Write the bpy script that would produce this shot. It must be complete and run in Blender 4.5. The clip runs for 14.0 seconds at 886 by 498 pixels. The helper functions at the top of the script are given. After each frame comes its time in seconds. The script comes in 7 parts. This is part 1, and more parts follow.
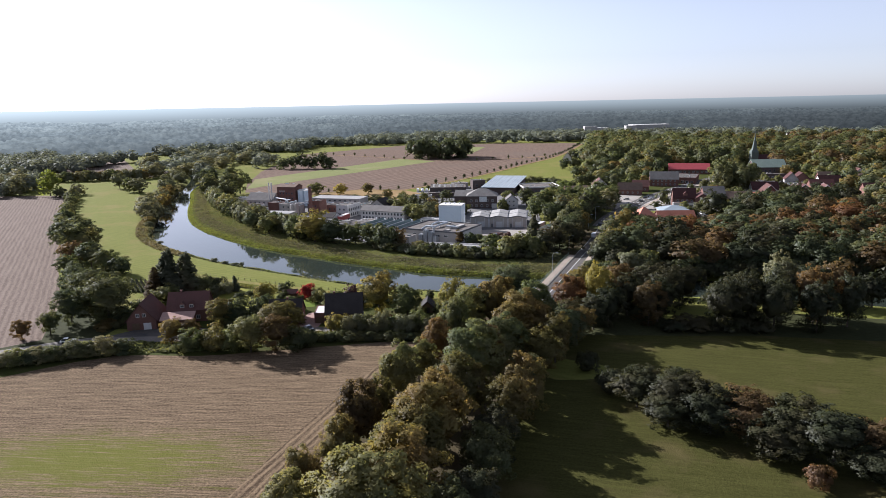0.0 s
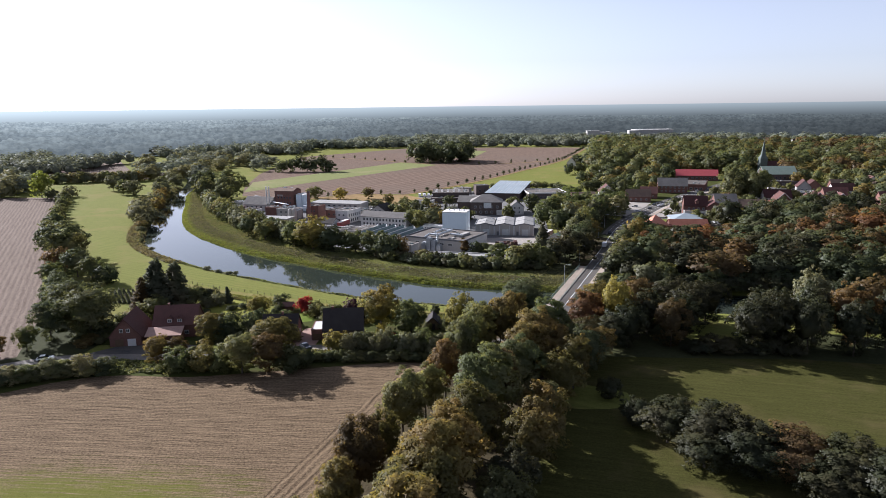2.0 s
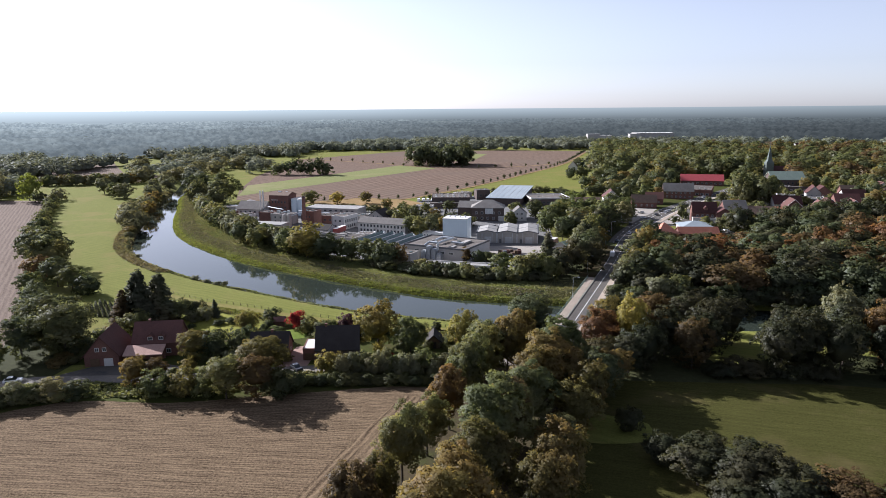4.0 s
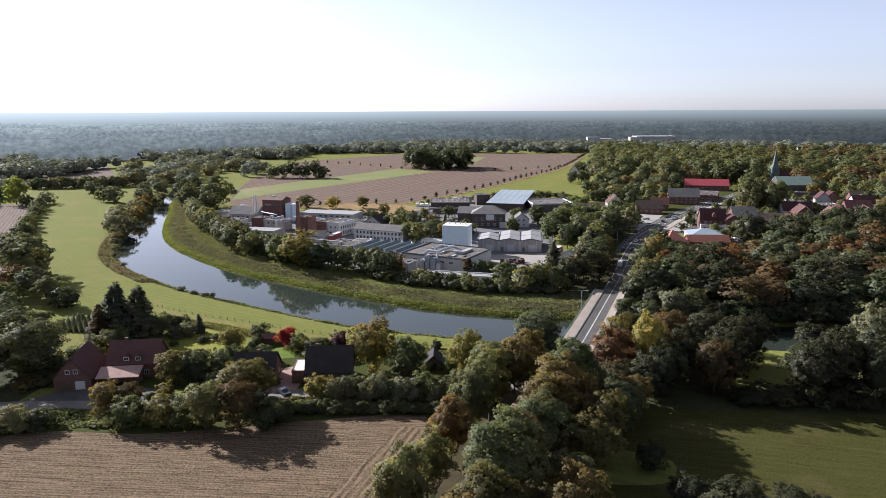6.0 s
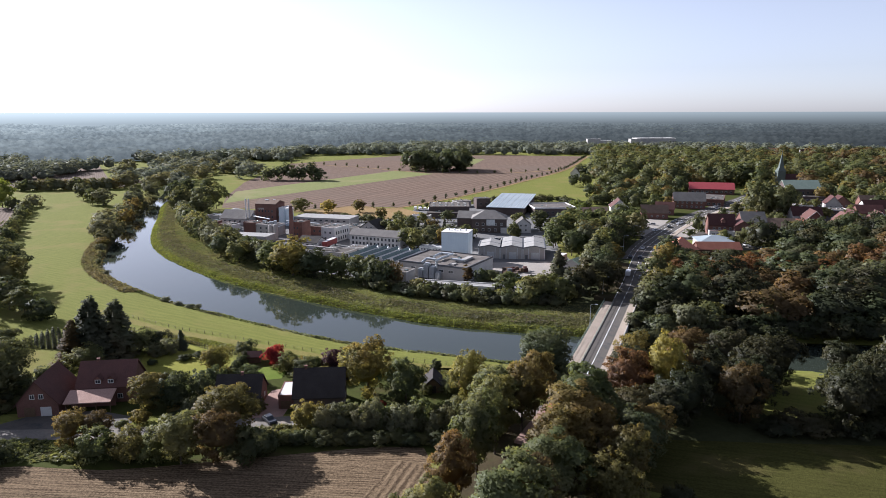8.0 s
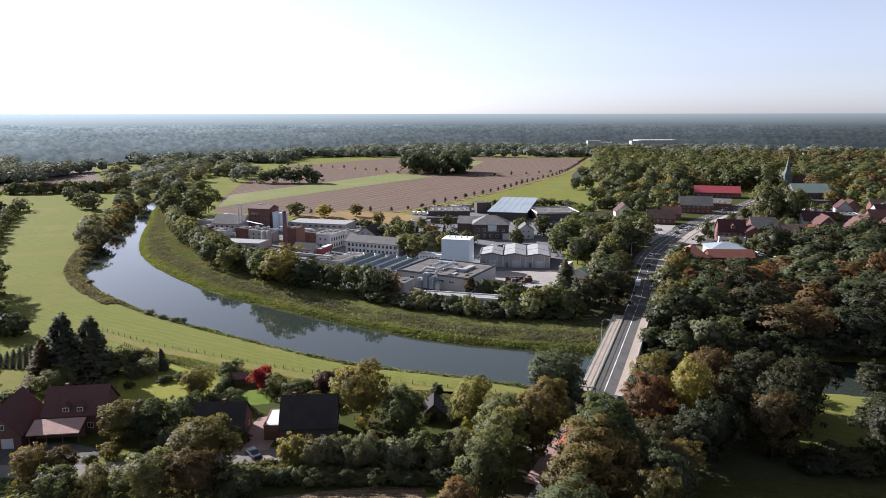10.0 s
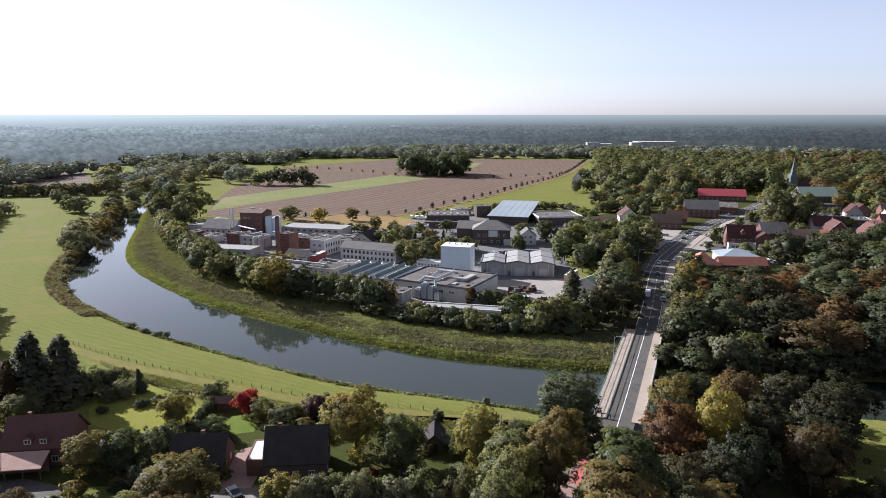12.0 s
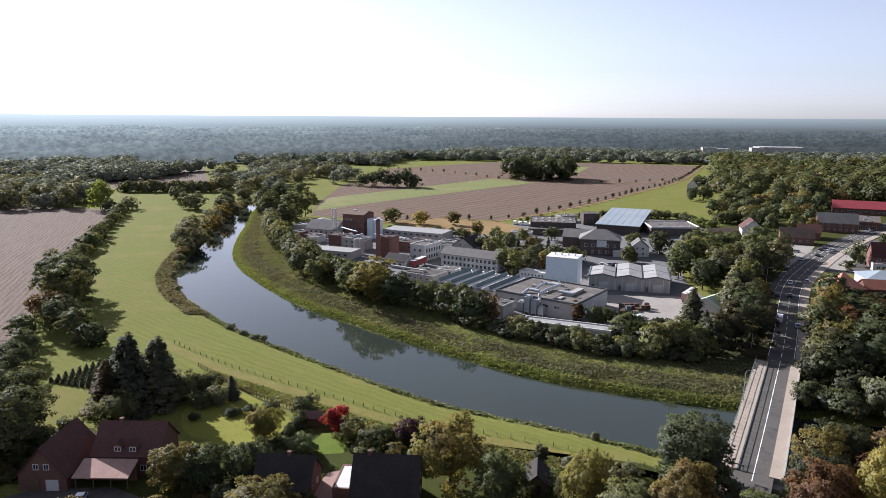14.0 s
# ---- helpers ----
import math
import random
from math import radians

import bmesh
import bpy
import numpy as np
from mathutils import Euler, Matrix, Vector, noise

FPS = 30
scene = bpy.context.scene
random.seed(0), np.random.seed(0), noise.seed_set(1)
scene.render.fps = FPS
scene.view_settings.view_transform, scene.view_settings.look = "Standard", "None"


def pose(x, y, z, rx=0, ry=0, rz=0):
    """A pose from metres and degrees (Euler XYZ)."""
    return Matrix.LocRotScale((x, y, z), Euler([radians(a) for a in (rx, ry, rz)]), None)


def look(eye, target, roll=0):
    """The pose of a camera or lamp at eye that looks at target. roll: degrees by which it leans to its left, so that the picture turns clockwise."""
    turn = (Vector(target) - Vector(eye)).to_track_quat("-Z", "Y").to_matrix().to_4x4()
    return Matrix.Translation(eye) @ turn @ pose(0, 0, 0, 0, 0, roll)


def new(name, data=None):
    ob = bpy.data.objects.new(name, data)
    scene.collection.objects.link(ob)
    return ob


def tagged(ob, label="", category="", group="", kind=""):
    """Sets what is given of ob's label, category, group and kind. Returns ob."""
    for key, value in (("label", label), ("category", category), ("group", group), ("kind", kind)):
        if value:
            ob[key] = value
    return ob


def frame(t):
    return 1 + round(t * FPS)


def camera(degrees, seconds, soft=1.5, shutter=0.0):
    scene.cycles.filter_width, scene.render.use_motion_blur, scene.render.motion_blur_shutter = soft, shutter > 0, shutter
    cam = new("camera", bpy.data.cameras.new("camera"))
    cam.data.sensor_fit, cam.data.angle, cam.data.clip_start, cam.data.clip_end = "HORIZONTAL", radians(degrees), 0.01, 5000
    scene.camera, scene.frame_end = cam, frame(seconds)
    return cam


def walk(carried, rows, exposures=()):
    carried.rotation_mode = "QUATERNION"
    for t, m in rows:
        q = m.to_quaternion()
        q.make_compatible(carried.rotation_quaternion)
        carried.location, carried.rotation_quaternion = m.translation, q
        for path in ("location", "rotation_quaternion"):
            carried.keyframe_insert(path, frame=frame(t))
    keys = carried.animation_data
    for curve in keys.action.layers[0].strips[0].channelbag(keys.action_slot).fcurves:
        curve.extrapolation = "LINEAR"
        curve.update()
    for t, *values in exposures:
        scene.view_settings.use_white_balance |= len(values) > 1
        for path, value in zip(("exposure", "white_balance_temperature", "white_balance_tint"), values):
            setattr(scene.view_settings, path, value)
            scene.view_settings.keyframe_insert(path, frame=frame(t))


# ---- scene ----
# ---- camera: seconds, x, y, z, yaw, pitch, roll ----
cam = camera(66.83, 14.0, soft=0.6)
PATH = [
    (0, 8.30, 0.00, 69.76, 1.10, -12.12, 1.14),
    (0.5, 7.50, 3.79, 69.69, 1.10, -12.05, 1.00),
    (1, 6.75, 7.60, 69.62, 1.08, -11.98, 0.87),
    (1.5, 6.09, 11.44, 69.56, 1.04, -11.92, 0.75),
    (2, 5.51, 15.31, 69.51, 1.00, -11.86, 0.67),
    (2.5, 5.01, 19.16, 69.49, 0.94, -11.80, 0.59),
    (3, 4.61, 22.98, 69.49, 0.90, -11.76, 0.52),
    (5.5, 3.16, 41.74, 69.60, 0.66, -11.52, 0.27),
    (6, 2.91, 45.49, 69.62, 0.61, -11.48, 0.22),
    (6.5, 2.70, 49.24, 69.62, 0.57, -11.44, 0.17),
    (7, 2.51, 52.96, 69.61, 0.52, -11.42, 0.13),
    (7.5, 2.32, 56.65, 69.62, 0.46, -11.40, 0.11),
    (8, 2.13, 60.35, 69.65, 0.43, -11.38, 0.08),
    (10.5, 1.03, 78.75, 69.88, 0.23, -11.24, 0.02),
    (11, 0.79, 82.36, 69.91, 0.16, -11.22, -0.01),
    (11.5, 0.54, 85.91, 69.94, 0.11, -11.20, -0.02),
    (12, 0.28, 89.41, 69.97, 0.06, -11.19, -0.04),
    (12.5, 0.00, 92.88, 69.99, 0.00, -11.15, -0.06),
    (13, -0.29, 96.33, 70.02, -0.09, -11.13, -0.07),
    (13.5, -0.86, 99.77, 70.00, 0.22, -11.10, -0.16),
    (13.6, -1.06, 100.48, 69.97, 1.20, -11.08, -0.18),
    (13.7, -1.27, 101.20, 69.95, 2.52, -11.07, -0.22),
    (13.8, -1.47, 101.91, 69.93, 3.97, -11.06, -0.25),
    (13.9, -1.67, 102.62, 69.90, 6.10, -11.04, -0.30),
    (14, -1.87, 103.34, 69.88, 8.73, -11.03, -0.36),
]
walk(cam, [(t, pose(x, y, z, 90 + pitch, 0, yaw) @ pose(0, 0, 0, 0, 0, -roll)) for t, x, y, z, yaw, pitch, roll in PATH],
     exposures=[(0, 1.38, 5850, 15), (13.4, 1.38, 5850, 15), (14, 1.3, 5850, 15)])

# ---- light: low autumn sun ahead and to the left, pale hazy sky ----
SUN_EL = 25.0
TO_SUN = Vector((-0.79, 0.613, 0)).normalized() * math.cos(radians(SUN_EL)) + Vector((0, 0, math.sin(radians(SUN_EL))))
world = bpy.data.worlds.new("sky")
scene.world = world
world.use_nodes = True
wn = world.node_tree.nodes
sky = wn.new("ShaderNodeTexSky")
sky.sky_type = "NISHITA"
sky.sun_disc = False
sky.sun_elevation = radians(SUN_EL)
sky.sun_rotation = math.atan2(TO_SUN.x, TO_SUN.y)
sky.altitude = 50
sky.air_density = 0.8
sky.dust_density = 0.7
sky.ozone_density = 1.0
wn["Background"].inputs["Strength"].default_value = 0.06
pale = wn.new("ShaderNodeHueSaturation")
pale.inputs["Saturation"].default_value = 0.42
world.node_tree.links.new(sky.outputs[0], pale.inputs["Color"])
cool = wn.new("ShaderNodeMix")
cool.data_type, cool.blend_type = "RGBA", "MULTIPLY"
cool.inputs["Factor"].default_value = 1.0
cool.inputs["B"].default_value = (1.0, 0.99, 1.05, 1)
world.node_tree.links.new(pale.outputs[0], cool.inputs["A"])
world.node_tree.links.new(cool.outputs["Result"], wn["Background"].inputs["Color"])
sun = new("sun", bpy.data.lights.new("sun", "SUN"))
sun.data.energy = 5.0
sun.data.angle = radians(0.6)
sun.data.color = (1.0, 0.955, 0.91)
sun.matrix_world = look(TO_SUN * 100, (0, 0, 0))

# ---- materials ----
def nodes_of(name):
    m = bpy.data.materials.new(name)
    m.use_nodes = True
    t = m.node_tree
    return m, t.nodes, t.links, t.nodes["Principled BSDF"]


def noise_node(n, l, scale, coord, detail=4.0, rough=0.6):
    k = n.new("ShaderNodeTexNoise")
    k.inputs["Scale"].default_value = scale
    k.inputs["Detail"].default_value = detail
    k.inputs["Roughness"].default_value = rough
    l.new(coord, k.inputs["Vector"])
    return k.outputs["Fac"]


def ramp(n, l, fac, stops):
    r = n.new("ShaderNodeValToRGB")
    e = r.color_ramp.elements
    while len(e) < len(stops):
        e.new(0.5)
    for i, (p, c) in enumerate(stops):
        e[i].position = p
        e[i].color = (*c, 1)
    l.new(fac, r.inputs["Fac"])
    return r.outputs["Color"]


def mixc(n, l, fac, a, b, mode="MIX"):
    k = n.new("ShaderNodeMix")
    k.data_type = "RGBA"
    k.blend_type = mode
    for sock, v in ((k.inputs["Factor"], fac), (k.inputs["A"], a), (k.inputs["B"], b)):
        if isinstance(v, (int, float)):
            sock.default_value = v
        elif isinstance(v, tuple):
            sock.default_value = (*v, 1)
        else:
            l.new(v, sock)
    return k.outputs["Result"]


def surface(name, c1, c2, big=0.08, small=2.5, rough=0.85, bump=0.15, metal=0.0, spread=0.25, stain=None, random_tone=0.0, grain=0.26):
    """A worn surface: two tones in large patches, fine grain and relief."""
    m, n, l, p = nodes_of(name)
    co = n.new("ShaderNodeTexCoord").outputs["Object"]
    a = noise_node(n, l, big, co, 5)
    b = noise_node(n, l, small, co, 6, 0.7)
    col = mixc(n, l, ramp(n, l, a, ((0.5 - spread, (0, 0, 0)), (0.5 + spread, (1, 1, 1)))), c1, c2)
    lo_g, hi_g = 1 - grain, 1 + grain * 0.8
    g = ramp(n, l, b, ((0.25, (lo_g, lo_g, lo_g)), (0.75, (hi_g, hi_g, hi_g))))
    col = mixc(n, l, 1.0, col, g, "MULTIPLY")
    if stain:
        s = noise_node(n, l, stain[1], co, 6, 0.65)
        col = mixc(n, l, ramp(n, l, s, ((0.52, (0, 0, 0)), (0.68, (1, 1, 1)))), col, stain[0])
    if random_tone:
        oi = n.new("ShaderNodeObjectInfo").outputs["Random"]
        lo, hi = 1 - random_tone, 1 + random_tone
        col = mixc(n, l, 1.0, col, ramp(n, l, oi, ((0.0, (lo, lo, lo)), (1.0, (hi, hi, hi)))), "MULTIPLY")
    l.new(col, p.inputs["Base Color"])
    p.inputs["Roughness"].default_value = rough
    p.inputs["Metallic"].default_value = metal
    if rough > 0.7:
        p.inputs["Specular IOR Level"].default_value = 0.08 if rough < 0.92 else 0.03
    if bump:
        bn = n.new("ShaderNodeBump")
        bn.inputs["Strength"].default_value = bump
        bn.inputs["Distance"].default_value = 0.3
        l.new(b, bn.inputs["Height"])
        l.new(bn.outputs[0], p.inputs["Normal"])
    return m


def banded(name, c1, c2, turn, step, c3=None, patch=0.02, band_mix=0.5, bump=0.4, curve=4.0, rough=0.95, regrowth=None, row_mix=0.09, coarse=1.0):
    """Worked soil: rows along one way, broken by grain, with broad patches of a third colour."""
    m, n, l, p = nodes_of(name)
    co = n.new("ShaderNodeTexCoord").outputs["Object"]
    mp = n.new("ShaderNodeMapping")
    mp.inputs["Rotation"].default_value = (0, 0, radians(turn))
    l.new(co, mp.inputs["Vector"])
    v = mp.outputs[0]

    def rows(s, wob):
        w = n.new("ShaderNodeTexWave")
        w.wave_type, w.bands_direction = "BANDS", "Y"
        w.inputs["Scale"].default_value = 0.314 / s
        w.inputs["Distortion"].default_value = wob
        w.inputs["Detail"].default_value = 3
        w.inputs["Detail Scale"].default_value = 0.6
        l.new(v, w.inputs["Vector"])
        return w.outputs["Fac"]

    st = n.new("ShaderNodeMapping")
    st.inputs["Scale"].default_value = (0.07, 1.0, 1.0)
    l.new(v, st.inputs["Vector"])
    streak = noise_node(n, l, 1.1 * coarse, st.outputs[0], 8, 0.85)
    fine = noise_node(n, l, 1.9 * coarse, co, 6, 0.8)
    broad = noise_node(n, l, patch, co, 4)
    a = mixc(n, l, 1 - row_mix, rows(step, curve), streak)
    f = mixc(n, l, 0.5, a, fine)
    col = mixc(n, l, ramp(n, l, f, ((0.5 - band_mix * 0.4, (0, 0, 0)), (0.5 + band_mix * 0.4, (1, 1, 1)))), c1, c2)
    if regrowth:
        cx, cy, rx, ry, tint = regrowth
        rm = n.new("ShaderNodeMapping")
        rm.inputs["Location"].default_value = (-cx / rx, -cy / ry, 0)
        rm.inputs["Scale"].default_value = (1 / rx, 1 / ry, 0)
        l.new(co, rm.inputs["Vector"])
        ln = n.new("ShaderNodeVectorMath")
        ln.operation = "LENGTH"
        l.new(rm.outputs[0], ln.inputs[0])
        ad = n.new("ShaderNodeMath")
        ad.operation = "MULTIPLY_ADD"
        l.new(streak, ad.inputs[0])
        ad.inputs[1].default_value = 5.0
        l.new(ln.outputs["Value"], ad.inputs[2])
        half = n.new("ShaderNodeMath")
        half.operation = "MULTIPLY"
        half.inputs[1].default_value = 0.25
        l.new(ad.outputs[0], half.inputs[0])
        col = mixc(n, l, ramp(n, l, half.outputs[0], ((0.72, (0.85, 0.85, 0.85)), (0.9, (0, 0, 0)))), col, tint)
    if c3:
        col = mixc(n, l, ramp(n, l, broad, ((0.52, (0, 0, 0)), (0.66, (0.85, 0.85, 0.85)))), col, c3)
    l.new(col, p.inputs["Base Color"])
    p.inputs["Roughness"].default_value = rough
    p.inputs["Specular IOR Level"].default_value = 0.02
    bn = n.new("ShaderNodeBump")
    bn.inputs["Strength"].default_value = bump
    bn.inputs["Distance"].default_value = 0.4
    l.new(f, bn.inputs["Height"])
    l.new(bn.outputs[0], p.inputs["Normal"])
    return m


def foliage(name, dark, light, alt, through_light=0.5, patch=0.07):
    """Leaves: tone varies from tree to tree, leaf to leaf and in patches."""
    m, n, l, p = nodes_of(name)
    n.remove(p)
    out = n["Material Output"]
    co = n.new("ShaderNodeTexCoord").outputs["Object"]
    oi = n.new("ShaderNodeObjectInfo").outputs["Random"]
    ri = n.new("ShaderNodeNewGeometry").outputs["Random Per Island"]
    geo = n.new("ShaderNodeNewGeometry").outputs["Position"]
    pn = noise_node(n, l, patch, geo, 3)
    soft = n.new("ShaderNodeMapRange")
    soft.inputs["To Min"].default_value, soft.inputs["To Max"].default_value = 0.33, 0.68
    l.new(ri, soft.inputs["Value"])
    col = mixc(n, l, soft.outputs[0], dark, light)
    col = mixc(n, l, ramp(n, l, pn, ((0.42, (0, 0, 0)), (0.62, (0.8, 0.8, 0.8)))), col, alt)
    cl = noise_node(n, l, 0.42, geo, 2)
    col = mixc(n, l, 1.0, col, ramp(n, l, cl, ((0.34, (0.84, 0.85, 0.86)), (0.66, (1.16, 1.14, 1.1)))), "MULTIPLY")
    tone = ramp(n, l, oi, ((0.0, (0.72, 0.74, 0.7)), (0.5, (1.0, 1.0, 1.0)), (1.0, (1.26, 1.14, 1.0))))
    col = mixc(n, l, 1.0, col, tone, "MULTIPLY")
    d = n.new("ShaderNodeBsdfDiffuse")
    tr = n.new("ShaderNodeBsdfTranslucent")
    gl = n.new("ShaderNodeBsdfGlossy")
    gl.inputs["Roughness"].default_value = 0.5
    gl.inputs["Color"].default_value = (0.6, 0.6, 0.6, 1)
    mx = n.new("ShaderNodeMixShader")
    mg = n.new("ShaderNodeMixShader")
    mx.inputs[0].default_value = through_light
    mg.inputs[0].default_value = 0.015
    l.new(col, d.inputs["Color"])
    l.new(mixc(n, l, 1.0, col, (1.3, 1.22, 0.8), "MULTIPLY"), tr.inputs["Color"])
    l.new(d.outputs[0], mx.inputs[1])
    l.new(tr.outputs[0], mx.inputs[2])
    l.new(mx.outputs[0], mg.inputs[1])
    l.new(gl.outputs[0], mg.inputs[2])
    l.new(mg.outputs[0], out.inputs["Surface"])
    return m


LEAF = {
    "green": foliage("leaf_green", (0.064, 0.078, 0.034), (0.140, 0.162, 0.068), (0.150, 0.142, 0.062)),
    "dark": foliage("leaf_dark", (0.043, 0.055, 0.028), (0.092, 0.110, 0.054), (0.1, 0.102, 0.05), 0.42),
    "olive": foliage("leaf_olive", (0.092, 0.085, 0.031), (0.185, 0.16, 0.056), (0.16, 0.112, 0.045)),
    "brown": foliage("leaf_brown", (0.082, 0.056, 0.028), (0.15, 0.1, 0.048), (0.112, 0.084, 0.038)),
    "gold": foliage("leaf_gold", (0.13, 0.125, 0.035), (0.24, 0.215, 0.065), (0.17, 0.13, 0.045)),
    # near-black leaves: shade on trees turned from the sun put into the colour
    "deep": foliage("leaf_shaded", (0.026, 0.031, 0.017), (0.055, 0.062, 0.033), (0.06, 0.054, 0.03), 0.35),
    "rust": foliage("leaf_rust", (0.1, 0.052, 0.026), (0.18, 0.095, 0.044), (0.12, 0.082, 0.042)),
    "yellow": foliage("leaf_yellow", (0.187, 0.160, 0.037), (0.323, 0.271, 0.069), (0.170, 0.156, 0.052)),
    "red": foliage("leaf_red", (0.14, 0.016, 0.022), (0.27, 0.035, 0.04), (0.18, 0.03, 0.03)),
    "purple": foliage("leaf_purple", (0.05, 0.024, 0.034), (0.1, 0.05, 0.062), (0.07, 0.035, 0.04)),
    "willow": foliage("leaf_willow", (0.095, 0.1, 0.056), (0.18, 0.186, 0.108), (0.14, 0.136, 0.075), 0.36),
    "conifer": foliage("needle", (0.037, 0.049, 0.032), (0.093, 0.103, 0.065), (0.093, 0.089, 0.059), 0.2),
    # far leaves paled towards grey: distance haze put into the leaf colour
    "far": foliage("leaf_far_haze", (0.15, 0.166, 0.13), (0.2, 0.218, 0.172), (0.19, 0.194, 0.15), 0.32, 0.012),
    "lime": foliage("leaf_lime", (0.12, 0.15, 0.03), (0.21, 0.25, 0.06), (0.16, 0.18, 0.045)),
    "herb": foliage("herb", (0.088, 0.108, 0.044), (0.142, 0.168, 0.072), (0.128, 0.126, 0.066), 0.4, 0.05),
    "reed": foliage("reed", (0.085, 0.08, 0.05), (0.15, 0.14, 0.09), (0.11, 0.115, 0.06), 0.4, 0.05),
    "grass": foliage("grass_blade", (0.1, 0.12, 0.03), (0.2, 0.22, 0.06), (0.17, 0.15, 0.06), 0.4, 0.12),
}
BARK = surface("bark", (0.06, 0.048, 0.036), (0.11, 0.09, 0.07), 0.6, 9, 0.9, 0.4)
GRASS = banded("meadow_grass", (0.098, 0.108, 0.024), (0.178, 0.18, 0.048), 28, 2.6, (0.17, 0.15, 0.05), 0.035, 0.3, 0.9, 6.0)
# pasture kept darker than the meadow: dimmer light on this side painted in
PASTURE = banded("pasture_grass_dimmed", (0.028, 0.028, 0.008), (0.074, 0.072, 0.021), 15, 3.0, (0.082, 0.067, 0.027), 0.05, 0.3, 0.9, 6.0, row_mix=0.02)
# garden grass darkened: the shade between the houses is in its colour
GARDEN = banded("garden_grass_and_shade", (0.03, 0.036, 0.01), (0.066, 0.074, 0.02), 40, 3.0, (0.06, 0.048, 0.022), 0.12, 0.6, 0.5, 6.0)
# leaf litter, darkened further for the shade beneath the roadside trees
LITTER = surface("litter_and_shade", (0.038, 0.032, 0.018), (0.075, 0.058, 0.032), 0.15, 2.0, 0.95, 0.5, stain=((0.05, 0.055, 0.018), 0.1))
STUBBLE = banded("stubble", (0.062, 0.043, 0.026), (0.215, 0.156, 0.096), 4, 0.8, None, 0.011, 0.17, 1.0, 5.0, 0.95, (-68, 124, 34, 12, (0.11, 0.115, 0.022)))
HEADLAND = banded("stubble_headland", (0.062, 0.043, 0.026), (0.215, 0.156, 0.096), -72, 1.6, None, 0.011, 0.17, 1.0, 3.0, row_mix=0.16)
PLOUGH = banded("ploughed_soil", (0.085, 0.062, 0.048), (0.21, 0.165, 0.13), 62, 2.2, None, 0.02, 0.28, 0.6, 2.5, coarse=0.5, row_mix=0.15)
FARSOIL = banded("far_soil", (0.078, 0.053, 0.039), (0.19, 0.137, 0.102), -62, 8.0, (0.13, 0.098, 0.075), 0.006, 0.32, 0.3, 3.0, row_mix=0.17, coarse=0.2)
FARGREEN = banded("young_crop", (0.118, 0.132, 0.046), (0.2, 0.205, 0.088), -60, 6.0, (0.2, 0.185, 0.09), 0.02, 0.4, 0.2, 2.5, row_mix=0.17, coarse=0.22)
DRYGRASS = surface("dry_grass", (0.19, 0.125, 0.055), (0.26, 0.18, 0.085), 0.05, 0.8, 0.95, 0.4)
LAWN = surface("lawn", (0.09, 0.128, 0.02), (0.13, 0.16, 0.032), 0.15, 3, 0.95, 0.3)
TRACK_GRASS = surface("mown_track_grass", (0.135, 0.122, 0.035), (0.18, 0.155, 0.05), 0.2, 1.5, 0.95, 0.4)
LAWN_DRY = surface("worn_lawn", (0.145, 0.155, 0.026), (0.215, 0.2, 0.046), 0.12, 2, 0.95, 0.3)
ASPHALT = surface("asphalt", (0.082, 0.074, 0.064), (0.115, 0.104, 0.09), 0.1, 4, 0.85, 0.1, stain=((0.06, 0.06, 0.06), 0.3))
PALE_PATH = surface("pale_paving", (0.285, 0.235, 0.185), (0.36, 0.3, 0.238), 0.2, 3, 0.85, 0.1)
RED_PATH = surface("red_paving", (0.36, 0.09, 0.08), (0.45, 0.13, 0.11), 0.2, 4, 0.85, 0.1)
PINK_PATH = surface("brick_paving", (0.25, 0.165, 0.135), (0.32, 0.21, 0.17), 0.2, 4, 0.85, 0.1)
LANE = surface("worn_lane_asphalt", (0.13, 0.119, 0.104), (0.19, 0.172, 0.148), 0.15, 2, 0.9, 0.1, stain=((0.24, 0.2, 0.16), 0.2))
CONCRETE = surface("concrete_yard", (0.25, 0.224, 0.194), (0.33, 0.298, 0.258), 0.06, 1.5, 0.9, 0.1, stain=((0.24, 0.22, 0.2), 0.12))
YARD = surface("factory_yard", (0.12, 0.117, 0.112), (0.18, 0.174, 0.165), 0.06, 1.5, 0.9, 0.1, stain=((0.13, 0.13, 0.13), 0.1))
PAINT = surface("road_paint", (0.72, 0.72, 0.7), (0.8, 0.8, 0.78), 0.4, 6, 0.7, 0.0, grain=0.09)
BRICK = surface("red_brick", (0.118, 0.064, 0.052), (0.175, 0.092, 0.074), 0.3, 5, 0.85, 0.15, random_tone=0.15)
DARKBRICK = surface("dark_brick", (0.075, 0.06, 0.055), (0.11, 0.085, 0.075), 0.3, 5, 0.85, 0.15)
WHITE = surface("white_render", (0.47, 0.455, 0.43), (0.58, 0.56, 0.53), 0.25, 3, 0.85, 0.05, stain=((0.4, 0.38, 0.34), 0.35), grain=0.09)
PALE = surface("pale_concrete", (0.28, 0.265, 0.245), (0.37, 0.35, 0.322), 0.25, 3, 0.85, 0.06, stain=((0.34, 0.33, 0.31), 0.3), grain=0.09)
TANKWHITE = surface("pale_blue_cladding", (0.5, 0.58, 0.62), (0.57, 0.64, 0.67), 0.3, 2, 0.5, 0.0, grain=0.09)
SHEET = surface("steel_sheet", (0.4, 0.42, 0.43), (0.52, 0.54, 0.55), 0.2, 2, 0.45, 0.03, 0.6)
STEEL = surface("dark_steel", (0.09, 0.095, 0.1), (0.14, 0.14, 0.15), 0.5, 4, 0.5, 0.0, 0.5)
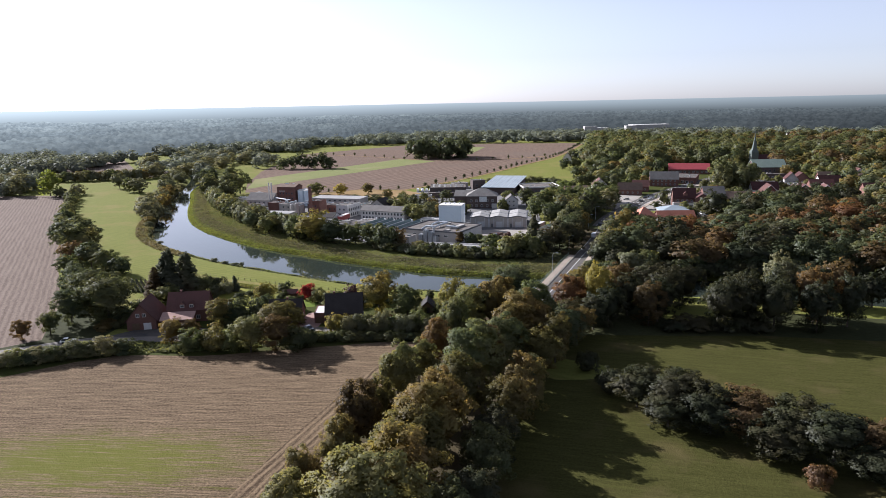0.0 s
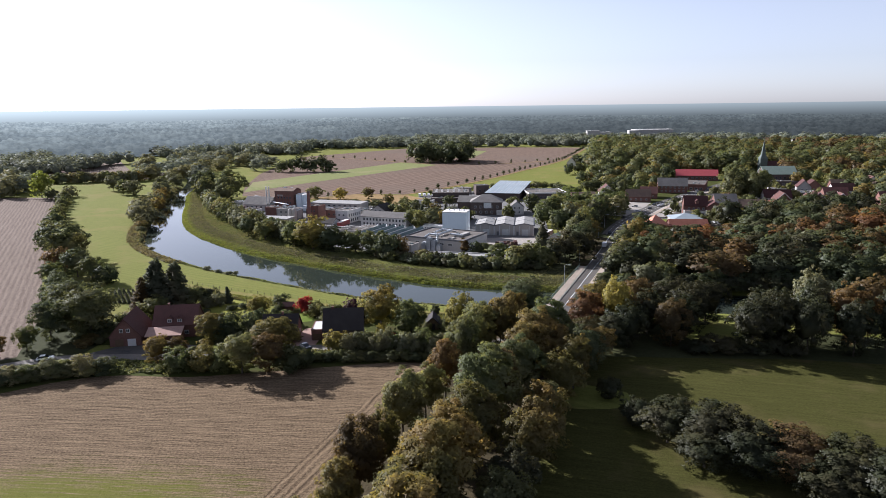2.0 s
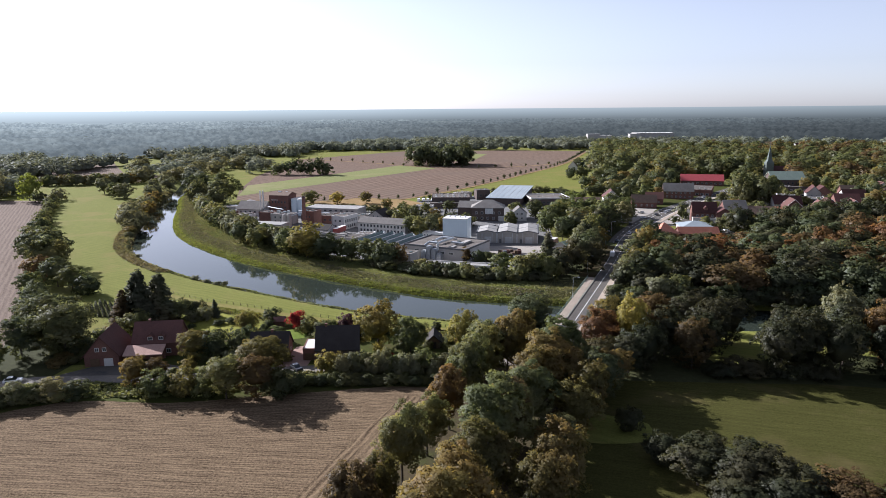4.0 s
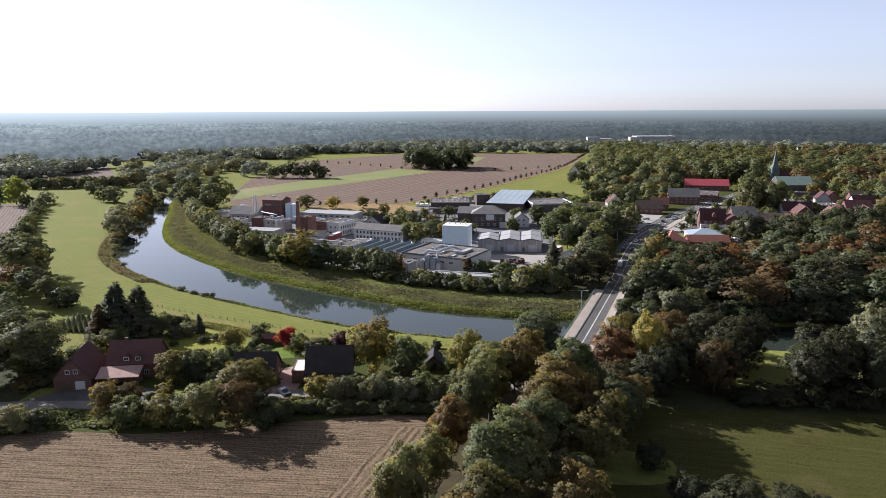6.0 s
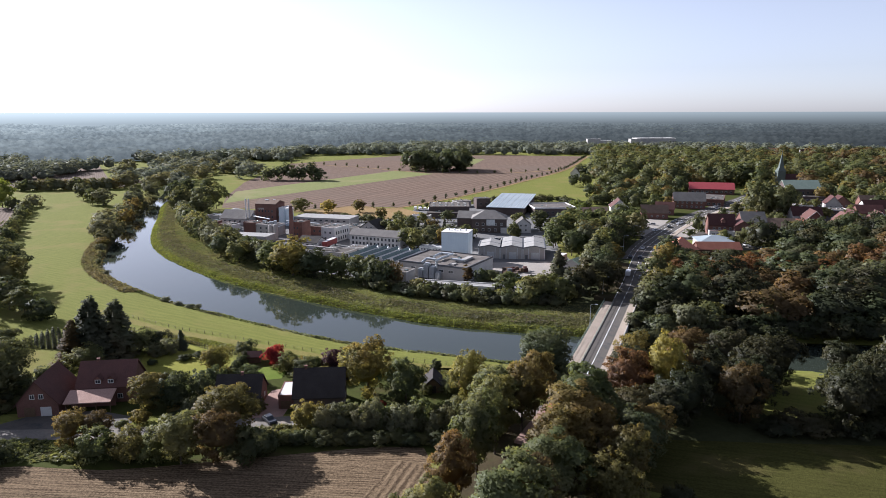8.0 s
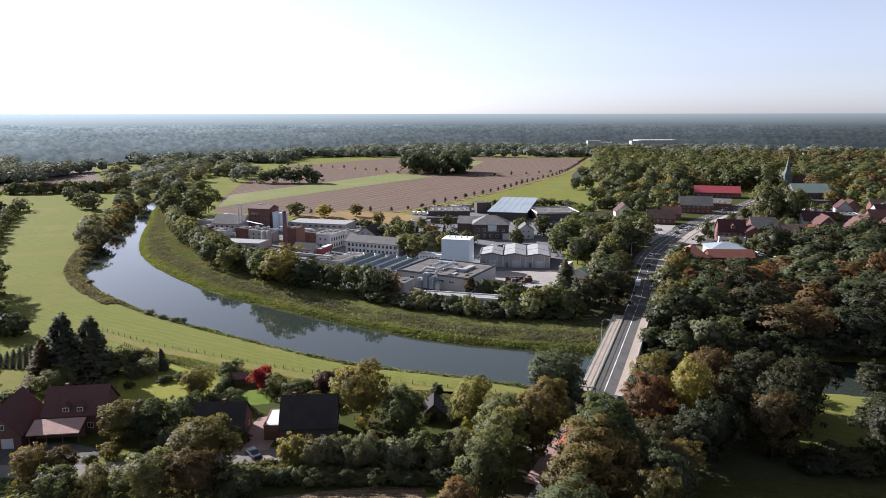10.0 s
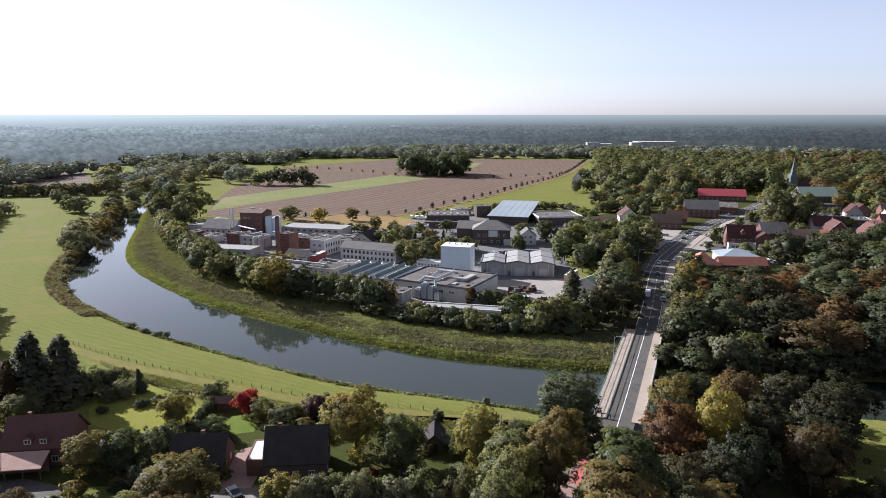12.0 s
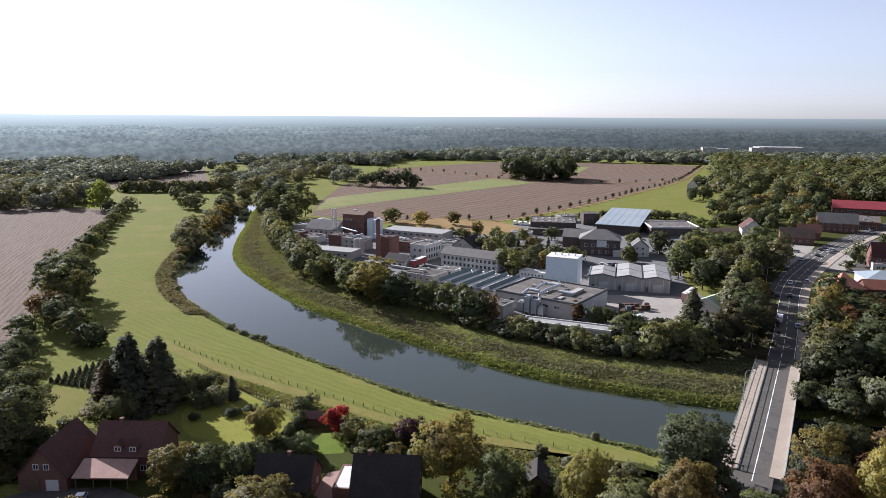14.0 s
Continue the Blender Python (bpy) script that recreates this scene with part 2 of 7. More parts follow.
RAILGREEN = surface("green_steel", (0.12, 0.17, 0.14), (0.18, 0.22, 0.18), 0.5, 4, 0.5, 0.0)
FELT = surface("roof_felt", (0.088, 0.078, 0.069), (0.142, 0.127, 0.113), 0.12, 2, 0.92, 0.1, stain=((0.19, 0.172, 0.155), 0.3), random_tone=0.2)
TILE_RED = surface("red_tiles", (0.056, 0.028, 0.026), (0.08, 0.037, 0.033), 0.3, 4, 0.75, 0.3, random_tone=0.25)
TILE_MAROON = surface("maroon_tiles", (0.078, 0.043, 0.037), (0.11, 0.054, 0.046), 0.3, 4, 0.75, 0.3, random_tone=0.2)
TILE_BRIGHT = surface("bright_red_sheet", (0.34, 0.05, 0.055), (0.4, 0.065, 0.07), 0.3, 3, 0.6, 0.1)
TILE_ORANGE = surface("orange_tiles", (0.42, 0.17, 0.11), (0.5, 0.22, 0.15), 0.3, 4, 0.75, 0.3)
TILE_RUST = surface("rusty_tiles", (0.2, 0.08, 0.055), (0.27, 0.115, 0.08), 0.3, 4, 0.75, 0.3)
TILE_GREY = surface("grey_tiles", (0.14, 0.13, 0.118), (0.2, 0.185, 0.168), 0.3, 4, 0.8, 0.3, random_tone=0.2)
TILE_DARK = surface("dark_tiles", (0.032, 0.028, 0.026), (0.052, 0.045, 0.041), 0.3, 4, 0.8, 0.3)
TILE_BROWN = surface("brown_tiles", (0.12, 0.085, 0.065), (0.17, 0.12, 0.09), 0.3, 4, 0.8, 0.3, random_tone=0.2)
ROOFPANEL = surface("fibre_cement_panels", (0.235, 0.226, 0.212), (0.315, 0.306, 0.288), 0.3, 1.5, 0.9, 0.05, stain=((0.22, 0.21, 0.195), 0.25), grain=0.12)
TILE_PINK = surface("pale_pink_tiles", (0.34, 0.215, 0.17), (0.44, 0.29, 0.235), 0.4, 4, 0.8, 0.2)
COPPER = surface("green_copper", (0.27, 0.33, 0.25), (0.34, 0.4, 0.3), 0.2, 2, 0.7, 0.1)
BLUEROOF = surface("blue_grey_sheet", (0.2, 0.235, 0.255), (0.27, 0.3, 0.315), 0.05, 1, 0.8, 0.05, 0.0, grain=0.09)
SLATE = surface("green_grey_slate", (0.075, 0.09, 0.082), (0.11, 0.125, 0.112), 0.3, 3, 0.8, 0.2)
TEAL = surface("teal_glazing", (0.075, 0.105, 0.108), (0.12, 0.155, 0.155), 0.3, 2, 0.75, 0.05, grain=0.09)
GREENSHEET = surface("pale_green_sheet", (0.3, 0.38, 0.28), (0.38, 0.45, 0.33), 0.3, 2, 0.7, 0.05)
WOOD = surface("dark_wood", (0.09, 0.06, 0.04), (0.14, 0.095, 0.06), 0.6, 6, 0.85, 0.2)
POST = surface("weathered_post", (0.13, 0.1, 0.075), (0.2, 0.16, 0.12), 0.6, 6, 0.9, 0.2)
CARPAINT = {
    "white": surface("white_car_paint", (0.75, 0.75, 0.76), (0.8, 0.8, 0.8), 0.5, 3, 0.25, 0.0, grain=0.03),
    "grey": surface("silver_car_paint", (0.35, 0.36, 0.38), (0.42, 0.43, 0.45), 0.5, 3, 0.3, 0.0, 0.4, grain=0.03),
    "dark": surface("dark_car_paint", (0.025, 0.028, 0.035), (0.04, 0.042, 0.05), 0.5, 3, 0.25, 0.0, grain=0.03),
    "red": surface("red_trailer_paint", (0.24, 0.045, 0.04), (0.29, 0.058, 0.05), 0.5, 3, 0.4, 0.0, grain=0.03),
}
RUBBER = surface("rubber", (0.02, 0.02, 0.02), (0.03, 0.03, 0.03), 1, 8, 0.8, 0.0)
# dark wood floor; under loose trees their shade is in this colour
FLOOR_AND_SHADE = surface("floor_and_shade", (0.03, 0.035, 0.015), (0.055, 0.055, 0.025), 0.02, 0.6, 0.95, 0.5)


def glass_pane():
    m, n, l, p = nodes_of("window_glass")
    p.inputs["Base Color"].default_value = (0.03, 0.035, 0.04, 1)
    p.inputs["Roughness"].default_value = 0.08
    p.inputs["Specular IOR Level"].default_value = 0.7
    return m


GLASS = glass_pane()


def river_water():
    m, n, l, p = nodes_of("river_water")
    co = n.new("ShaderNodeTexCoord").outputs["Object"]
    big = noise_node(n, l, 0.025, co, 4)
    fine = noise_node(n, l, 0.5, co, 4, 0.6)
    col = mixc(n, l, big, (0.02, 0.027, 0.022), (0.032, 0.038, 0.028))
    l.new(col, p.inputs["Base Color"])
    p.inputs["IOR"].default_value = 1.333
    rr = n.new("ShaderNodeMapRange")
    rr.inputs["From Min"].default_value, rr.inputs["From Max"].default_value = 0.4, 0.65
    rr.inputs["To Min"].default_value, rr.inputs["To Max"].default_value = 0.015, 0.05
    l.new(big, rr.inputs["Value"])
    l.new(rr.outputs[0], p.inputs["Roughness"])
    bn = n.new("ShaderNodeBump")
    bn.inputs["Strength"].default_value = 0.035
    bn.inputs["Distance"].default_value = 0.25
    l.new(fine, bn.inputs["Height"])
    l.new(bn.outputs[0], p.inputs["Normal"])
    return m


WATER = river_water()


def distance_haze(name, radius, down, top, horizon=None):
    """One belt of the hazy distance: darker and greener below, paler with distance and towards the sun. down: how far below the horizon it shows."""
    m, n, l, p = nodes_of(name)
    n.remove(p)
    co = n.new("ShaderNodeTexCoord").outputs["Object"]
    sp = n.new("ShaderNodeSeparateXYZ")
    l.new(co, sp.inputs[0])

    def span(v, lo, hi):
        r = n.new("ShaderNodeMapRange")
        r.inputs["From Min"].default_value, r.inputs["From Max"].default_value = lo, hi
        l.new(v, r.inputs["Value"])
        return r.outputs[0]

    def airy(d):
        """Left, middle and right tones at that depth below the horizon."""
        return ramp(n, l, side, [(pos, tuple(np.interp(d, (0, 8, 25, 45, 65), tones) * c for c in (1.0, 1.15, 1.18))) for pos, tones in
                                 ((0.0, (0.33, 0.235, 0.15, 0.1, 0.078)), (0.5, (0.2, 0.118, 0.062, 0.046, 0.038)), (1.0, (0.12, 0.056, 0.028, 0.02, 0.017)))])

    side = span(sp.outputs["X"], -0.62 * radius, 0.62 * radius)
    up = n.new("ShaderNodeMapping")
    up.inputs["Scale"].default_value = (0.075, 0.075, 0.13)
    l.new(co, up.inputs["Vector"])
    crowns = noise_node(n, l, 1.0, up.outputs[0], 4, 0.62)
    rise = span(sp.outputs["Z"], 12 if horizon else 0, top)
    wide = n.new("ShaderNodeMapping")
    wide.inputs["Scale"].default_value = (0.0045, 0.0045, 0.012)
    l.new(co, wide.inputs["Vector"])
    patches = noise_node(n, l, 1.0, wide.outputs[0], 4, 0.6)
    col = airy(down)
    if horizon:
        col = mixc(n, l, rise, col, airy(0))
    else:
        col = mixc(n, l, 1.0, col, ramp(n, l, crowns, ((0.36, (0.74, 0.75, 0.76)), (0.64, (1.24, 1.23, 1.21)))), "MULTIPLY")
        # treetops lighter and feet darker: sunlit tops painted into the belt
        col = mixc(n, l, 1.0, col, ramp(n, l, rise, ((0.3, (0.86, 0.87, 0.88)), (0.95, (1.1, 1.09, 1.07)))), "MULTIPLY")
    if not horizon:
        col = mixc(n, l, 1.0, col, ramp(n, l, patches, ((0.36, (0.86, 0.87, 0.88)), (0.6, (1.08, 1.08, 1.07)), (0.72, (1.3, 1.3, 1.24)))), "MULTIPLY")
    # haze is painted as the belt's own glow, brighter on the sun's side
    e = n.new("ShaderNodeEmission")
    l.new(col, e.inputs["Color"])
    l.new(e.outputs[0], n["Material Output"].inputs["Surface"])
    return m

# ---- mesh helpers ----
class Build:
    """Collects corners and faces of one mesh."""

    def __init__(self):
        self.v, self.f = [], []

    def add(self, verts, faces, m=None):
        o = len(self.v)
        self.v += [tuple(m @ Vector(p)) for p in verts] if m else [tuple(p) for p in verts]
        self.f += [tuple(i + o for i in q) for q in faces]
        return self

    def box(self, x0, x1, y0, y1, z0, z1, m=None):
        vs = [(x, y, z) for z in (z0, z1) for x, y in ((x0, y0), (x1, y0), (x1, y1), (x0, y1))]
        return self.add(vs, [(3, 2, 1, 0), (4, 5, 6, 7), (0, 1, 5, 4), (1, 2, 6, 5), (2, 3, 7, 6), (3, 0, 4, 7)], m)

    def tube(self, a, b, r0, r1, k=8):
        a, b = Vector(a), Vector(b)
        q = (b - a).to_track_quat("Z", "Y").to_matrix()
        vs = []
        for c, r in ((a, r0), (b, r1)):
            vs += [c + q @ Vector((r * math.cos(2 * math.pi * i / k), r * math.sin(2 * math.pi * i / k), 0)) for i in range(k)]
        fs = [(i, (i + 1) % k, k + (i + 1) % k, k + i) for i in range(k)]
        return self.add(vs, fs + [tuple(range(k - 1, -1, -1)), tuple(range(k, 2 * k))])

    def lathe(self, profile, k=20, c=(0, 0)):
        vs = [(c[0] + r * math.cos(2 * math.pi * i / k), c[1] + r * math.sin(2 * math.pi * i / k), z) for r, z in profile for i in range(k)]
        n = len(profile)
        fs = [(j * k + i, j * k + (i + 1) % k, (j + 1) * k + (i + 1) % k, (j + 1) * k + i) for j in range(n - 1) for i in range(k)]
        return self.add(vs, fs + [tuple(range(k - 1, -1, -1)), tuple(range((n - 1) * k, n * k))])

    def prism(self, outline, z0, z1):
        k = len(outline)
        vs = [(x, y, z0) for x, y in outline] + [(x, y, z1) for x, y in outline]
        return self.add(vs, [(i, (i + 1) % k, k + (i + 1) % k, k + i) for i in range(k)] + [tuple(range(k - 1, -1, -1)), tuple(range(k, 2 * k))])

    def mesh(self, name, material):
        me = bpy.data.meshes.new(name)
        me.from_pydata(self.v, [], self.f)
        me.materials.append(material)
        me.update()
        return me


def array_mesh(name, verts, faces, material, smooth=False, normals=None):
    """A mesh from numpy arrays: verts (n, 3), faces (m, 3 or 4), and the corners' normals where given."""
    me = bpy.data.meshes.new(name)
    k = faces.shape[1]
    me.vertices.add(len(verts))
    me.vertices.foreach_set("co", verts.astype(np.float32).ravel())
    me.loops.add(faces.size)
    me.loops.foreach_set("vertex_index", faces.astype(np.int32).ravel())
    me.polygons.add(len(faces))
    me.polygons.foreach_set("loop_start", np.arange(0, faces.size, k, dtype=np.int32))
    if smooth:
        me.polygons.foreach_set("use_smooth", np.ones(len(faces), dtype=bool))
    me.materials.append(material)
    me.update(calc_edges=True)
    if normals is not None:
        me.polygons.foreach_set("use_smooth", np.ones(len(faces), dtype=bool))
        me.normals_split_custom_set_from_vertices(normals.astype(np.float32))
    return me


def unit(v):
    return v / (np.linalg.norm(v, axis=1)[:, None] + 1e-9)


def thing(name, label, category, x=0, y=0, z=0, rz=0, group="", kind=""):
    ob = new(name)
    ob.empty_display_size = 0.5
    ob.matrix_basis = pose(x, y, z, 0, 0, rz)
    return tagged(ob, label, category, group, kind)


def part(name, build, material, parent, label="", m=None):
    data = build if isinstance(build, bpy.types.Mesh) else build.mesh(name, material)
    ob = new(name, data)
    ob.parent = parent
    if m:
        ob.matrix_basis = m
    return tagged(ob, label) if label else ob


def setting(name, build, material, label, category):
    data = build if isinstance(build, bpy.types.Mesh) else build.mesh(name, material)
    return tagged(new(name, data), label, category, kind="structure")


def smooth_line(pts, n=6, closed=False):
    """Catmull-Rom through the points."""
    p = [np.array(q, float) for q in pts]
    p = [p[-1], *p, p[0], p[1]] if closed else [2 * p[0] - p[1], *p, 2 * p[-1] - p[-2]]
    out = []
    for i in range(1, len(p) - 2):
        for k in range(n):
            t = k / n
            a, b, c, d = p[i - 1:i + 3]
            out.append(0.5 * (2 * b + (c - a) * t + (2 * a - 5 * b + 4 * c - d) * t * t + (3 * b - a - 3 * c + d) * t ** 3))
    if not closed:
        out.append(p[-2])
    return np.array(out)


def ribbon(line, left, right, z=0.0, dash=None, thick=0.0):
    """A strip along a line, from offset left to offset right (metres, positive to the right of the way)."""
    line = np.asarray(line, float)
    zz = z if callable(z) else (lambda s: z)
    seg = np.hypot(*np.diff(line, axis=0).T)
    s = np.concatenate([[0], np.cumsum(seg)])
    tan = np.gradient(line, axis=0)
    tan /= np.linalg.norm(tan, axis=1)[:, None]
    nor = np.stack([tan[:, 1], -tan[:, 0]], 1)

    def at(u):
        p = np.array([np.interp(u, s, line[:, i]) for i in (0, 1)])
        q = np.array([np.interp(u, s, nor[:, i]) for i in (0, 1)])
        return p, q / np.linalg.norm(q), zz(u)

    b = Build()
    spans = []
    if dash:
        u = dash[2] if len(dash) > 2 else 0.0
        while u < s[-1]:
            spans.append(np.linspace(u, min(u + dash[0], s[-1]), 3))
            u += dash[0] + dash[1]
    else:
        spans.append(s)
    for us in spans:
        o = len(b.v)
        for u in us:
            p, q, h = at(u)
            for off in (left, right):
                w = p + q * off
                b.v.append((w[0], w[1], h))
            if thick:
                for off in (left, right):
                    w = p + q * off
                    b.v.append((w[0], w[1], h - thick))
        k = 4 if thick else 2
        for i in range(len(us) - 1):
            a = o + i * k
            b.f.append((a, a + 1, a + k + 1, a + k))
            if thick:
                b.f += [(a + 1, a + 3, a + k + 3, a + k + 1), (a, a + k, a + k + 2, a + 2)]
        if thick:
            e = o + (len(us) - 1) * k
            b.f += [(o, o + 2, o + 3, o + 1), (e, e + 1, e + 3, e + 2)]
    return b


def field(name, pts, material, label, category="field", z=0.05, n=4):
    outline = [tuple(p) for p in smooth_line(pts, n, True)] if n > 1 else pts
    bm = bmesh.new()
    bm.faces.new([bm.verts.new((x, y, z)) for x, y in outline])
    bmesh.ops.triangulate(bm, faces=bm.faces[:])
    bmesh.ops.recalc_face_normals(bm, faces=bm.faces[:])
    if bm.faces[:][0].normal.z < 0:
        bmesh.ops.reverse_faces(bm, faces=bm.faces[:])
    me = bpy.data.meshes.new(name)
    bm.to_mesh(me)
    bm.free()
    me.materials.append(material)
    return tagged(new(name, me), label, category, kind="structure")

# ---- ground, river, fields ----
WATER_Z = -2.5
NORTH_BANK = smooth_line([(330, 225), (220, 252), (120, 266), (85, 268), (48, 272), (19, 278), (-6, 286.5), (-42, 307.5), (-68, 325),
                          (-96, 346), (-127, 378), (-151, 408), (-169, 440), (-187, 484), (-204, 532), (-227, 594), (-238, 640), (-262, 720), (-300, 800)], 8)
SOUTH_BANK = smooth_line([(320, 190), (215, 212), (158, 226), (105, 241), (70, 241), (37, 241), (7, 252), (-28, 263.5), (-65, 285),
                          (-88, 299.5), (-111, 316), (-129, 331.5), (-148, 351), (-168, 380), (-183, 416), (-199, 462), (-216, 515), (-241, 600),
                          (-256, 660), (-278, 725), (-312, 790)], 8)
RIVER = np.concatenate([NORTH_BANK, SOUTH_BANK[::-1]])


def line_distance(px, py, line):
    best = np.full(px.shape, 1e9)
    for (ax, ay), (bx, by) in zip(line[:-1], line[1:]):
        dx, dy = bx - ax, by - ay
        t = np.clip(((px - ax) * dx + (py - ay) * dy) / (dx * dx + dy * dy + 1e-9), 0, 1)
        best = np.minimum(best, np.hypot(px - ax - t * dx, py - ay - t * dy))
    return best


def inside(px, py, poly):
    hit = np.zeros(px.shape, bool)
    for (ax, ay), (bx, by) in zip(poly, np.roll(poly, -1, axis=0)):
        cross = (ay > py) != (by > py)
        with np.errstate(divide="ignore", invalid="ignore"):
            hit ^= cross & (px < (bx - ax) * (py - ay) / (by - ay + 1e-12) + ax)
    return hit


def bank_height(px, py):
    d = np.minimum(line_distance(px, py, NORTH_BANK), line_distance(px, py, SOUTH_BANK))
    wet = inside(px, py, RIVER)
    shore = np.interp(d, [0, 1.0, 3.0, 9.0, 13.0], [-2.5, -1.7, -1.0, -0.15, 0.0])
    return np.where(wet, -2.5 - np.minimum(d * 0.5, 1.5), shore)


def ground_mesh():
    coarse = np.array([360, 450, 600, 800, 1050, 1350, 1700, 2100, 2500, 2800, 3100, 3400, 3700, 4000, 4300, 4600, 4900])
    xs = np.concatenate([-coarse[::-1], np.arange(-333, 334, 3.0), coarse])
    ys = np.concatenate([-coarse[::-1][8:], [-200, -60], np.arange(30, 814, 3.0), [850, 950, *coarse[4:]]])
    gx, gy = np.meshgrid(xs, ys)
    px, py = gx.ravel(), gy.ravel()
    z = np.zeros(px.shape)
    near = (np.abs(px) < 334) & (py > 150) & (py < 812)
    z[near] = bank_height(px[near], py[near])
    nx, ny = len(xs), len(ys)
    i = (np.arange(ny - 1)[:, None] * nx + np.arange(nx - 1)).ravel()
    faces = np.stack([i, i + 1, i + nx + 1, i + nx], 1)
    return array_mesh("ground", np.stack([px, py, z], 1), faces, GRASS, True)


setting("ground", ground_mesh(), GRASS, "flat green river plain reaching the wooded horizon", "ground")


def water_mesh():
    n = 260
    def even(line):
        s = np.concatenate([[0], np.cumsum(np.hypot(*np.diff(line, axis=0).T))])
        u = np.linspace(0, s[-1], n)
        return np.stack([np.interp(u, s, line[:, 0]), np.interp(u, s, line[:, 1])], 1)
    a, b = even(NORTH_BANK), even(SOUTH_BANK)
    mid = (a + b) / 2
    a2, b2 = a + (a - mid) * 0.05, b + (b - mid) * 0.05
    v = np.concatenate([np.c_[a2, np.full(n, WATER_Z)], np.c_[b2, np.full(n, WATER_Z)]])
    i = np.arange(n - 1)
    return array_mesh("river", v, np.stack([i, n + i, n + i + 1, i + 1], 1), WATER)


BELT_IN = smooth_line([(-75, 1150), (-45, 1160), (-22, 1190), (-10, 1330), (-4, 1470), (20, 1480), (75, 1480)], 8)


def wood_belt(scale, seed):
    """The outline of one far belt of trees, as a standing strip on a wide arc."""
    g = np.random.default_rng(seed)
    ang = np.radians(np.arange(-72, 72, 0.11))
    rad = np.interp(np.degrees(ang), BELT_IN[:, 0], BELT_IN[:, 1]) * scale
    arc = np.concatenate([[0], np.cumsum(np.diff(ang) * rad[1:])])
    tops = 12.0 + 0.8 * np.sin(arc * 0.05 + seed) + 0.5 * np.sin(arc * 0.17)
    c = 0.0
    while c < arc[-1]:
        c += g.uniform(4, 13)
        body = 0.5 + 0.5 * np.sin(c * 0.0061 + seed * 2.1) + 0.35 * np.sin(c * 0.017 + seed)
        if body < 0.12 and g.uniform() < 0.8:
            continue
        half, high = g.uniform(5, 10), g.uniform(13, 19) + 3.0 * min(body, 1.0)
        k = slice(*np.searchsorted(arc, (c - half, c + half)))
        tops[k] = np.maximum(tops[k], high * np.sqrt(np.clip(1 - ((arc[k] - c) / half) ** 2, 0, 1)) ** 0.7)
    n = len(ang)
    x, y = rad * np.sin(ang), rad * np.cos(ang)
    v = np.concatenate([np.c_[x, y, np.full(n, -1.0)], np.c_[x, y, tops]])
    i = np.arange(n - 1)
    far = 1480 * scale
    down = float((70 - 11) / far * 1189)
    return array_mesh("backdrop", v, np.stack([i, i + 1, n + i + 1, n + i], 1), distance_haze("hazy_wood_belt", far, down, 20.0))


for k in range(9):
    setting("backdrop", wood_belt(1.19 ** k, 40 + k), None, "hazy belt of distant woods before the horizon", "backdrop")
ring = Build()
for k in range(97):
    a = radians(-72 + 1.5 * k)
    ring.v += [(4700 * math.sin(a), 4700 * math.cos(a), -1.0), (4700 * math.sin(a), 4700 * math.cos(a), 79.0)]
ring.f = [(2 * k, 2 * k + 2, 2 * k + 3, 2 * k + 1) for k in range(96)]
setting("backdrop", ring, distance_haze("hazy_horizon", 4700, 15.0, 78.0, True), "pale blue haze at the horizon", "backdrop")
setting("water", water_mesh(), WATER, "calm dark river reflecting the pale sky", "river")

field("stubble_field", [(-150, 140), (-118, 166), (-92, 183), (-66, 182.5), (-40, 187), (-3, 192), (-8, 168), (-21, 145), (-28, 116), (-44, 60),
                        (-62, 0), (-110, -40), (-260, -40), (-230, 80)], STUBBLE, "harvested stubble field with pale straw rows", n=3)
field("ploughed_field", [(-122, 198), (-150, 176), (-330, 170), (-620, 330), (-640, 560), (-440, 572), (-327, 566), (-250, 440), (-178, 303), (-140, 240)],
      PLOUGH, "bare ploughed field with fine furrows", n=1)
field("pasture", [(24, 196), (60, 199), (130, 192), (260, 160), (320, 60), (320, -110), (-52, -110), (-36, -40), (-20, 20), (12, 120), (22, 160)], PASTURE, "olive-green pasture beside the avenue, darkened for dimmer light", n=1)
# sun pool through the hedgerow gap, laid on as brighter grass
field("painted_sun_patch", [(31.8, 164), (34, 177), (41, 175), (48, 171), (45.5, 163.5), (38, 162)], GRASS, "pool of sunlight painted as brighter grass beside the hedgerow", "grass", z=0.075, n=3)
field("wood_floor", [(62, 271), (86, 268.5), (120, 267), (200, 256), (300, 236), (316, 335), (262, 388), (170, 394), (114, 384), (88, 342)], FLOOR_AND_SHADE, "dark leaf-strewn floor of the river wood", "ground", n=1)
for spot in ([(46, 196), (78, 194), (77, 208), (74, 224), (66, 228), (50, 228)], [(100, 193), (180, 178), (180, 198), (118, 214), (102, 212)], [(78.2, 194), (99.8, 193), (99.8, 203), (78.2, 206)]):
    field("wood_floor", spot, FLOOR_AND_SHADE, "floor beneath the south bank trees, colour darkened for shade", "ground", z=0.07, n=1)
field("wood_floor", [(38, 294), (54, 290), (60, 300), (80, 350), (108, 430), (100, 440), (70, 380), (60, 345), (50, 330), (44, 312)], FLOOR_AND_SHADE, "ground under the trees by the road, colour darkened for shade", "ground", z=0.08, n=1)
field("far_soil_field", [(-190, 640), (-170, 566), (-112, 549), (-74, 572), (-33, 566), (37, 676), (90, 783), (153, 918), (236, 1188), (99, 1216), (-79, 1212), (-222, 1023), (-210, 760)],
      FARSOIL, "wide brown harvested field beyond the factory", z=0.05, n=1)
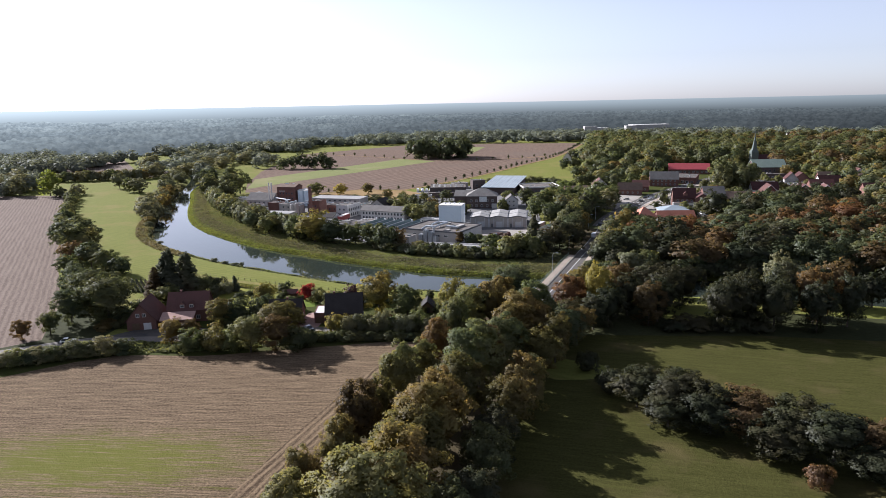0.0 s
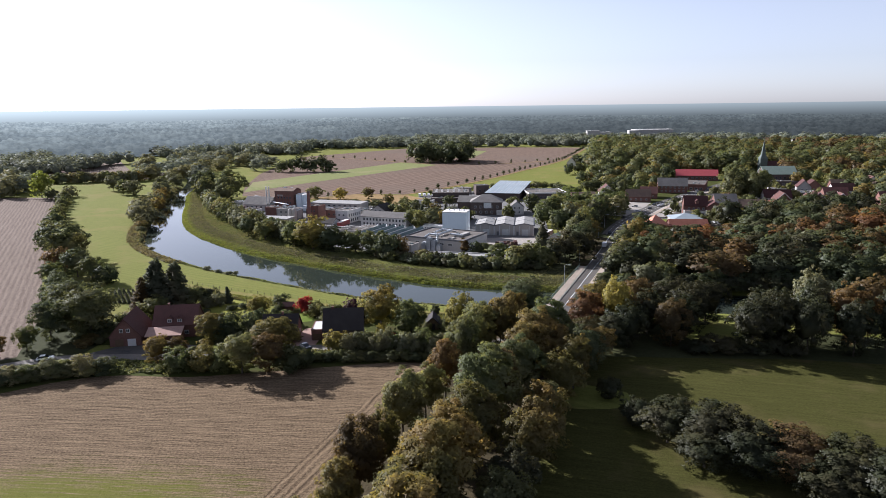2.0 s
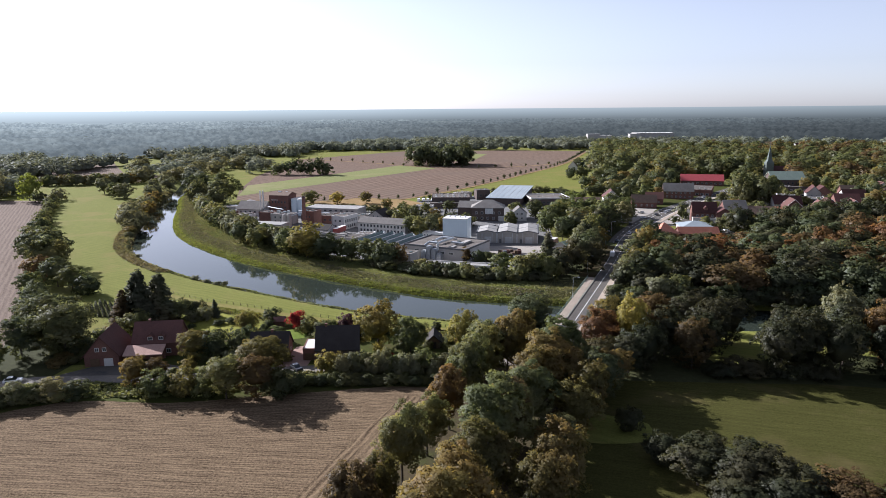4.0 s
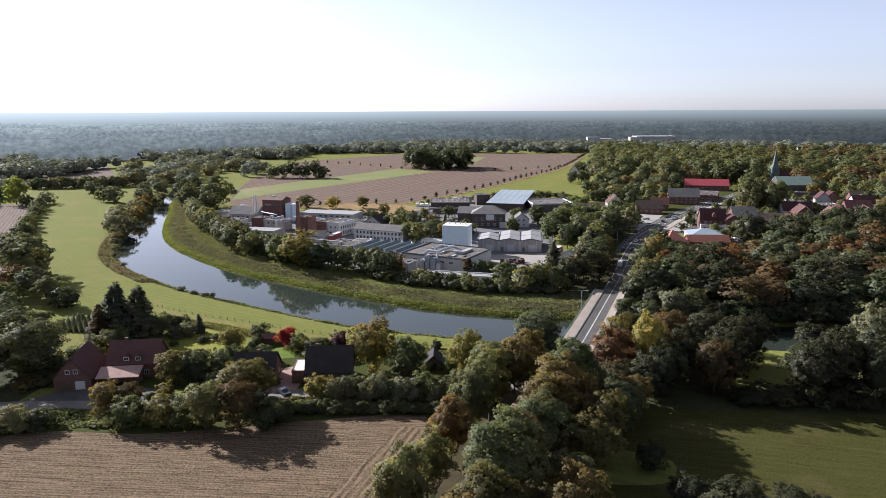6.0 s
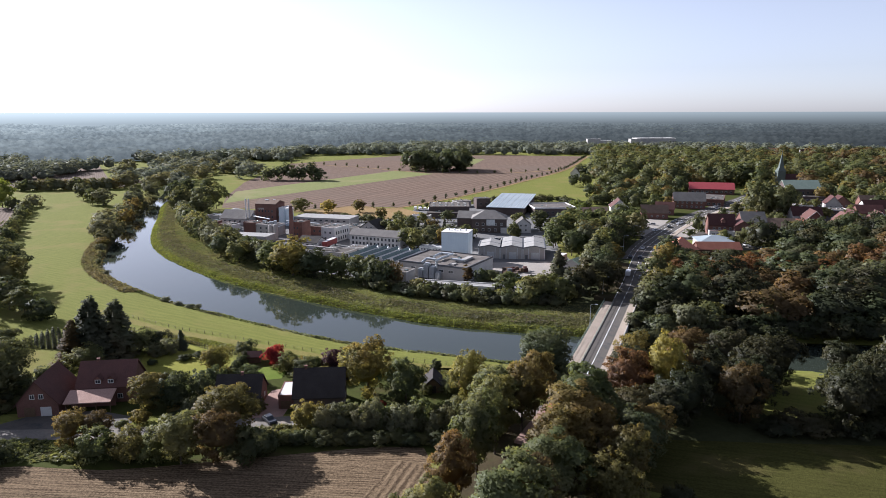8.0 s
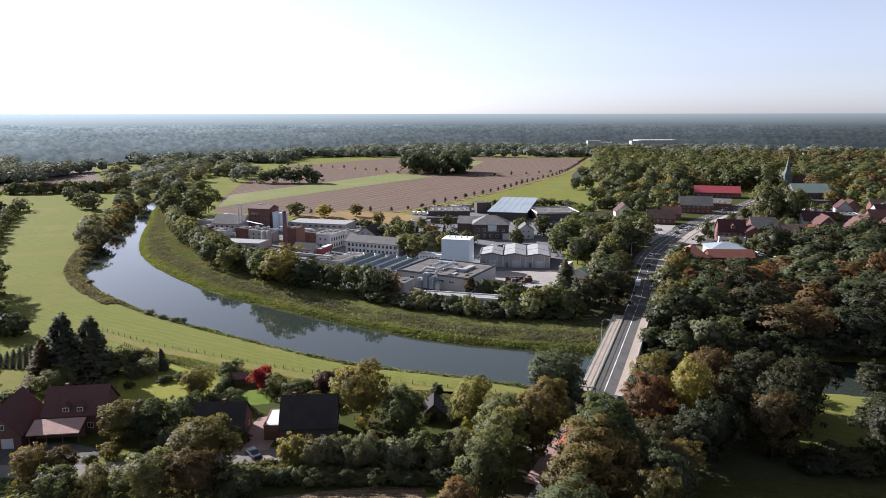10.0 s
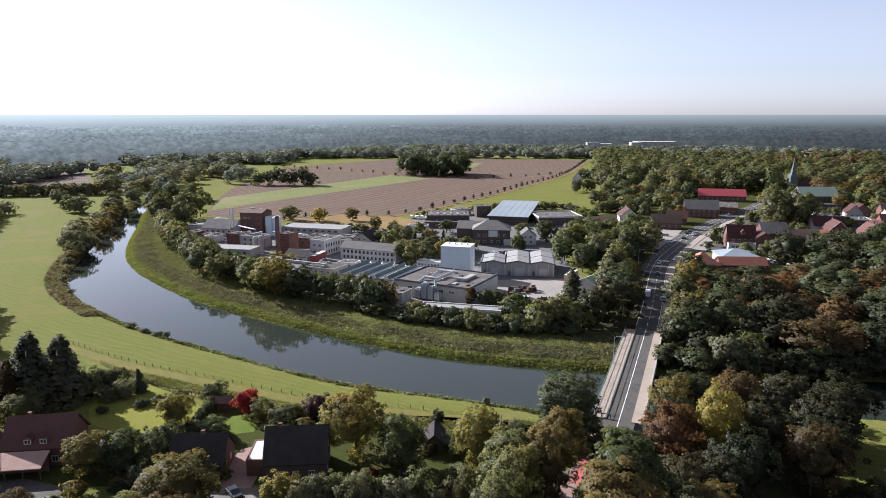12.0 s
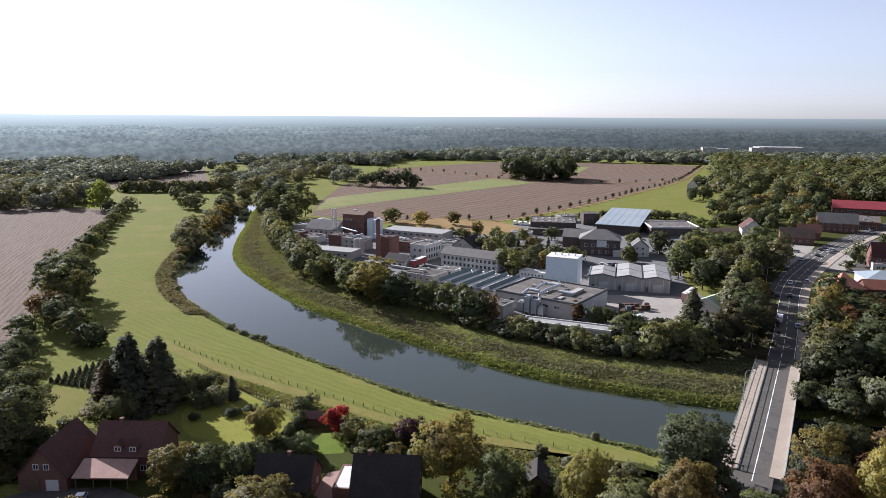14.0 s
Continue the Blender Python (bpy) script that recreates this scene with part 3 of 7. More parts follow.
field("young_crop_strip", [(-176, 590), (-136, 661), (-15, 856), (-64, 900), (-126, 790), (-192, 672)], FARGREEN, "light green strip of young crop", z=0.12, n=1)
field("dry_grass_strip", [(-112, 548), (-74, 568), (-33, 562), (-12, 530), (-30, 505), (-60, 512)], DRYGRASS, "strip of tawny dry grass behind the factory", z=0.09, n=1)
field("left_far_field", [(-560, 752), (-400, 702), (-317, 715), (-317, 782), (-367, 790), (-476, 983), (-640, 960)], PLOUGH, "pale ploughed field behind the hedges", z=0.05, n=1)
field("pale_far_field", [(-60, 1010), (30, 960), (60, 1120), (-20, 1160)], FARGREEN, "pale far field strip", z=0.14, n=1)

field("far_clearing", [(322, 1090), (424, 1090), (440, 1330), (352, 1340)], FARGREEN, "pale green clearing before the distant halls", "field", z=0.1, n=1)

# ---- factory yard and paved places ----
field("factory_yard", [(-165, 505), (-150, 455), (-120, 415), (-92, 375), (-58, 350), (-24, 328), (24, 316), (50, 330), (64, 352), (60, 400), (64, 450),
                       (100, 520), (104, 552), (80, 592), (30, 590), (-20, 556), (-40, 520), (-60, 508), (-150, 520)], YARD,
      "grey asphalt factory yard", "yard", n=1)
field("concrete_yard", [(10, 372), (49, 376), (64, 372), (58, 346), (48, 330), (22, 330), (14, 350)], CONCRETE, "pale concrete truck yard", "yard", z=0.1, n=1)
field("works_apron", [(-22, 348), (6, 333), (1, 325.5), (-26, 338)], CONCRETE, "pale concrete apron before the production hall", "yard", z=0.1, n=1)
field("junction_paving", [(104, 446), (122, 486), (152, 492), (160, 470), (140, 440)], CONCRETE, "pale forecourt beside the junction", "pavement", z=0.06, n=1)
field("junction_paving", [(119, 466), (126, 507), (138, 509), (149, 503), (134, 474)], CONCRETE, "pale paved forecourt with parking by the junction", "pavement", z=0.075, n=1)
field("village_ground", [(126, 436), (150, 470), (166, 500), (215, 560), (262, 600), (330, 590), (350, 520), (310, 470), (262, 448), (230, 444), (180, 432), (172, 404), (152, 402), (150, 428)], ASPHALT,
      "grey paved lanes between the village houses", "ground", z=0.04, n=1)
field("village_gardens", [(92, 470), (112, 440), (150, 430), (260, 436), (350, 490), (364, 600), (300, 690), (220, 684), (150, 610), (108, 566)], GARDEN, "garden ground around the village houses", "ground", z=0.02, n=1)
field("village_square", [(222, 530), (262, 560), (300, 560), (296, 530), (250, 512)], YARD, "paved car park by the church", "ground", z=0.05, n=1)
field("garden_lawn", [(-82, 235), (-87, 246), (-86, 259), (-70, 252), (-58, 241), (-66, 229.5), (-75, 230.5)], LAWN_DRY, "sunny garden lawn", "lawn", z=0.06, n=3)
field("garden_ground", [(-130, 206), (-98, 208), (-60, 207), (-14, 209), (20, 212), (36, 226), (20, 236), (-12, 239), (-46, 246), (-62, 236), (-70, 226), (-92, 226), (-102, 232), (-122, 229), (-134, 222)], GARDEN, "garden ground between the houses, colour darkened for shade", "ground", z=0.03, n=1)
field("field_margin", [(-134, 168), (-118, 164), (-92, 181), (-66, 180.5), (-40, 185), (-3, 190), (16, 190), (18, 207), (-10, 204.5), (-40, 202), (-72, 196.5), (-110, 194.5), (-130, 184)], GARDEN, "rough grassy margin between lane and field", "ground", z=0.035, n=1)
field("wood_floor", [(-152, 182), (-128, 190), (-104, 199.5), (-101, 230), (-126, 232), (-136, 232), (-133, 205)], FLOOR_AND_SHADE, "ground under the trees by the lane, colour darkened for shade", "ground", z=0.04, n=1)
field("small_lawn", [(-50, 230), (-49.7, 238), (-44, 238), (-42.5, 230)], LAWN, "bright green small lawn", "lawn", z=0.06, n=2)
field("drive", [(-46, 200), (-43, 222), (-39, 224), (-36, 218), (-37, 201)], PINK_PATH, "brick-paved drive beside the house", "drive", z=0.06, n=1)
# dark asphalt chosen here to carry the tree shade by colour
field("forecourt", [(-104, 199), (-96, 207), (-82, 210), (-70, 206), (-72, 199)], ASPHALT, "paved forecourt of the brick house, darkened for shade", "drive", z=0.06, n=1)

# ---- roads ----
ROAD = smooth_line([(-62, -90), (-40, -5), (-22, 60), (-4, 125), (8, 160), (19, 185), (30.3, 208), (38.6, 228), (56.9, 275), (75.6, 324), (101.5, 396), (123.5, 440),
                    (158, 497), (207, 564), (256, 625), (320, 720)], 8)
BRIDGE_S, BRIDGE_N = 229.0, 300.0


def deck_height(line):
    seg = np.concatenate([[0], np.cumsum(np.hypot(*np.diff(line, axis=0).T))])
    def z(s):
        y = np.interp(s, seg, line[:, 1])
        return float(np.interp(y, [150, 215, 230, 300, 318, 380], [0.08, 1.2, 1.6, 1.6, 1.2, 0.1]))
    return z


HZ = deck_height(ROAD)
up = lambda dz: (lambda s: HZ(s) + dz)
setting("road", ribbon(ROAD, -3.6, 3.6, up(0.0), thick=1.6), ASPHALT, "grey asphalt main road over the bridge", "road")
NORTHROAD = ROAD[ROAD[:, 1] > 303]
HN = deck_height(NORTHROAD)
VERGE = ROAD[ROAD[:, 1] < 212]
setting("verge", ribbon(VERGE, -14, -3.6, 0.045), LITTER, "leaf-strewn verge under the avenue trees, darkened for shade", "ground")
setting("verge", ribbon(VERGE, 3.6, 17, 0.058), LITTER, "leaf-strewn verge under the avenue trees, darkened for shade", "ground")
HEAD = ROAD[ROAD[:, 1] < 178]
setting("field_headland", ribbon(HEAD, -25, -13.5, 0.09), HEADLAND, "stubble headland with rows along the avenue", "field")
RISE = ROAD[(ROAD[:, 1] > 303) & (ROAD[:, 1] < 378)]
HV = deck_height(RISE)
setting("verge", ribbon(RISE, -11, -3.62, lambda s: HV(s) - 0.12, thick=1.6), LITTER, "leaf-strewn verge north of the bridge, darkened for shade", "ground")
TURN = ROAD[ROAD[:, 1] > 374]
HT = deck_height(TURN)
setting("road_turn_lane", ribbon(TURN, -8.5, -3.6, lambda s: HT(s) - 0.01, thick=0.3), ASPHALT, "asphalt turning lane and lay-by", "road")
setting("road_marking", ribbon(TURN, -6.1, -5.95, lambda s: HT(s) + 0.012, (4, 4)), PAINT, "dashed white line of the turning lane", "marking")
for nm, a, b, dash in (("road_marking", -0.09, 0.09, (4.0, 4.0)),):
    setting(nm, ribbon(ROAD, a, b, up(0.012), dash), PAINT, "white painted road line", "marking")
for nm, a, b, dash in (("road_marking", -3.5, -3.35, None), ("road_marking", 3.25, 3.4, None)):
    setting(nm, ribbon(NORTHROAD, a, b, lambda s: HN(s) + 0.014, dash), PAINT, "white painted road line", "marking")
SPAN = ROAD[(ROAD[:, 1] > 229) & (ROAD[:, 1] < 303)]
HS = deck_height(SPAN)
setting("road_marking", ribbon(SPAN, -0.06, 0.06, lambda s: HS(s) + 0.016), PAINT, "solid white centre line on the bridge", "marking")
setting("pavement_east", ribbon(NORTHROAD, 3.62, 6.8, lambda s: HN(s) + 0.12, thick=1.6), PALE_PATH, "pale paved footway", "pavement")
APPROACH = ROAD[(ROAD[:, 1] > 190) & (ROAD[:, 1] < 231)]
HA = deck_height(APPROACH)
setting("cycle_path", ribbon(APPROACH, -6.1, -3.0, lambda s: HA(s) + 0.1, thick=0.6), PINK_PATH, "pinkish paved cycle path", "pavement")
RED = ROAD[(ROAD[:, 1] > 204) & (ROAD[:, 1] < 216)]
HR = deck_height(RED)
setting("cycle_crossing", ribbon(RED, -4.75, -3.1, lambda s: HR(s) + 0.114), RED_PATH, "red-coloured cycle lane surface", "marking")
SIDE = smooth_line([(-300, 120), (-170, 165), (-128, 187), (-110, 196), (-92, 197.5), (-72, 198), (-40, 204), (-10, 206), (14, 208), (29, 212)], 6)
setting("side_road", ribbon(SIDE, -2.4, 2.4, 0.09, thick=0.2), LANE, "narrow pale worn lane past the houses", "road")
FIELD_PATH = smooth_line([(-110, 540), (-70, 572), (-33, 566), (37, 676), (90, 783), (153, 918), (236, 1188)], 4)
setting("field_path", ribbon(FIELD_PATH, -1.6, 1.6, 0.16), DRYGRASS, "pale farm track along the field", "path")
FARM_TRACK = smooth_line([(-225, 1030), (-120, 960), (-20, 870), (80, 870), (160, 930)], 4)
setting("farm_track", ribbon(FARM_TRACK, -1.5, 1.5, 0.17), DRYGRASS, "pale farm track across the field", "path")
DYKE = smooth_line([(40, 226), (5, 237.8), (-29.7, 246.2), (-46.8, 252.8), (-66, 261.2), (-87.6, 270.8), (-101.2, 278.4), (-114, 286.5), (-124, 294)], 5)
setting("meadow_path", ribbon(DYKE, -2.6, 0.6, 0.03), TRACK_GRASS, "mown yellowish track through the riverside meadow", "path")


# ---- bridge ----
def bridge():
    b = thing("bridge", "concrete road bridge with pale walkways and steel railings over the river", "bridge")
    s = HS
    part("deck", ribbon(SPAN, -6.35, 5.5, lambda u: s(u) - 0.32, thick=0.9), PALE, b)
    part("walkway", ribbon(SPAN, -6.1, -3.0, lambda u: s(u) + 0.14, thick=0.46), PALE_PATH, b, "pale pinkish walkway slabs")
    part("walkway", ribbon(SPAN, 2.75, 5.15, lambda u: s(u) + 0.14, thick=0.46), PALE_PATH, b, "sunlit pale walkway")
    part("kerb", ribbon(SPAN, -3.0, -2.8, lambda u: s(u) + 0.17, thick=0.5), STEEL, b, "dark kerb edge")
    part("parapet", ribbon(SPAN, 5.15, 5.4, lambda u: s(u) + 0.5, thick=0.7), PALE, b, "pale concrete parapet")
    seg = np.concatenate([[0], np.cumsum(np.hypot(*np.diff(SPAN, axis=0).T))])
    tan = np.gradient(SPAN, axis=0)
    tan /= np.linalg.norm(tan, axis=1)[:, None]

    def at(u, off):
        t = np.array([np.interp(u, seg, tan[:, i]) for i in (0, 1)])
        p = np.array([np.interp(u, seg, SPAN[:, i]) for i in (0, 1)])
        return p[0] + t[1] * off, p[1] - t[0] * off, s(u)

    for side, off in ((-1, -6.15), (1, -2.95)):
        rail = part("railing", Build().box(-0.01, 0.01, -0.01, 0.01, -0.01, 0.01, Matrix.Translation((*at(0, off)[:2], 1.7))), RAILGREEN, b, "steel tube railing")
        for hgt in (0.45, 1.15) if side < 0 else (0.75,):
            part("rail", ribbon(SPAN, off - 0.035, off + 0.035, lambda u: s(u) + 0.14 + hgt, thick=0.07), RAILGREEN, rail)
        post = Build().box(-0.06, 0.06, -0.06, 0.06, 0, 1.15 if side < 0 else 0.75).mesh("post", RAILGREEN)
        for u in np.arange(0, seg[-1], 2.2):
            x, y, z = at(u, off)
            part("post", post, None, rail, m=pose(x, y, z + 0.14))
    for u in (0.3, 0.7):
        x, y, z = at(seg[-1] * u, 0)
        part("pier", Build().box(-5.8, 5, -0.7, 0.7, -5.0, z - 1.1), PALE, b, m=pose(x, y, 0, 0, 0, -22))
    for u in (0.0, 1.0):
        x, y, z = at(seg[-1] * u, 0)
        part("abutment", Build().box(-6.35, 5.5, -2.0, 2.0, -4.0, z - 1.1), PALE, b, m=pose(x, y, 0, 0, 0, -22))
    return at, seg[-1]


AT, SPAN_LEN = bridge()


def rowing_boat(x, y, rz):
    b = thing("rowing_boat", "pale wooden rowing boat moored on the shaded river", "boat", x, y, WATER_Z, rz)
    k = Build()
    ribs = [(-2.3, 0.62), (-1.2, 0.78), (0.2, 0.82), (1.4, 0.6), (2.4, 0.04)]
    for u, w in ribs:
        lift = 0.12 * max(u, 0) / 2.4
        k.v += [(u, -w, 0.42 + lift), (u, -0.72 * w, -0.1), (u, 0.72 * w, -0.1), (u, w, 0.42 + lift), (u, 0.92 * w, 0.42 + lift), (u, 0.62 * w, 0.0), (u, -0.62 * w, 0.0), (u, -0.92 * w, 0.42 + lift)]
    for i in range(len(ribs) - 1):
        k.f += [(8 * i + j, 8 * i + (j + 1) % 8, 8 * i + 8 + (j + 1) % 8, 8 * i + 8 + j) for j in range(8)]
    k.f += [(7, 6, 5, 4, 3, 2, 1, 0), tuple(range(32, 40))]
    part("hull", k, WHITE, b)
    for u in (-1.3, 0.3):
        part("bench", Build().box(u - 0.14, u + 0.14, -0.66, 0.66, 0.24, 0.29), POST, b, "weathered plank bench")


rowing_boat(82, 259.8, 6)


def street_lamp(x, y, z, rz, h=8.0):
    b = thing("street_lamp", "tall grey steel street lamp with a single arm", "street lamp", x, y, z, rz, "street lamps along the road")
    k = Build().lathe([(0.11, 0), (0.09, 1.2), (0.06, h - 0.6)], 8)
    part("pole", k, SHEET, b)
    a = Build()
    pts = [(0, 0, h - 0.6), (0.25, 0, h - 0.15), (0.8, 0, h), (1.6, 0, h + 0.05)]
    for p, q in zip(pts[:-1], pts[1:]):
        a.tube(p, q, 0.05, 0.045, 6)
    part("arm", a, SHEET, b)
    part("lantern", Build().box(1.4, 2.3, -0.16, 0.16, h - 0.05, h + 0.12), SHEET, b)


for u, off in ((SPAN_LEN * 0.52, -6.0),):
    x, y, z = AT(u, off)
    street_lamp(x, y, z + 0.14, -22)
for x, y in ((62, 312), (71, 338), (83, 372), (93, 402), (106, 432), (122, 470)):
    street_lamp(x, y, 0.2, -25)
x, y, z = AT(0.5, -4.0)
# dark bar on three posts across the walkway end
gate = thing("dark_crossbar", "dark steel crossbar at the end of the bridge walkway", "barrier", x, y, z, -22)
part("bar", Build().box(-3.6, 2.2, -0.12, 0.12, 0.9, 1.1), STEEL, gate)
for k in (-3.4, 0.0, 2.0):
    part("post", Build().box(k - 0.08, k + 0.08, -0.08, 0.08, 0, 0.9), STEEL, gate)

# ---- trees: crowns are many small leaf sprays in clumps on an uneven dome ----
ICO = {}


def ico(sub):
    if sub not in ICO:
        bm = bmesh.new()
        bmesh.ops.create_icosphere(bm, subdivisions=sub, radius=1)
        bm.verts.index_update()
        ICO[sub] = (np.array([v.co[:] for v in bm.verts]), np.array([[v.index for v in f.verts] for f in bm.faces]))
        bm.free()
    return ICO[sub]


def sprays(rng, centre, normal, size, tilt=0.4, long=1.0, droop=0.0):
    """One small leaf spray (a triangle) at each centre, roughly facing along the normal. Returns verts, faces."""
    n = len(centre)
    nn = normal + rng.normal(0, tilt, (n, 3))
    nn /= np.linalg.norm(nn, axis=1)[:, None] + 1e-9
    a = np.cross(nn, rng.normal(0, 1, (n, 3)) + (np.array([0, 0, 3.0 * droop]) if droop else 0))
    a /= np.linalg.norm(a, axis=1)[:, None] + 1e-9
    b = np.cross(nn, a)
    s = size * rng.uniform(0.6, 1.25, (n, 1))
    sa, sb = s * rng.uniform(0.6, 1.0, (n, 1)), s * rng.uniform(0.7, 1.1, (n, 1)) * long
    corners = [centre - a * sa * 0.75 - b * sb * 0.45, centre + a * sa * 0.7 - b * sb * 0.5, centre + a * sa * 0.1 + b * sb * 0.95]
    return np.stack(corners, 1).reshape(-1, 3), np.arange(3 * n).reshape(n, 3)


def crown_arrays(seed, n, size, kind="broad", h=14.0, w=11.0, clumps=60):
    """Leaf sprays gathered in clumps at the branch ends, and a dark inner mass; foot at the origin. Returns verts, faces and normals of both."""
    rng = np.random.default_rng(seed)
    low = {"broad": 0.06, "avenue": 0.2, "bush": 0.0, "tall": 0.06, "willow": 0.05}[kind]
    widest = {"broad": 0.46, "avenue": 0.42, "bush": 0.34, "tall": 0.4, "willow": 0.5}[kind]
    rx = w / 2
    wave, shift = rng.normal(0, 2.3, (4, 3)), rng.uniform(0, 6.28, 4)
    zc = h * (low + (1 - low) * widest)

    def reach(d):
        """Outline of the crown in one direction: a dome with uneven limbs."""
        k = 1 + 0.115 * np.sin(d @ wave.T + shift).sum(1)
        rz_ = np.where(d[:, 2] > 0, h - zc, zc - h * low)
        return np.stack([d[:, 0] * rx * k, d[:, 1] * rx * k, zc + d[:, 2] * rz_ * np.clip(k, 0.8, 1.12)], 1)

    d = unit(rng.normal(0, 1, (clumps, 3)))
    d[:, 2] = np.where(rng.uniform(0, 1, clumps) < 0.5, np.abs(d[:, 2]), d[:, 2])
    mid = np.array([0, 0, zc])
    q = rng.uniform(0.6, 1.0, clumps)[:, None]
    c = mid + (reach(d) - mid) * q
    r = rx * 2.0 / math.sqrt(clumps) * rng.uniform(0.6, 1.45, clumps)
    pick = rng.choice(clumps, n, p=r ** 2 / np.sum(r ** 2))
    e = unit(unit(rng.normal(0, 1, (n, 3))) + d[pick] * 0.45 + np.array([0, 0, 0.2]))
    rad = r[pick] * rng.uniform(0.3, 1.2, n) ** 0.7
    pt = c[pick] + e * rad[:, None] * np.array([1.1, 1.1, 0.8])
    pt[:, 2] = np.maximum(pt[:, 2], 0.15)
    nn = e * 0.5 + d[pick] * 0.5 + np.array([0, 0, 0.25])
    v, f = sprays(rng, pt, nn, size, 0.65 if n > 4000 else 0.5 if n > 1000 else 0.36, 2.0 if kind == "willow" else 1.15, 1.0 if kind == "willow" else 0.0)
    own = unit(np.cross(v[1::3] - v[0::3], v[2::3] - v[0::3]))
    soft = unit(own * (0.4 if n > 4000 else 0.12) + e * 0.5 + d[pick] * 0.55 + np.array([0, 0, 0.15]))
    iv, jf = ico(2 if n > 1500 else 1)
    core_v = mid + (reach(iv) - mid) * ((0.5 if n > 1000 else 0.58) + 0.06 * np.sin(iv @ rng.normal(0, 5, 3)))[:, None]
    return v, f, np.repeat(soft, 3, axis=0), core_v, jf, iv


def conifer_arrays(seed, n, size, h=16.0, w=6.5):
    rng = np.random.default_rng(seed)
    arms = 260
    u = rng.uniform(0.02, 1, arms) ** 0.75
    az = rng.uniform(0, 2 * math.pi, arms)
    side = 1 + 0.16 * np.sin(az + rng.uniform(0, 6)) + 0.12 * np.sin(2 * az + 4 * u)
    length = (w / 2) * u ** 0.8 * rng.uniform(0.55, 1.15, arms) * side + 0.15
    k = rng.choice(arms, n, p=length / length.sum())
    q = rng.uniform(0.25, 1.0, n) ** 0.7
    rad, a = length[k] * q, az[k] + rng.normal(0, 0.16, n)
    z = h * (0.05 + 0.93 * (1 - u[k])) - rad * 0.22 + rng.normal(0, 0.18, n)
    p = np.stack([rad * np.cos(a), rad * np.sin(a), z], 1)
    d = np.stack([np.cos(a) * 0.5, np.sin(a) * 0.5, np.full(n, 0.65)], 1)
    v, f = sprays(rng, p, d, size, 0.5, 1.4, 0.5)
    own = unit(np.cross(v[1::3] - v[0::3], v[2::3] - v[0::3]))
    soft = unit(own * 0.5 + d * 0.8)
    k = 10
    ring = []
    for j in range(7):
        t = j / 6
        ring += [(w * 0.22 * (1 - t) * math.cos(2 * math.pi * i / k) + 0.01, w * 0.22 * (1 - t) * math.sin(2 * math.pi * i / k), h * (0.06 + 0.9 * t)) for i in range(k)]
    cf = []
    for j in range(6):
        for i in range(k):
            q = (j * k + i, j * k + (i + 1) % k, (j + 1) * k + (i + 1) % k, (j + 1) * k + i)
            cf += [(q[0], q[1], q[2]), (q[0], q[2], q[3])]
    ring = np.array(ring)
    return v, f, np.repeat(soft, 3, axis=0), ring, np.array(cf), unit(ring * np.array([1, 1, 0]) + np.array([0, 0, 0.4]))


def join(v, f, nv, cv, cf, cn):
    """Sprays and the inner mass in one set of arrays: verts, faces, normals."""
    return np.concatenate([v, cv]), np.concatenate([f, cf + len(v)]), np.concatenate([nv, cn])


def trunk_mesh(seed, h, base, r, name="trunk", limbs=6, reach=3.0):
    rng = random.Random(seed)
    b = Build()
    p, rr = Vector((0, 0, -0.3)), r
    top = None
    for i in range(4):
        q = Vector((rng.uniform(-0.25, 0.25) * i, rng.uniform(-0.25, 0.25) * i, base + (h * 0.75 - base) * (i / 3)))
        b.tube(p, q, rr, rr * 0.72, 8)
        if i:
            for k in range(limbs // 3):
                a = rng.uniform(0, 6.28)
                mid = p.lerp(q, rng.uniform(0.1, 0.7))
                e = mid + Vector((math.cos(a) * reach, math.sin(a) * reach, reach * rng.uniform(0.5, 1.0)))
                b.tube(mid, e, rr * 0.42, rr * 0.12, 5)
        p, rr = q, rr * 0.72
    return b.mesh(name, BARK)


CROWNS, TRUNKS = {}, {}
FORM = {  # form: height, width, clumps, near sprays, spray size
    "broad": (15.0, 11.5, 170, 8800, 0.32), "avenue": (15.0, 10.0, 130, 11500, 0.28), "bush": (6.0, 7.0, 100, 4300, 0.265), "tall": (20.0, 5.0, 60, 3000, 0.55), "willow": (12.0, 11.0, 70, 7000, 0.28),
}


def crown_mesh(form, leaf, variant, near):
    key = (form, leaf, variant, near)
    if key not in CROWNS:
        seed = 31 * variant + len(form) * 7 + (0 if near == 2 else 900)
        if form == "conifer":
            arr = conifer_arrays(seed, (1400, 2400, 9000)[near], (0.8, 0.62, 0.3)[near])
        else:
            h, w, lobes, n, size = FORM[form]
            arr = crown_arrays(seed, n // (7, 4, 1)[near], size * (2.6, 1.95, 1.0)[near], form, h, w, lobes if near == 2 else lobes * 2 // 3)
        v, f, nv = join(*arr)
        CROWNS[key] = array_mesh("crown", v, f, LEAF[leaf], normals=nv)
    return CROWNS[key]


LEAF_WORD = {"green": "green", "dark": "dark green", "olive": "olive-green", "brown": "brownish autumn", "rust": "rust-orange autumn", "yellow": "yellow autumn",
             "red": "bright red autumn", "purple": "purple-leaved", "willow": "grey-green", "conifer": "dark green needled", "lime": "lime-green", "gold": "golden-green autumn", "deep": "shade-darkened green", "far": "dull green"}
FORM_WORD = {"broad": "broadleaf tree with rounded crown", "avenue": "broadleaf tree with a bare lower trunk", "bush": "dense bush", "tall": "tall slender poplar",
             "willow": "willow with drooping sprays", "conifer": "conical spruce"}
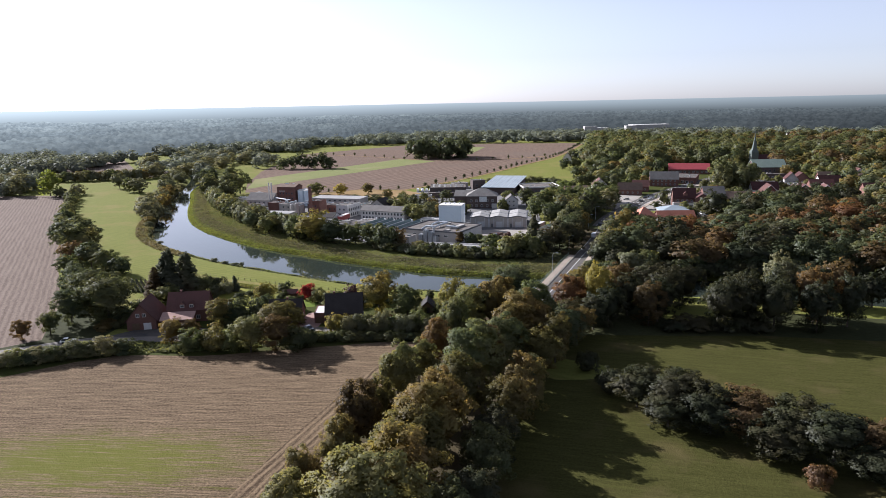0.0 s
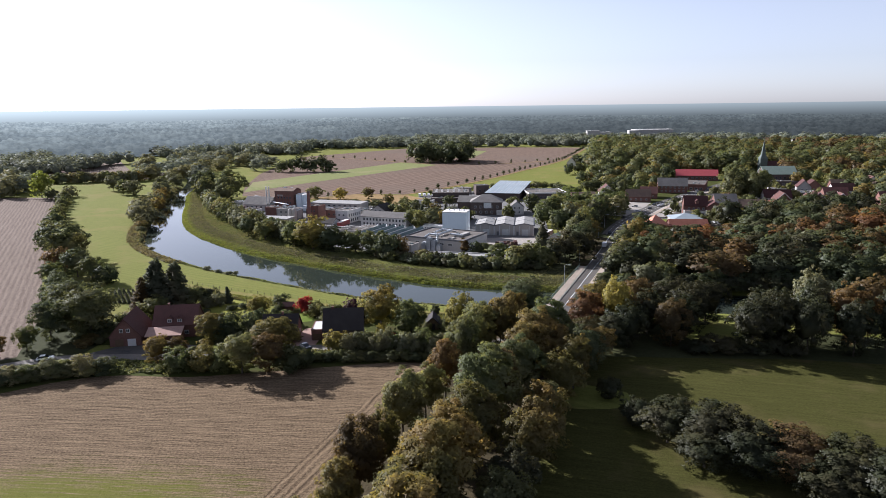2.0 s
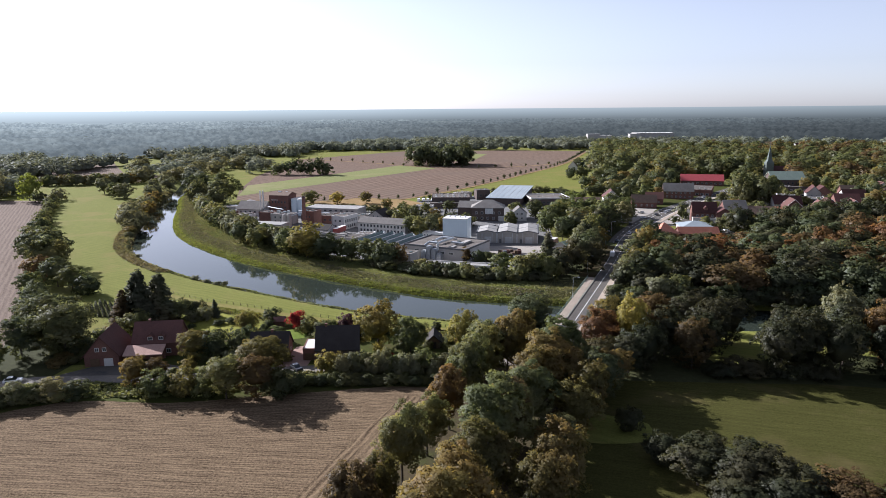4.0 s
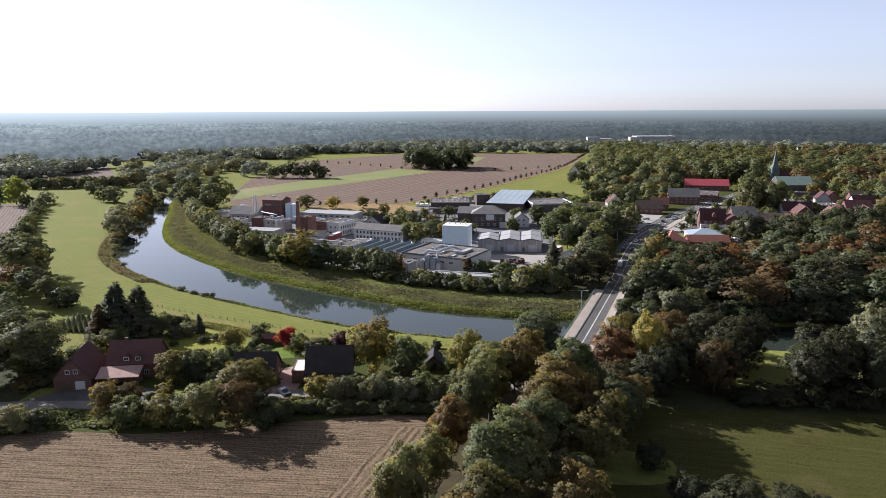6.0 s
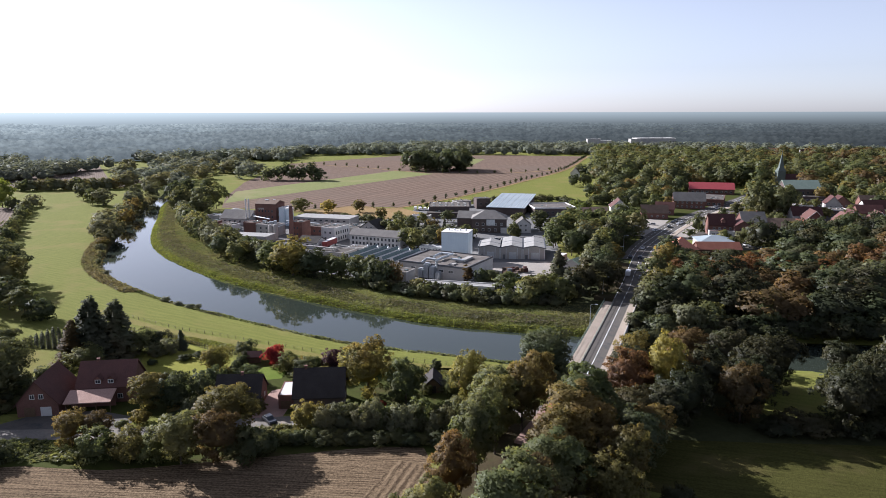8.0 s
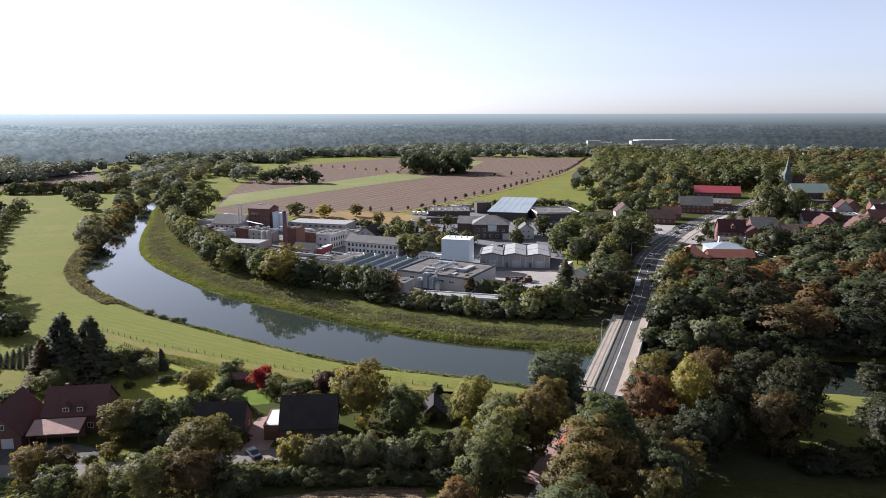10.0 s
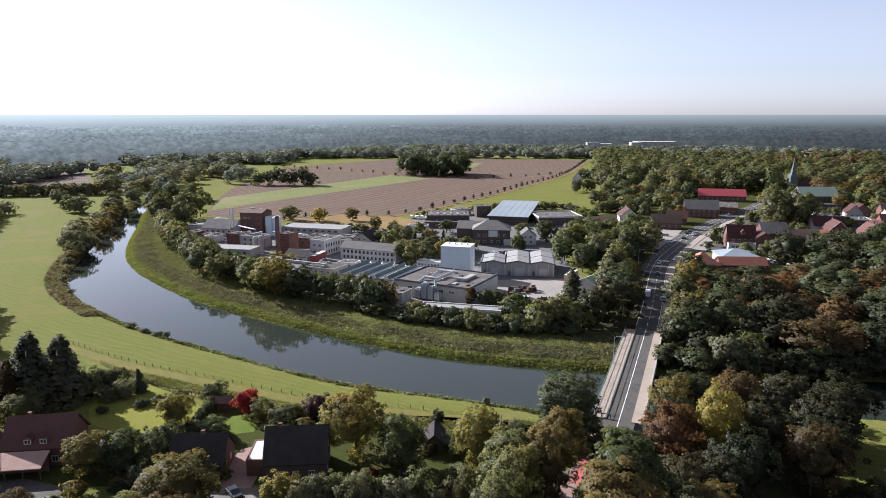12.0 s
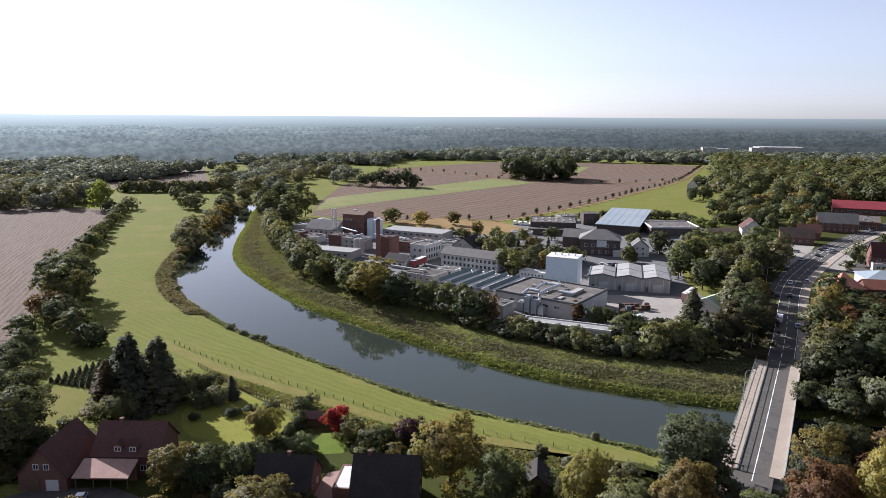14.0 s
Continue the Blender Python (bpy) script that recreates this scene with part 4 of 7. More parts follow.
tree_rng = random.Random(5)


def tree(form, leaf, x, y, h, w=None, near=True, group="", z=0.0, place="", variant=None):
    v = tree_rng.randrange(3) if variant is None else variant
    near = 2 if near and y < 262 else 1 if y < 405 else 0  # how finely the crown is built
    fh, fw = (16.0, 6.5) if form == "conifer" else FORM[form][:2]
    w = w or h * fw / fh
    nm = {"bush": "bush", "conifer": "spruce_tree", "willow": "willow_tree"}.get(form, "tree")
    lab = f"{LEAF_WORD[leaf]} {FORM_WORD[form]}{place}"
    ob = thing(nm, lab, "bush" if form == "bush" else "tree", x, y, z, tree_rng.uniform(0, 360), group)
    ob.scale = (w / fw, w / fw, h / fh)
    part("crown", crown_mesh(form, leaf, v, near), None, ob)
    key = (form, v % 2)
    if key not in TRUNKS:
        base = {"broad": 3.2, "avenue": 4.0, "bush": 0.6, "tall": 2.0, "willow": 2.0, "conifer": 1.0}[form]
        TRUNKS[key] = trunk_mesh(v, fh, base, {"bush": 0.12, "conifer": 0.2}.get(form, 0.3), limbs=0 if form == "conifer" else 6, reach=fw * 0.25)
    part("trunk", TRUNKS[key], None, ob)
    return ob


def trees(rows, place="", group="", near=True):
    for form, leaf, x, y, h, w in rows:
        tree(form, leaf, x, y, h, w, near, group, place=place)


def wood(name, label, spots, leaf, far, category="woodland"):
    """Many crowns joined: spots are (x, y, z, height, width) rows. far: 0 leafy, 1 leafy and coarse, 2 lumps only."""
    rng = np.random.default_rng(len(spots) + far)
    base = []
    for k in range(5):
        if far == 0:
            base.append(join(*crown_arrays(200 + k, 1500, 0.7, "broad", 15, 11.5, 80)))
        elif far == 1:
            base.append(join(*crown_arrays(300 + k, 400, 1.2, "broad", 15, 11.5, 44)))
        else:
            iv, jf = ico(1)
            v = iv.copy()
            for _ in range(3):
                v *= (1 + 0.12 * np.sin(iv @ rng.normal(0, 3.2, 3) + rng.uniform(0, 6)))[:, None]
            v = v * np.array([3.8, 3.8, 5.0]) + np.array([0, 0, 6.0])
            d = rng.normal(0, 1, (110, 3))
            d[:, 2] = np.abs(d[:, 2]) - 0.25
            d = unit(d)
            lump = rng.uniform(0.84, 1.08, 110) + 0.16 * np.sin(d @ rng.normal(0, 4, 3) + 1) + 0.1 * np.sin(d @ rng.normal(0, 7, 3))
            s, fs = sprays(rng, d * lump[:, None] * np.array([5.4, 5.4, 7.0]) + np.array([0, 0, 7.4]), d * 0.7 + np.array([0, 0, 0.6]), 1.7, 0.3)
            base.append(join(s, fs, np.repeat(unit(d + np.array([0, 0, 0.5])), 3, axis=0), v, jf, unit(iv + np.array([0, 0, 0.5]))))
    vs, fs, ns, o = [], [], [], 0
    for x, y, z, h, w in spots:
        v, f, nv = base[rng.integers(0, 5)]
        a = rng.uniform(0, 6.28)
        ca, sa = math.cos(a), math.sin(a)
        k, kz = w / 11.5, h / 15
        vs.append(np.stack([(v[:, 0] * ca - v[:, 1] * sa) * k + x, (v[:, 0] * sa + v[:, 1] * ca) * k + y, v[:, 2] * kz + z], 1))
        ns.append(np.stack([nv[:, 0] * ca - nv[:, 1] * sa, nv[:, 0] * sa + nv[:, 1] * ca, nv[:, 2]], 1))
        fs.append(f + o)
        o += len(v)
    me = array_mesh(name, np.concatenate(vs), np.concatenate(fs), LEAF[leaf], normals=np.concatenate(ns))
    return tagged(new(name, me), label, category, kind="stuff")


def fill(seed, poly, step, h, w, jitter=0.4, skip=None):
    """Spots on a jittered grid inside a polygon."""
    rng = np.random.default_rng(seed)
    p = np.array(poly, float)
    gx, gy = np.meshgrid(np.arange(p[:, 0].min(), p[:, 0].max(), step), np.arange(p[:, 1].min(), p[:, 1].max(), step))
    x = gx.ravel() + rng.uniform(-jitter, jitter, gx.size) * step
    y = gy.ravel() + rng.uniform(-jitter, jitter, gx.size) * step
    ok = inside(x, y, p)
    out = []
    for a, b in zip(x[ok], y[ok]):
        if skip and skip(a, b):
            continue
        k = rng.uniform(0.75, 1.2)
        out.append((a, b, 0.0, h * k, w * k * rng.uniform(0.85, 1.15)))
    return out


def tufts(name, label, seed, spots, size, leaf, category="grass", up_bias=1.2):
    """Loose herbs and grass: three blades of spray on each spot."""
    rng = np.random.default_rng(seed)
    p = np.repeat(np.asarray(spots, float), 3, axis=0)
    p[:, :2] += rng.normal(0, size * 0.5, (len(p), 2))
    lump = np.array([noise.noise((x * 0.12, y * 0.12, 1.7)) for x, y in p[:, :2]])
    p[:, 2] += size * (rng.uniform(0.1, 0.6, len(p)) + np.clip(lump, -0.4, 0.8) * 1.1)
    d = rng.normal(0, 0.5, (len(p), 3)) + np.array([0, 0, up_bias])
    v, f = sprays(rng, p, d, size, 0.35, 1.2)
    return tagged(new(name, array_mesh(name, v, f, LEAF[leaf])), label, category, kind="stuff")


def along(line, n, near_off, far_off, seed, side=1):
    """n spots along a line, between two offsets to its side, at the ground's height."""
    rng = np.random.default_rng(seed)
    line = np.asarray(line, float)
    seg = np.concatenate([[0], np.cumsum(np.hypot(*np.diff(line, axis=0).T))])
    tan = np.gradient(line, axis=0)
    tan /= np.linalg.norm(tan, axis=1)[:, None]
    u = rng.uniform(0, seg[-1], n)
    off = rng.uniform(near_off, far_off, n) * side
    px, py = np.interp(u, seg, line[:, 0]), np.interp(u, seg, line[:, 1])
    tx, ty = np.interp(u, seg, tan[:, 0]), np.interp(u, seg, tan[:, 1])
    x, y = px + ty * off, py - tx * off
    return np.stack([x, y, bank_height(x, y)], 1)

# ---- planting: avenue ----
rng = random.Random(11)
ave = ROAD[(ROAD[:, 1] > 20) & (ROAD[:, 1] < 212)]
aseg = np.concatenate([[0], np.cumsum(np.hypot(*np.diff(ave, axis=0).T))])
for side, leafs, gap in ((-7.0, ("olive", "green", "olive", "brown", "green"), (9.5, 13.5)), (7.6, ("olive", "green", "olive", "olive", "brown", "green", "olive"), (7.5, 10.5))):
    u = 2.0
    while u < aseg[-1]:
        cx, cy = np.interp(u, aseg, ave[:, 0]), np.interp(u, aseg, ave[:, 1])
        if cy < (205 if side < 0 else 196):
            hgt = rng.uniform(12.5, 18) if side < 0 else rng.uniform(13.5, 19.5)
            tree("avenue", rng.choice(leafs), cx + side * 0.93 + rng.uniform(-1.2, 1.2), cy - side * 0.36 + rng.uniform(-1, 1),
                 hgt, hgt * (rng.uniform(0.54, 0.68) if side < 0 else rng.uniform(0.66, 0.84)), True, "avenue trees", place=" lining the road")
        u += rng.uniform(*gap)

# ---- dark thicket on the shaded side of the avenue ----
u = 30.0
while u < aseg[-1] - 6:
    cx, cy = np.interp(u, aseg, ave[:, 0]), np.interp(u, aseg, ave[:, 1])
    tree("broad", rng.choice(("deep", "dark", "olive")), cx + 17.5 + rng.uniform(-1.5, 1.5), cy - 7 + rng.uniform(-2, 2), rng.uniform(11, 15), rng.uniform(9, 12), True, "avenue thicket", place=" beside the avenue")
    u += rng.uniform(9, 13)

# ---- gardens and lane ----
trees([("broad", "gold", -18, 219, 15, 13), ("broad", "green", -8, 212, 13, 9.5), ("broad", "gold", 6.8, 211, 15, 9), ("broad", "dark", 27.5, 227, 15.5, 15),
       ("broad", "green", 13.5, 199, 16, 14), ("bush", "dark", 28, 221, 8, 12), ("bush", "red", -14.5, 207, 4.2, 4.5), ("bush", "purple", -29.5, 236, 6, 6.5), ("bush", "red", -47, 240, 6.5, 6),
       ("tall", "dark", -1, 230, 6, 2.6), ("bush", "dark", 3.2, 218, 6, 3.2), ("bush", "green", -36, 234, 5, 8), ("bush", "green", -42, 236, 5, 6),
       ("bush", "willow", -24, 236, 5, 6)], " in a garden")
trees([("broad", "gold", -60, 230, 9.5, 7), ("bush", "dark", -64, 213, 8, 9), ("bush", "dark", -57.5, 216, 8, 8), ("broad", "olive", -69.5, 211, 9.5, 9.5),
       ("bush", "green", -51, 228, 4, 8), ("bush", "dark", -57, 247, 4.5, 6), ("bush", "dark", -81.5, 239.5, 2, 2.4), ("bush", "dark", -74, 244, 1.8, 4),
       ("bush", "dark", -70, 245.5, 2, 4), ("bush", "dark", -66, 248, 2, 4), ("bush", "willow", -80, 249, 4.5, 5), ("conifer", "conifer", -78, 252, 7, 4)], " in a garden")
trees([("conifer", "conifer", -99.5, 243, 20.5, 14), ("conifer", "conifer", -95, 248, 18, 14), ("conifer", "conifer", -103.5, 249, 16, 13), ("conifer", "brown", -104, 241, 14, 10), ("bush", "dark", -90, 250, 8, 10), ("bush", "deep", -86, 254, 5, 7), ("bush", "willow", -84, 247, 4, 5),
       ("broad", "green", -97, 234, 8, 9)], " beside the brick house")
trees([("broad", "dark", -118, 224, 17, 18), ("broad", "dark", -109, 215, 16.5, 17), ("broad", "dark", -120, 212, 13, 12), ("broad", "green", -122, 203, 8, 6.5),
       ("broad", "dark", -131, 236, 12, 11), ("broad", "olive", -78, 192, 8.5, 7), ("broad", "brown", -73, 193, 8, 6.5), ("broad", "brown", -128, 198, 7, 6)], " by the lane")
trees([("broad", "olive", -46, 196, 12.5, 14.5), ("broad", "green", -52, 185, 11.5, 11), ("broad", "brown", -45, 186, 11.5, 10), ("bush", "dark", -38, 187, 8, 9),
       ("bush", "green", -70, 187, 6.5, 8), ("bush", "olive", -63, 187, 6.5, 8), ("bush", "green", -57.5, 187, 6.5, 7), ("bush", "gold", -29.5, 200, 6.5, 7)],
      " between lane and field")
for i in range(13):
    tree("bush", ("willow", "willow", "green")[i % 3], -25 + i * 2.7, 198.5 + (i % 3) * 1.2, rng.uniform(6.0, 7.6), rng.uniform(5, 6.6), True, "hedge bushes", place=" in the field hedge")
for i in range(14):
    tree("bush", ("dark", "green")[i % 2], -36 + i * 3.0, 193.5 + (i % 2), rng.uniform(2.2, 3.4), rng.uniform(4, 5), True, "hedge bushes", place=" at the field edge")
for i in range(18):
    u = i / 17
    tree("bush", ("willow", "green", "dark")[i % 3], -134 + 44 * u, 171 + 15.5 * u + rng.uniform(-0.6, 0.6), rng.uniform(4.0, 5.4), rng.uniform(5.5, 7), True, "hedge bushes", place=" in the roadside hedge")

# ---- tree row between ploughed field and meadow ----
trees([("broad", "dark", -192, 338, 17, 18), ("broad", "dark", -181, 326, 18, 19), ("broad", "green", -173, 317, 16, 15), ("broad", "dark", -203, 352, 12, 12),
       ("broad", "brown", -168, 300, 12, 12), ("broad", "dark", -157, 294, 12, 12), ("broad", "green", -147, 287, 10, 10), ("bush", "dark", -138, 282, 8, 9),
       ("broad", "green", -161, 282, 9, 9), ("broad", "dark", -150, 268, 9, 9), ("broad", "dark", -143, 256, 10, 10), ("broad", "dark", -137, 246, 11, 10)], " in the field boundary")
for i in range(15):
    u = i / 14
    tree("bush", ("dark", "green")[i % 2], -212 - 100 * u, 366 + 190 * u, rng.uniform(6, 9), rng.uniform(8, 11), False, "boundary bushes", place=" in the field boundary")

# ---- factory bank ----
bank = smooth_line([(46, 305), (22, 305), (3, 312), (-15, 320), (-35, 333), (-57, 346), (-84, 368), (-110, 397), (-139, 438), (-160, 474), (-182, 521), (-201, 571)], 6)
bseg = np.concatenate([[0], np.cumsum(np.hypot(*np.diff(bank, axis=0).T))])
u = 0.0
while u < bseg[-1]:
    x, y = np.interp(u, bseg, bank[:, 0]), np.interp(u, bseg, bank[:, 1])
    low = -26 < x < 32
    tree("bush" if low else rng.choice(("bush", "broad", "bush")), rng.choice(("dark", "deep", "dark", "green", "deep") if low else ("dark", "green", "willow", "green", "dark", "green", "willow")), x + rng.uniform(-1.5, 1.5), y + rng.uniform(-1, 3),
         rng.uniform(4.0, 6.0) if low else rng.uniform(9, 12.5), rng.uniform(6, 8) if low else rng.uniform(9, 12), True, "riverbank trees", place=" on the factory riverbank")
    u += 5.0 if low else 6.2
# second bush row, added so its shade darkens the bank top
for i in range(18):
    u = 4.0 + 4.6 * i
    x, y = np.interp(u, bseg, bank[:, 0]), np.interp(u, bseg, bank[:, 1])
    tree("bush", ("dark", "deep", "dark", "green")[i % 4], x + rng.uniform(-1, 1), y - 4.0 + rng.uniform(-0.8, 0.8), rng.uniform(3.6, 5.2), rng.uniform(5.5, 7.5), False, "riverbank bushes", place=" above the factory riverbank")
setting("bank_floor", ribbon(bank[:-20], -3.5, 7.5, 0.06), FLOOR_AND_SHADE, "ground beneath the riverbank trees, colour darkened for shade", "ground")
trees([("broad", "gold", -66, 347, 16.5, 17), ("broad", "dark", -56, 343, 13, 13), ("broad", "green", -78, 356, 13, 13), ("bush", "green", -30, 332, 10, 9), ("bush", "brown", -20, 331, 9, 6),
       ("tall", "brown", 10.5, 333, 8, 4), ("bush", "dark", 16, 331, 7, 6), ("bush", "green", 27, 322, 8, 11), ("bush", "deep", 36, 321, 7, 9), ("bush", "deep", 42, 315, 7, 9), ("conifer", "conifer", 47, 326, 17, 11),
       ("conifer", "conifer", 50, 320, 11, 8), ("bush", "dark", 20, 338, 5, 9), ("broad", "green", -97, 372, 11, 10), ("broad", "dark", -110, 384, 11, 11)], " beside the factory")
trees([("broad", "deep", 58, 315, 15, 13), ("broad", "dark", 65, 329, 16, 12), ("broad", "willow", 66, 342, 15, 12), ("broad", "olive", 76, 358, 12, 10),
       ("broad", "deep", 51, 310, 12, 11), ("broad", "deep", 65, 317, 14, 10), ("broad", "dark", 71, 349, 14, 11)], " between yard and road")
yard_wood = fill(3, [(56, 385), (92, 398), (112, 440), (118, 475), (96, 480), (66, 455), (58, 420)], 10, 13.5, 12)
for x, y, _, h, w in yard_wood[:24]:
    tree("broad", rng.choice(("dark", "green", "green", "olive", "willow")), x, y, h, w, False, "trees behind the yard", place=" behind the truck yard")
wood("yard_wood", "green trees between the yard and the village road", yard_wood[24:], "green", 0)
trees([("broad", "green", -15, 402, 11, 9), ("broad", "willow", -8, 408, 11, 9), ("broad", "olive", -2, 412, 9, 8), ("bush", "willow", 6, 412, 8, 8), ("broad", "green", -20, 408, 10, 8),
       ("conifer", "conifer", -15, 440, 11, 5), ("conifer", "conifer", -11, 446, 10, 4), ("conifer", "conifer", 0, 446, 11, 4), ("broad", "green", 12, 430, 9, 8), ("bush", "dark", -25, 470, 8, 10),
       ("broad", "olive", -42, 500, 9, 8), ("broad", "green", -105, 545, 10, 13), ("broad", "yellow", -84, 540, 9, 12), ("broad", "olive", -62, 542, 9, 9), ("bush", "willow", -128, 430, 6, 9),
       ("bush", "dark", 40, 440, 9, 8), ("broad", "dark", 58, 462, 13, 12)], " among the factory buildings", near=False)

# ---- riverside, upstream ----
trees([("bush", "willow", -197, 440, 11, 15), ("bush", "willow", -202, 452, 12, 16), ("bush", "willow", -208, 464, 11, 14), ("broad", "willow", -214, 478, 11, 13), ("bush", "willow", -193, 446, 7, 10), ("bush", "olive", -210, 497, 8, 11),
       ("bush", "willow", -220, 515, 9, 12), ("bush", "olive", -228, 545, 9, 11), ("broad", "willow", -236, 565, 12, 13), ("broad", "willow", -250, 595, 13, 14), ("bush", "willow", -243, 580, 8, 12),
       ("bush", "willow", -190, 430, 6, 9), ("bush", "olive", -186, 420, 4, 7), ("bush", "willow", -180, 404, 3.5, 6)], " leaning over the river bend", near=False)
trees([("tall", "dark", -196, 545, 23, 6), ("broad", "dark", -188, 532, 19, 15), ("broad", "dark", -178, 545, 19, 16), ("broad", "green", -172, 560, 18, 16), ("broad", "dark", -200, 565, 18, 15),
       ("broad", "dark", -168, 520, 15, 14), ("broad", "dark", -214, 590, 17, 15), ("broad", "green", -205, 580, 16, 14)], " by the river bend", near=False)
trees([("broad", "willow", -266, 578, 13, 15), ("broad", "green", -278, 584, 12, 13), ("broad", "willow", -300, 612, 14, 14), ("broad", "willow", -247, 622, 13, 14), ("broad", "willow", -262, 650, 13, 14),
       ("broad", "dark", -225, 640, 15, 15), ("broad", "green", -212, 660, 14, 15), ("broad", "lime", -338, 567, 21, 18), ("bush", "willow", -316, 570, 9, 11), ("bush", "dark", -322, 556, 8, 10)], " at the meadow's end", near=False)
for i in range(16):
    tree("bush", ("willow", "green", "willow", "olive")[i % 4], -395 + 5.4 * i, 680 + 1.1 * i + rng.uniform(-2, 2), rng.uniform(9, 12), rng.uniform(10, 14), False, "meadow hedge bushes", place=" in a meadow hedge")

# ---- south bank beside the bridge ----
# deep leaves give these trees their shaded sides by colour
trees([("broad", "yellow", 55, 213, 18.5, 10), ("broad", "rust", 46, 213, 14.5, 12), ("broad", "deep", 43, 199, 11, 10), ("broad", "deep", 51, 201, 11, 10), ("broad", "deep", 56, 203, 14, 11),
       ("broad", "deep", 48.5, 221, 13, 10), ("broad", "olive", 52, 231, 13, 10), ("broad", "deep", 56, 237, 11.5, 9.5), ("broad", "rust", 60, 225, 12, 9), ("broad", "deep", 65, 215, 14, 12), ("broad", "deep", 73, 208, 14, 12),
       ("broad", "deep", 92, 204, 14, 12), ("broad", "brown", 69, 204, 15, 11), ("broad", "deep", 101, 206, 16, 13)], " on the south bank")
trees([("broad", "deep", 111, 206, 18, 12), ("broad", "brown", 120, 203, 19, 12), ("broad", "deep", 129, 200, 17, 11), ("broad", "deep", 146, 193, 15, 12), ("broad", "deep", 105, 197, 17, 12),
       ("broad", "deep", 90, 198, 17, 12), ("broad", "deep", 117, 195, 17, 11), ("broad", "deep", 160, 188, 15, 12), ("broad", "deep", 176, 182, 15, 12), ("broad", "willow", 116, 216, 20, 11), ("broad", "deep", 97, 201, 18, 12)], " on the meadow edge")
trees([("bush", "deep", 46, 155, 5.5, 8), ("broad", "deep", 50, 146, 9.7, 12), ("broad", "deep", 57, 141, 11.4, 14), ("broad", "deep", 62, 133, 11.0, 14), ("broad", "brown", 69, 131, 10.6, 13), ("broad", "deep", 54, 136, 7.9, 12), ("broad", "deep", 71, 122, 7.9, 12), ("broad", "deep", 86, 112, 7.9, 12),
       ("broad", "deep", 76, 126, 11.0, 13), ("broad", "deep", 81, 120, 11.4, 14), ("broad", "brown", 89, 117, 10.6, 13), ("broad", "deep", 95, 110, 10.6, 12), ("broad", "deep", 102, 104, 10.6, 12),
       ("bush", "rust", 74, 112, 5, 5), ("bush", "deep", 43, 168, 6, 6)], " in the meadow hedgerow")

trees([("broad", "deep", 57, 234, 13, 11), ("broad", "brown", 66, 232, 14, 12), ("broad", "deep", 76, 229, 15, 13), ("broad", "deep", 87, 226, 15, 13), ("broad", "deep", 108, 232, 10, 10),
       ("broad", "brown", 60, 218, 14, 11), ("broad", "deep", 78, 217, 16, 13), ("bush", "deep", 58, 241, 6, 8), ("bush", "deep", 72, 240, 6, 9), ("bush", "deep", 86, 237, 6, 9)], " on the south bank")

trees([("bush", "deep", 75 + 4.2 * i, 198.5 - 0.35 * i + (i % 2) * 2, 4.0 + (i % 3) * 0.6, 7.5) for i in range(7)], " at the meadow's shady edge")
trees([("bush", "deep", 84 + 5.5 * i, 266.3 - 0.27 * i, 4.5 + (i % 3), 8) for i in range(22)], " overhanging the far water's edge", near=False)

for i in range(8):
    tree("bush", ("dark", "deep")[i % 2], -55.6 + -1.6 * i / 7, 244.7 + -16.3 * i / 7, rng.uniform(2.2, 3.0), rng.uniform(2.6, 3.4), True, "garden hedge bushes", place=" in a trimmed garden hedge")

trees([("bush", "deep", 63, 272, 4.5, 6), ("bush", "dark", 66, 277, 5, 7), ("bush", "deep", 69, 271, 4, 6), ("broad", "deep", 70, 284, 11, 9), ("broad", "deep", 76, 276, 10, 9), ("bush", "deep", 74, 269.5, 4, 7), ("broad", "dark", 75, 291, 13, 10)],
      " beside the bridge end")
trees([("bush", "dark", 44.5, 222, 4.5, 5.5), ("bush", "deep", 47.5, 229, 4.5, 5), ("bush", "deep", 42.5, 216.5, 5, 5), ("bush", "deep", 50, 236, 4, 5)], " below the bridge approach")

for i in range(24):
    bx = 122 + 9 * i
    tree("broad", ("deep", "deep", "brown")[i % 3], bx, np.interp(bx, (105, 158, 215, 320), (241, 226, 212, 190)) - 5 - 3 * (i % 2), 12 + 1.5 * (i % 3), 11, False, "south bank trees", place=" on the south bank")

# ---- shrubs filling the gardens and verges ----
garden_rng = random.Random(21)
spots = []
for k, poly in enumerate(([(-34, 224), (-18, 228), (-6, 236), (-40, 240), (-44, 226)], [(-14, 212), (-4, 216), (20, 222), (22, 232), (2, 232), (-14, 228)], [(-72, 199.5), (-40, 206), (-46, 212), (-70, 208)],
                          [(-112, 200), (-100, 208), (-98, 232), (-112, 230)], [(-20, 203), (10, 206), (12, 214), (-14, 209)], [(-64, 218), (-50, 222), (-50, 228), (-60, 226)])):
    spots += [(x, y) for x, y, *_ in fill(50 + k, poly, 4.6, 1, 1)]
for x, y in spots:
    tree("bush", garden_rng.choice(("dark", "green", "dark", "olive", "willow")), x, y, garden_rng.uniform(1.6, 4.2), garden_rng.uniform(3, 5.5), False, "garden shrubs", place=" in a garden")
verge = along(SIDE[(SIDE[:, 0] > -95) & (SIDE[:, 0] < 10)], 2600, 3.0, 12, 12)
tufts("verge_herbs", "rough green herbs on the verge between lane and field", 6, verge, 0.7, "herb", "herbs")

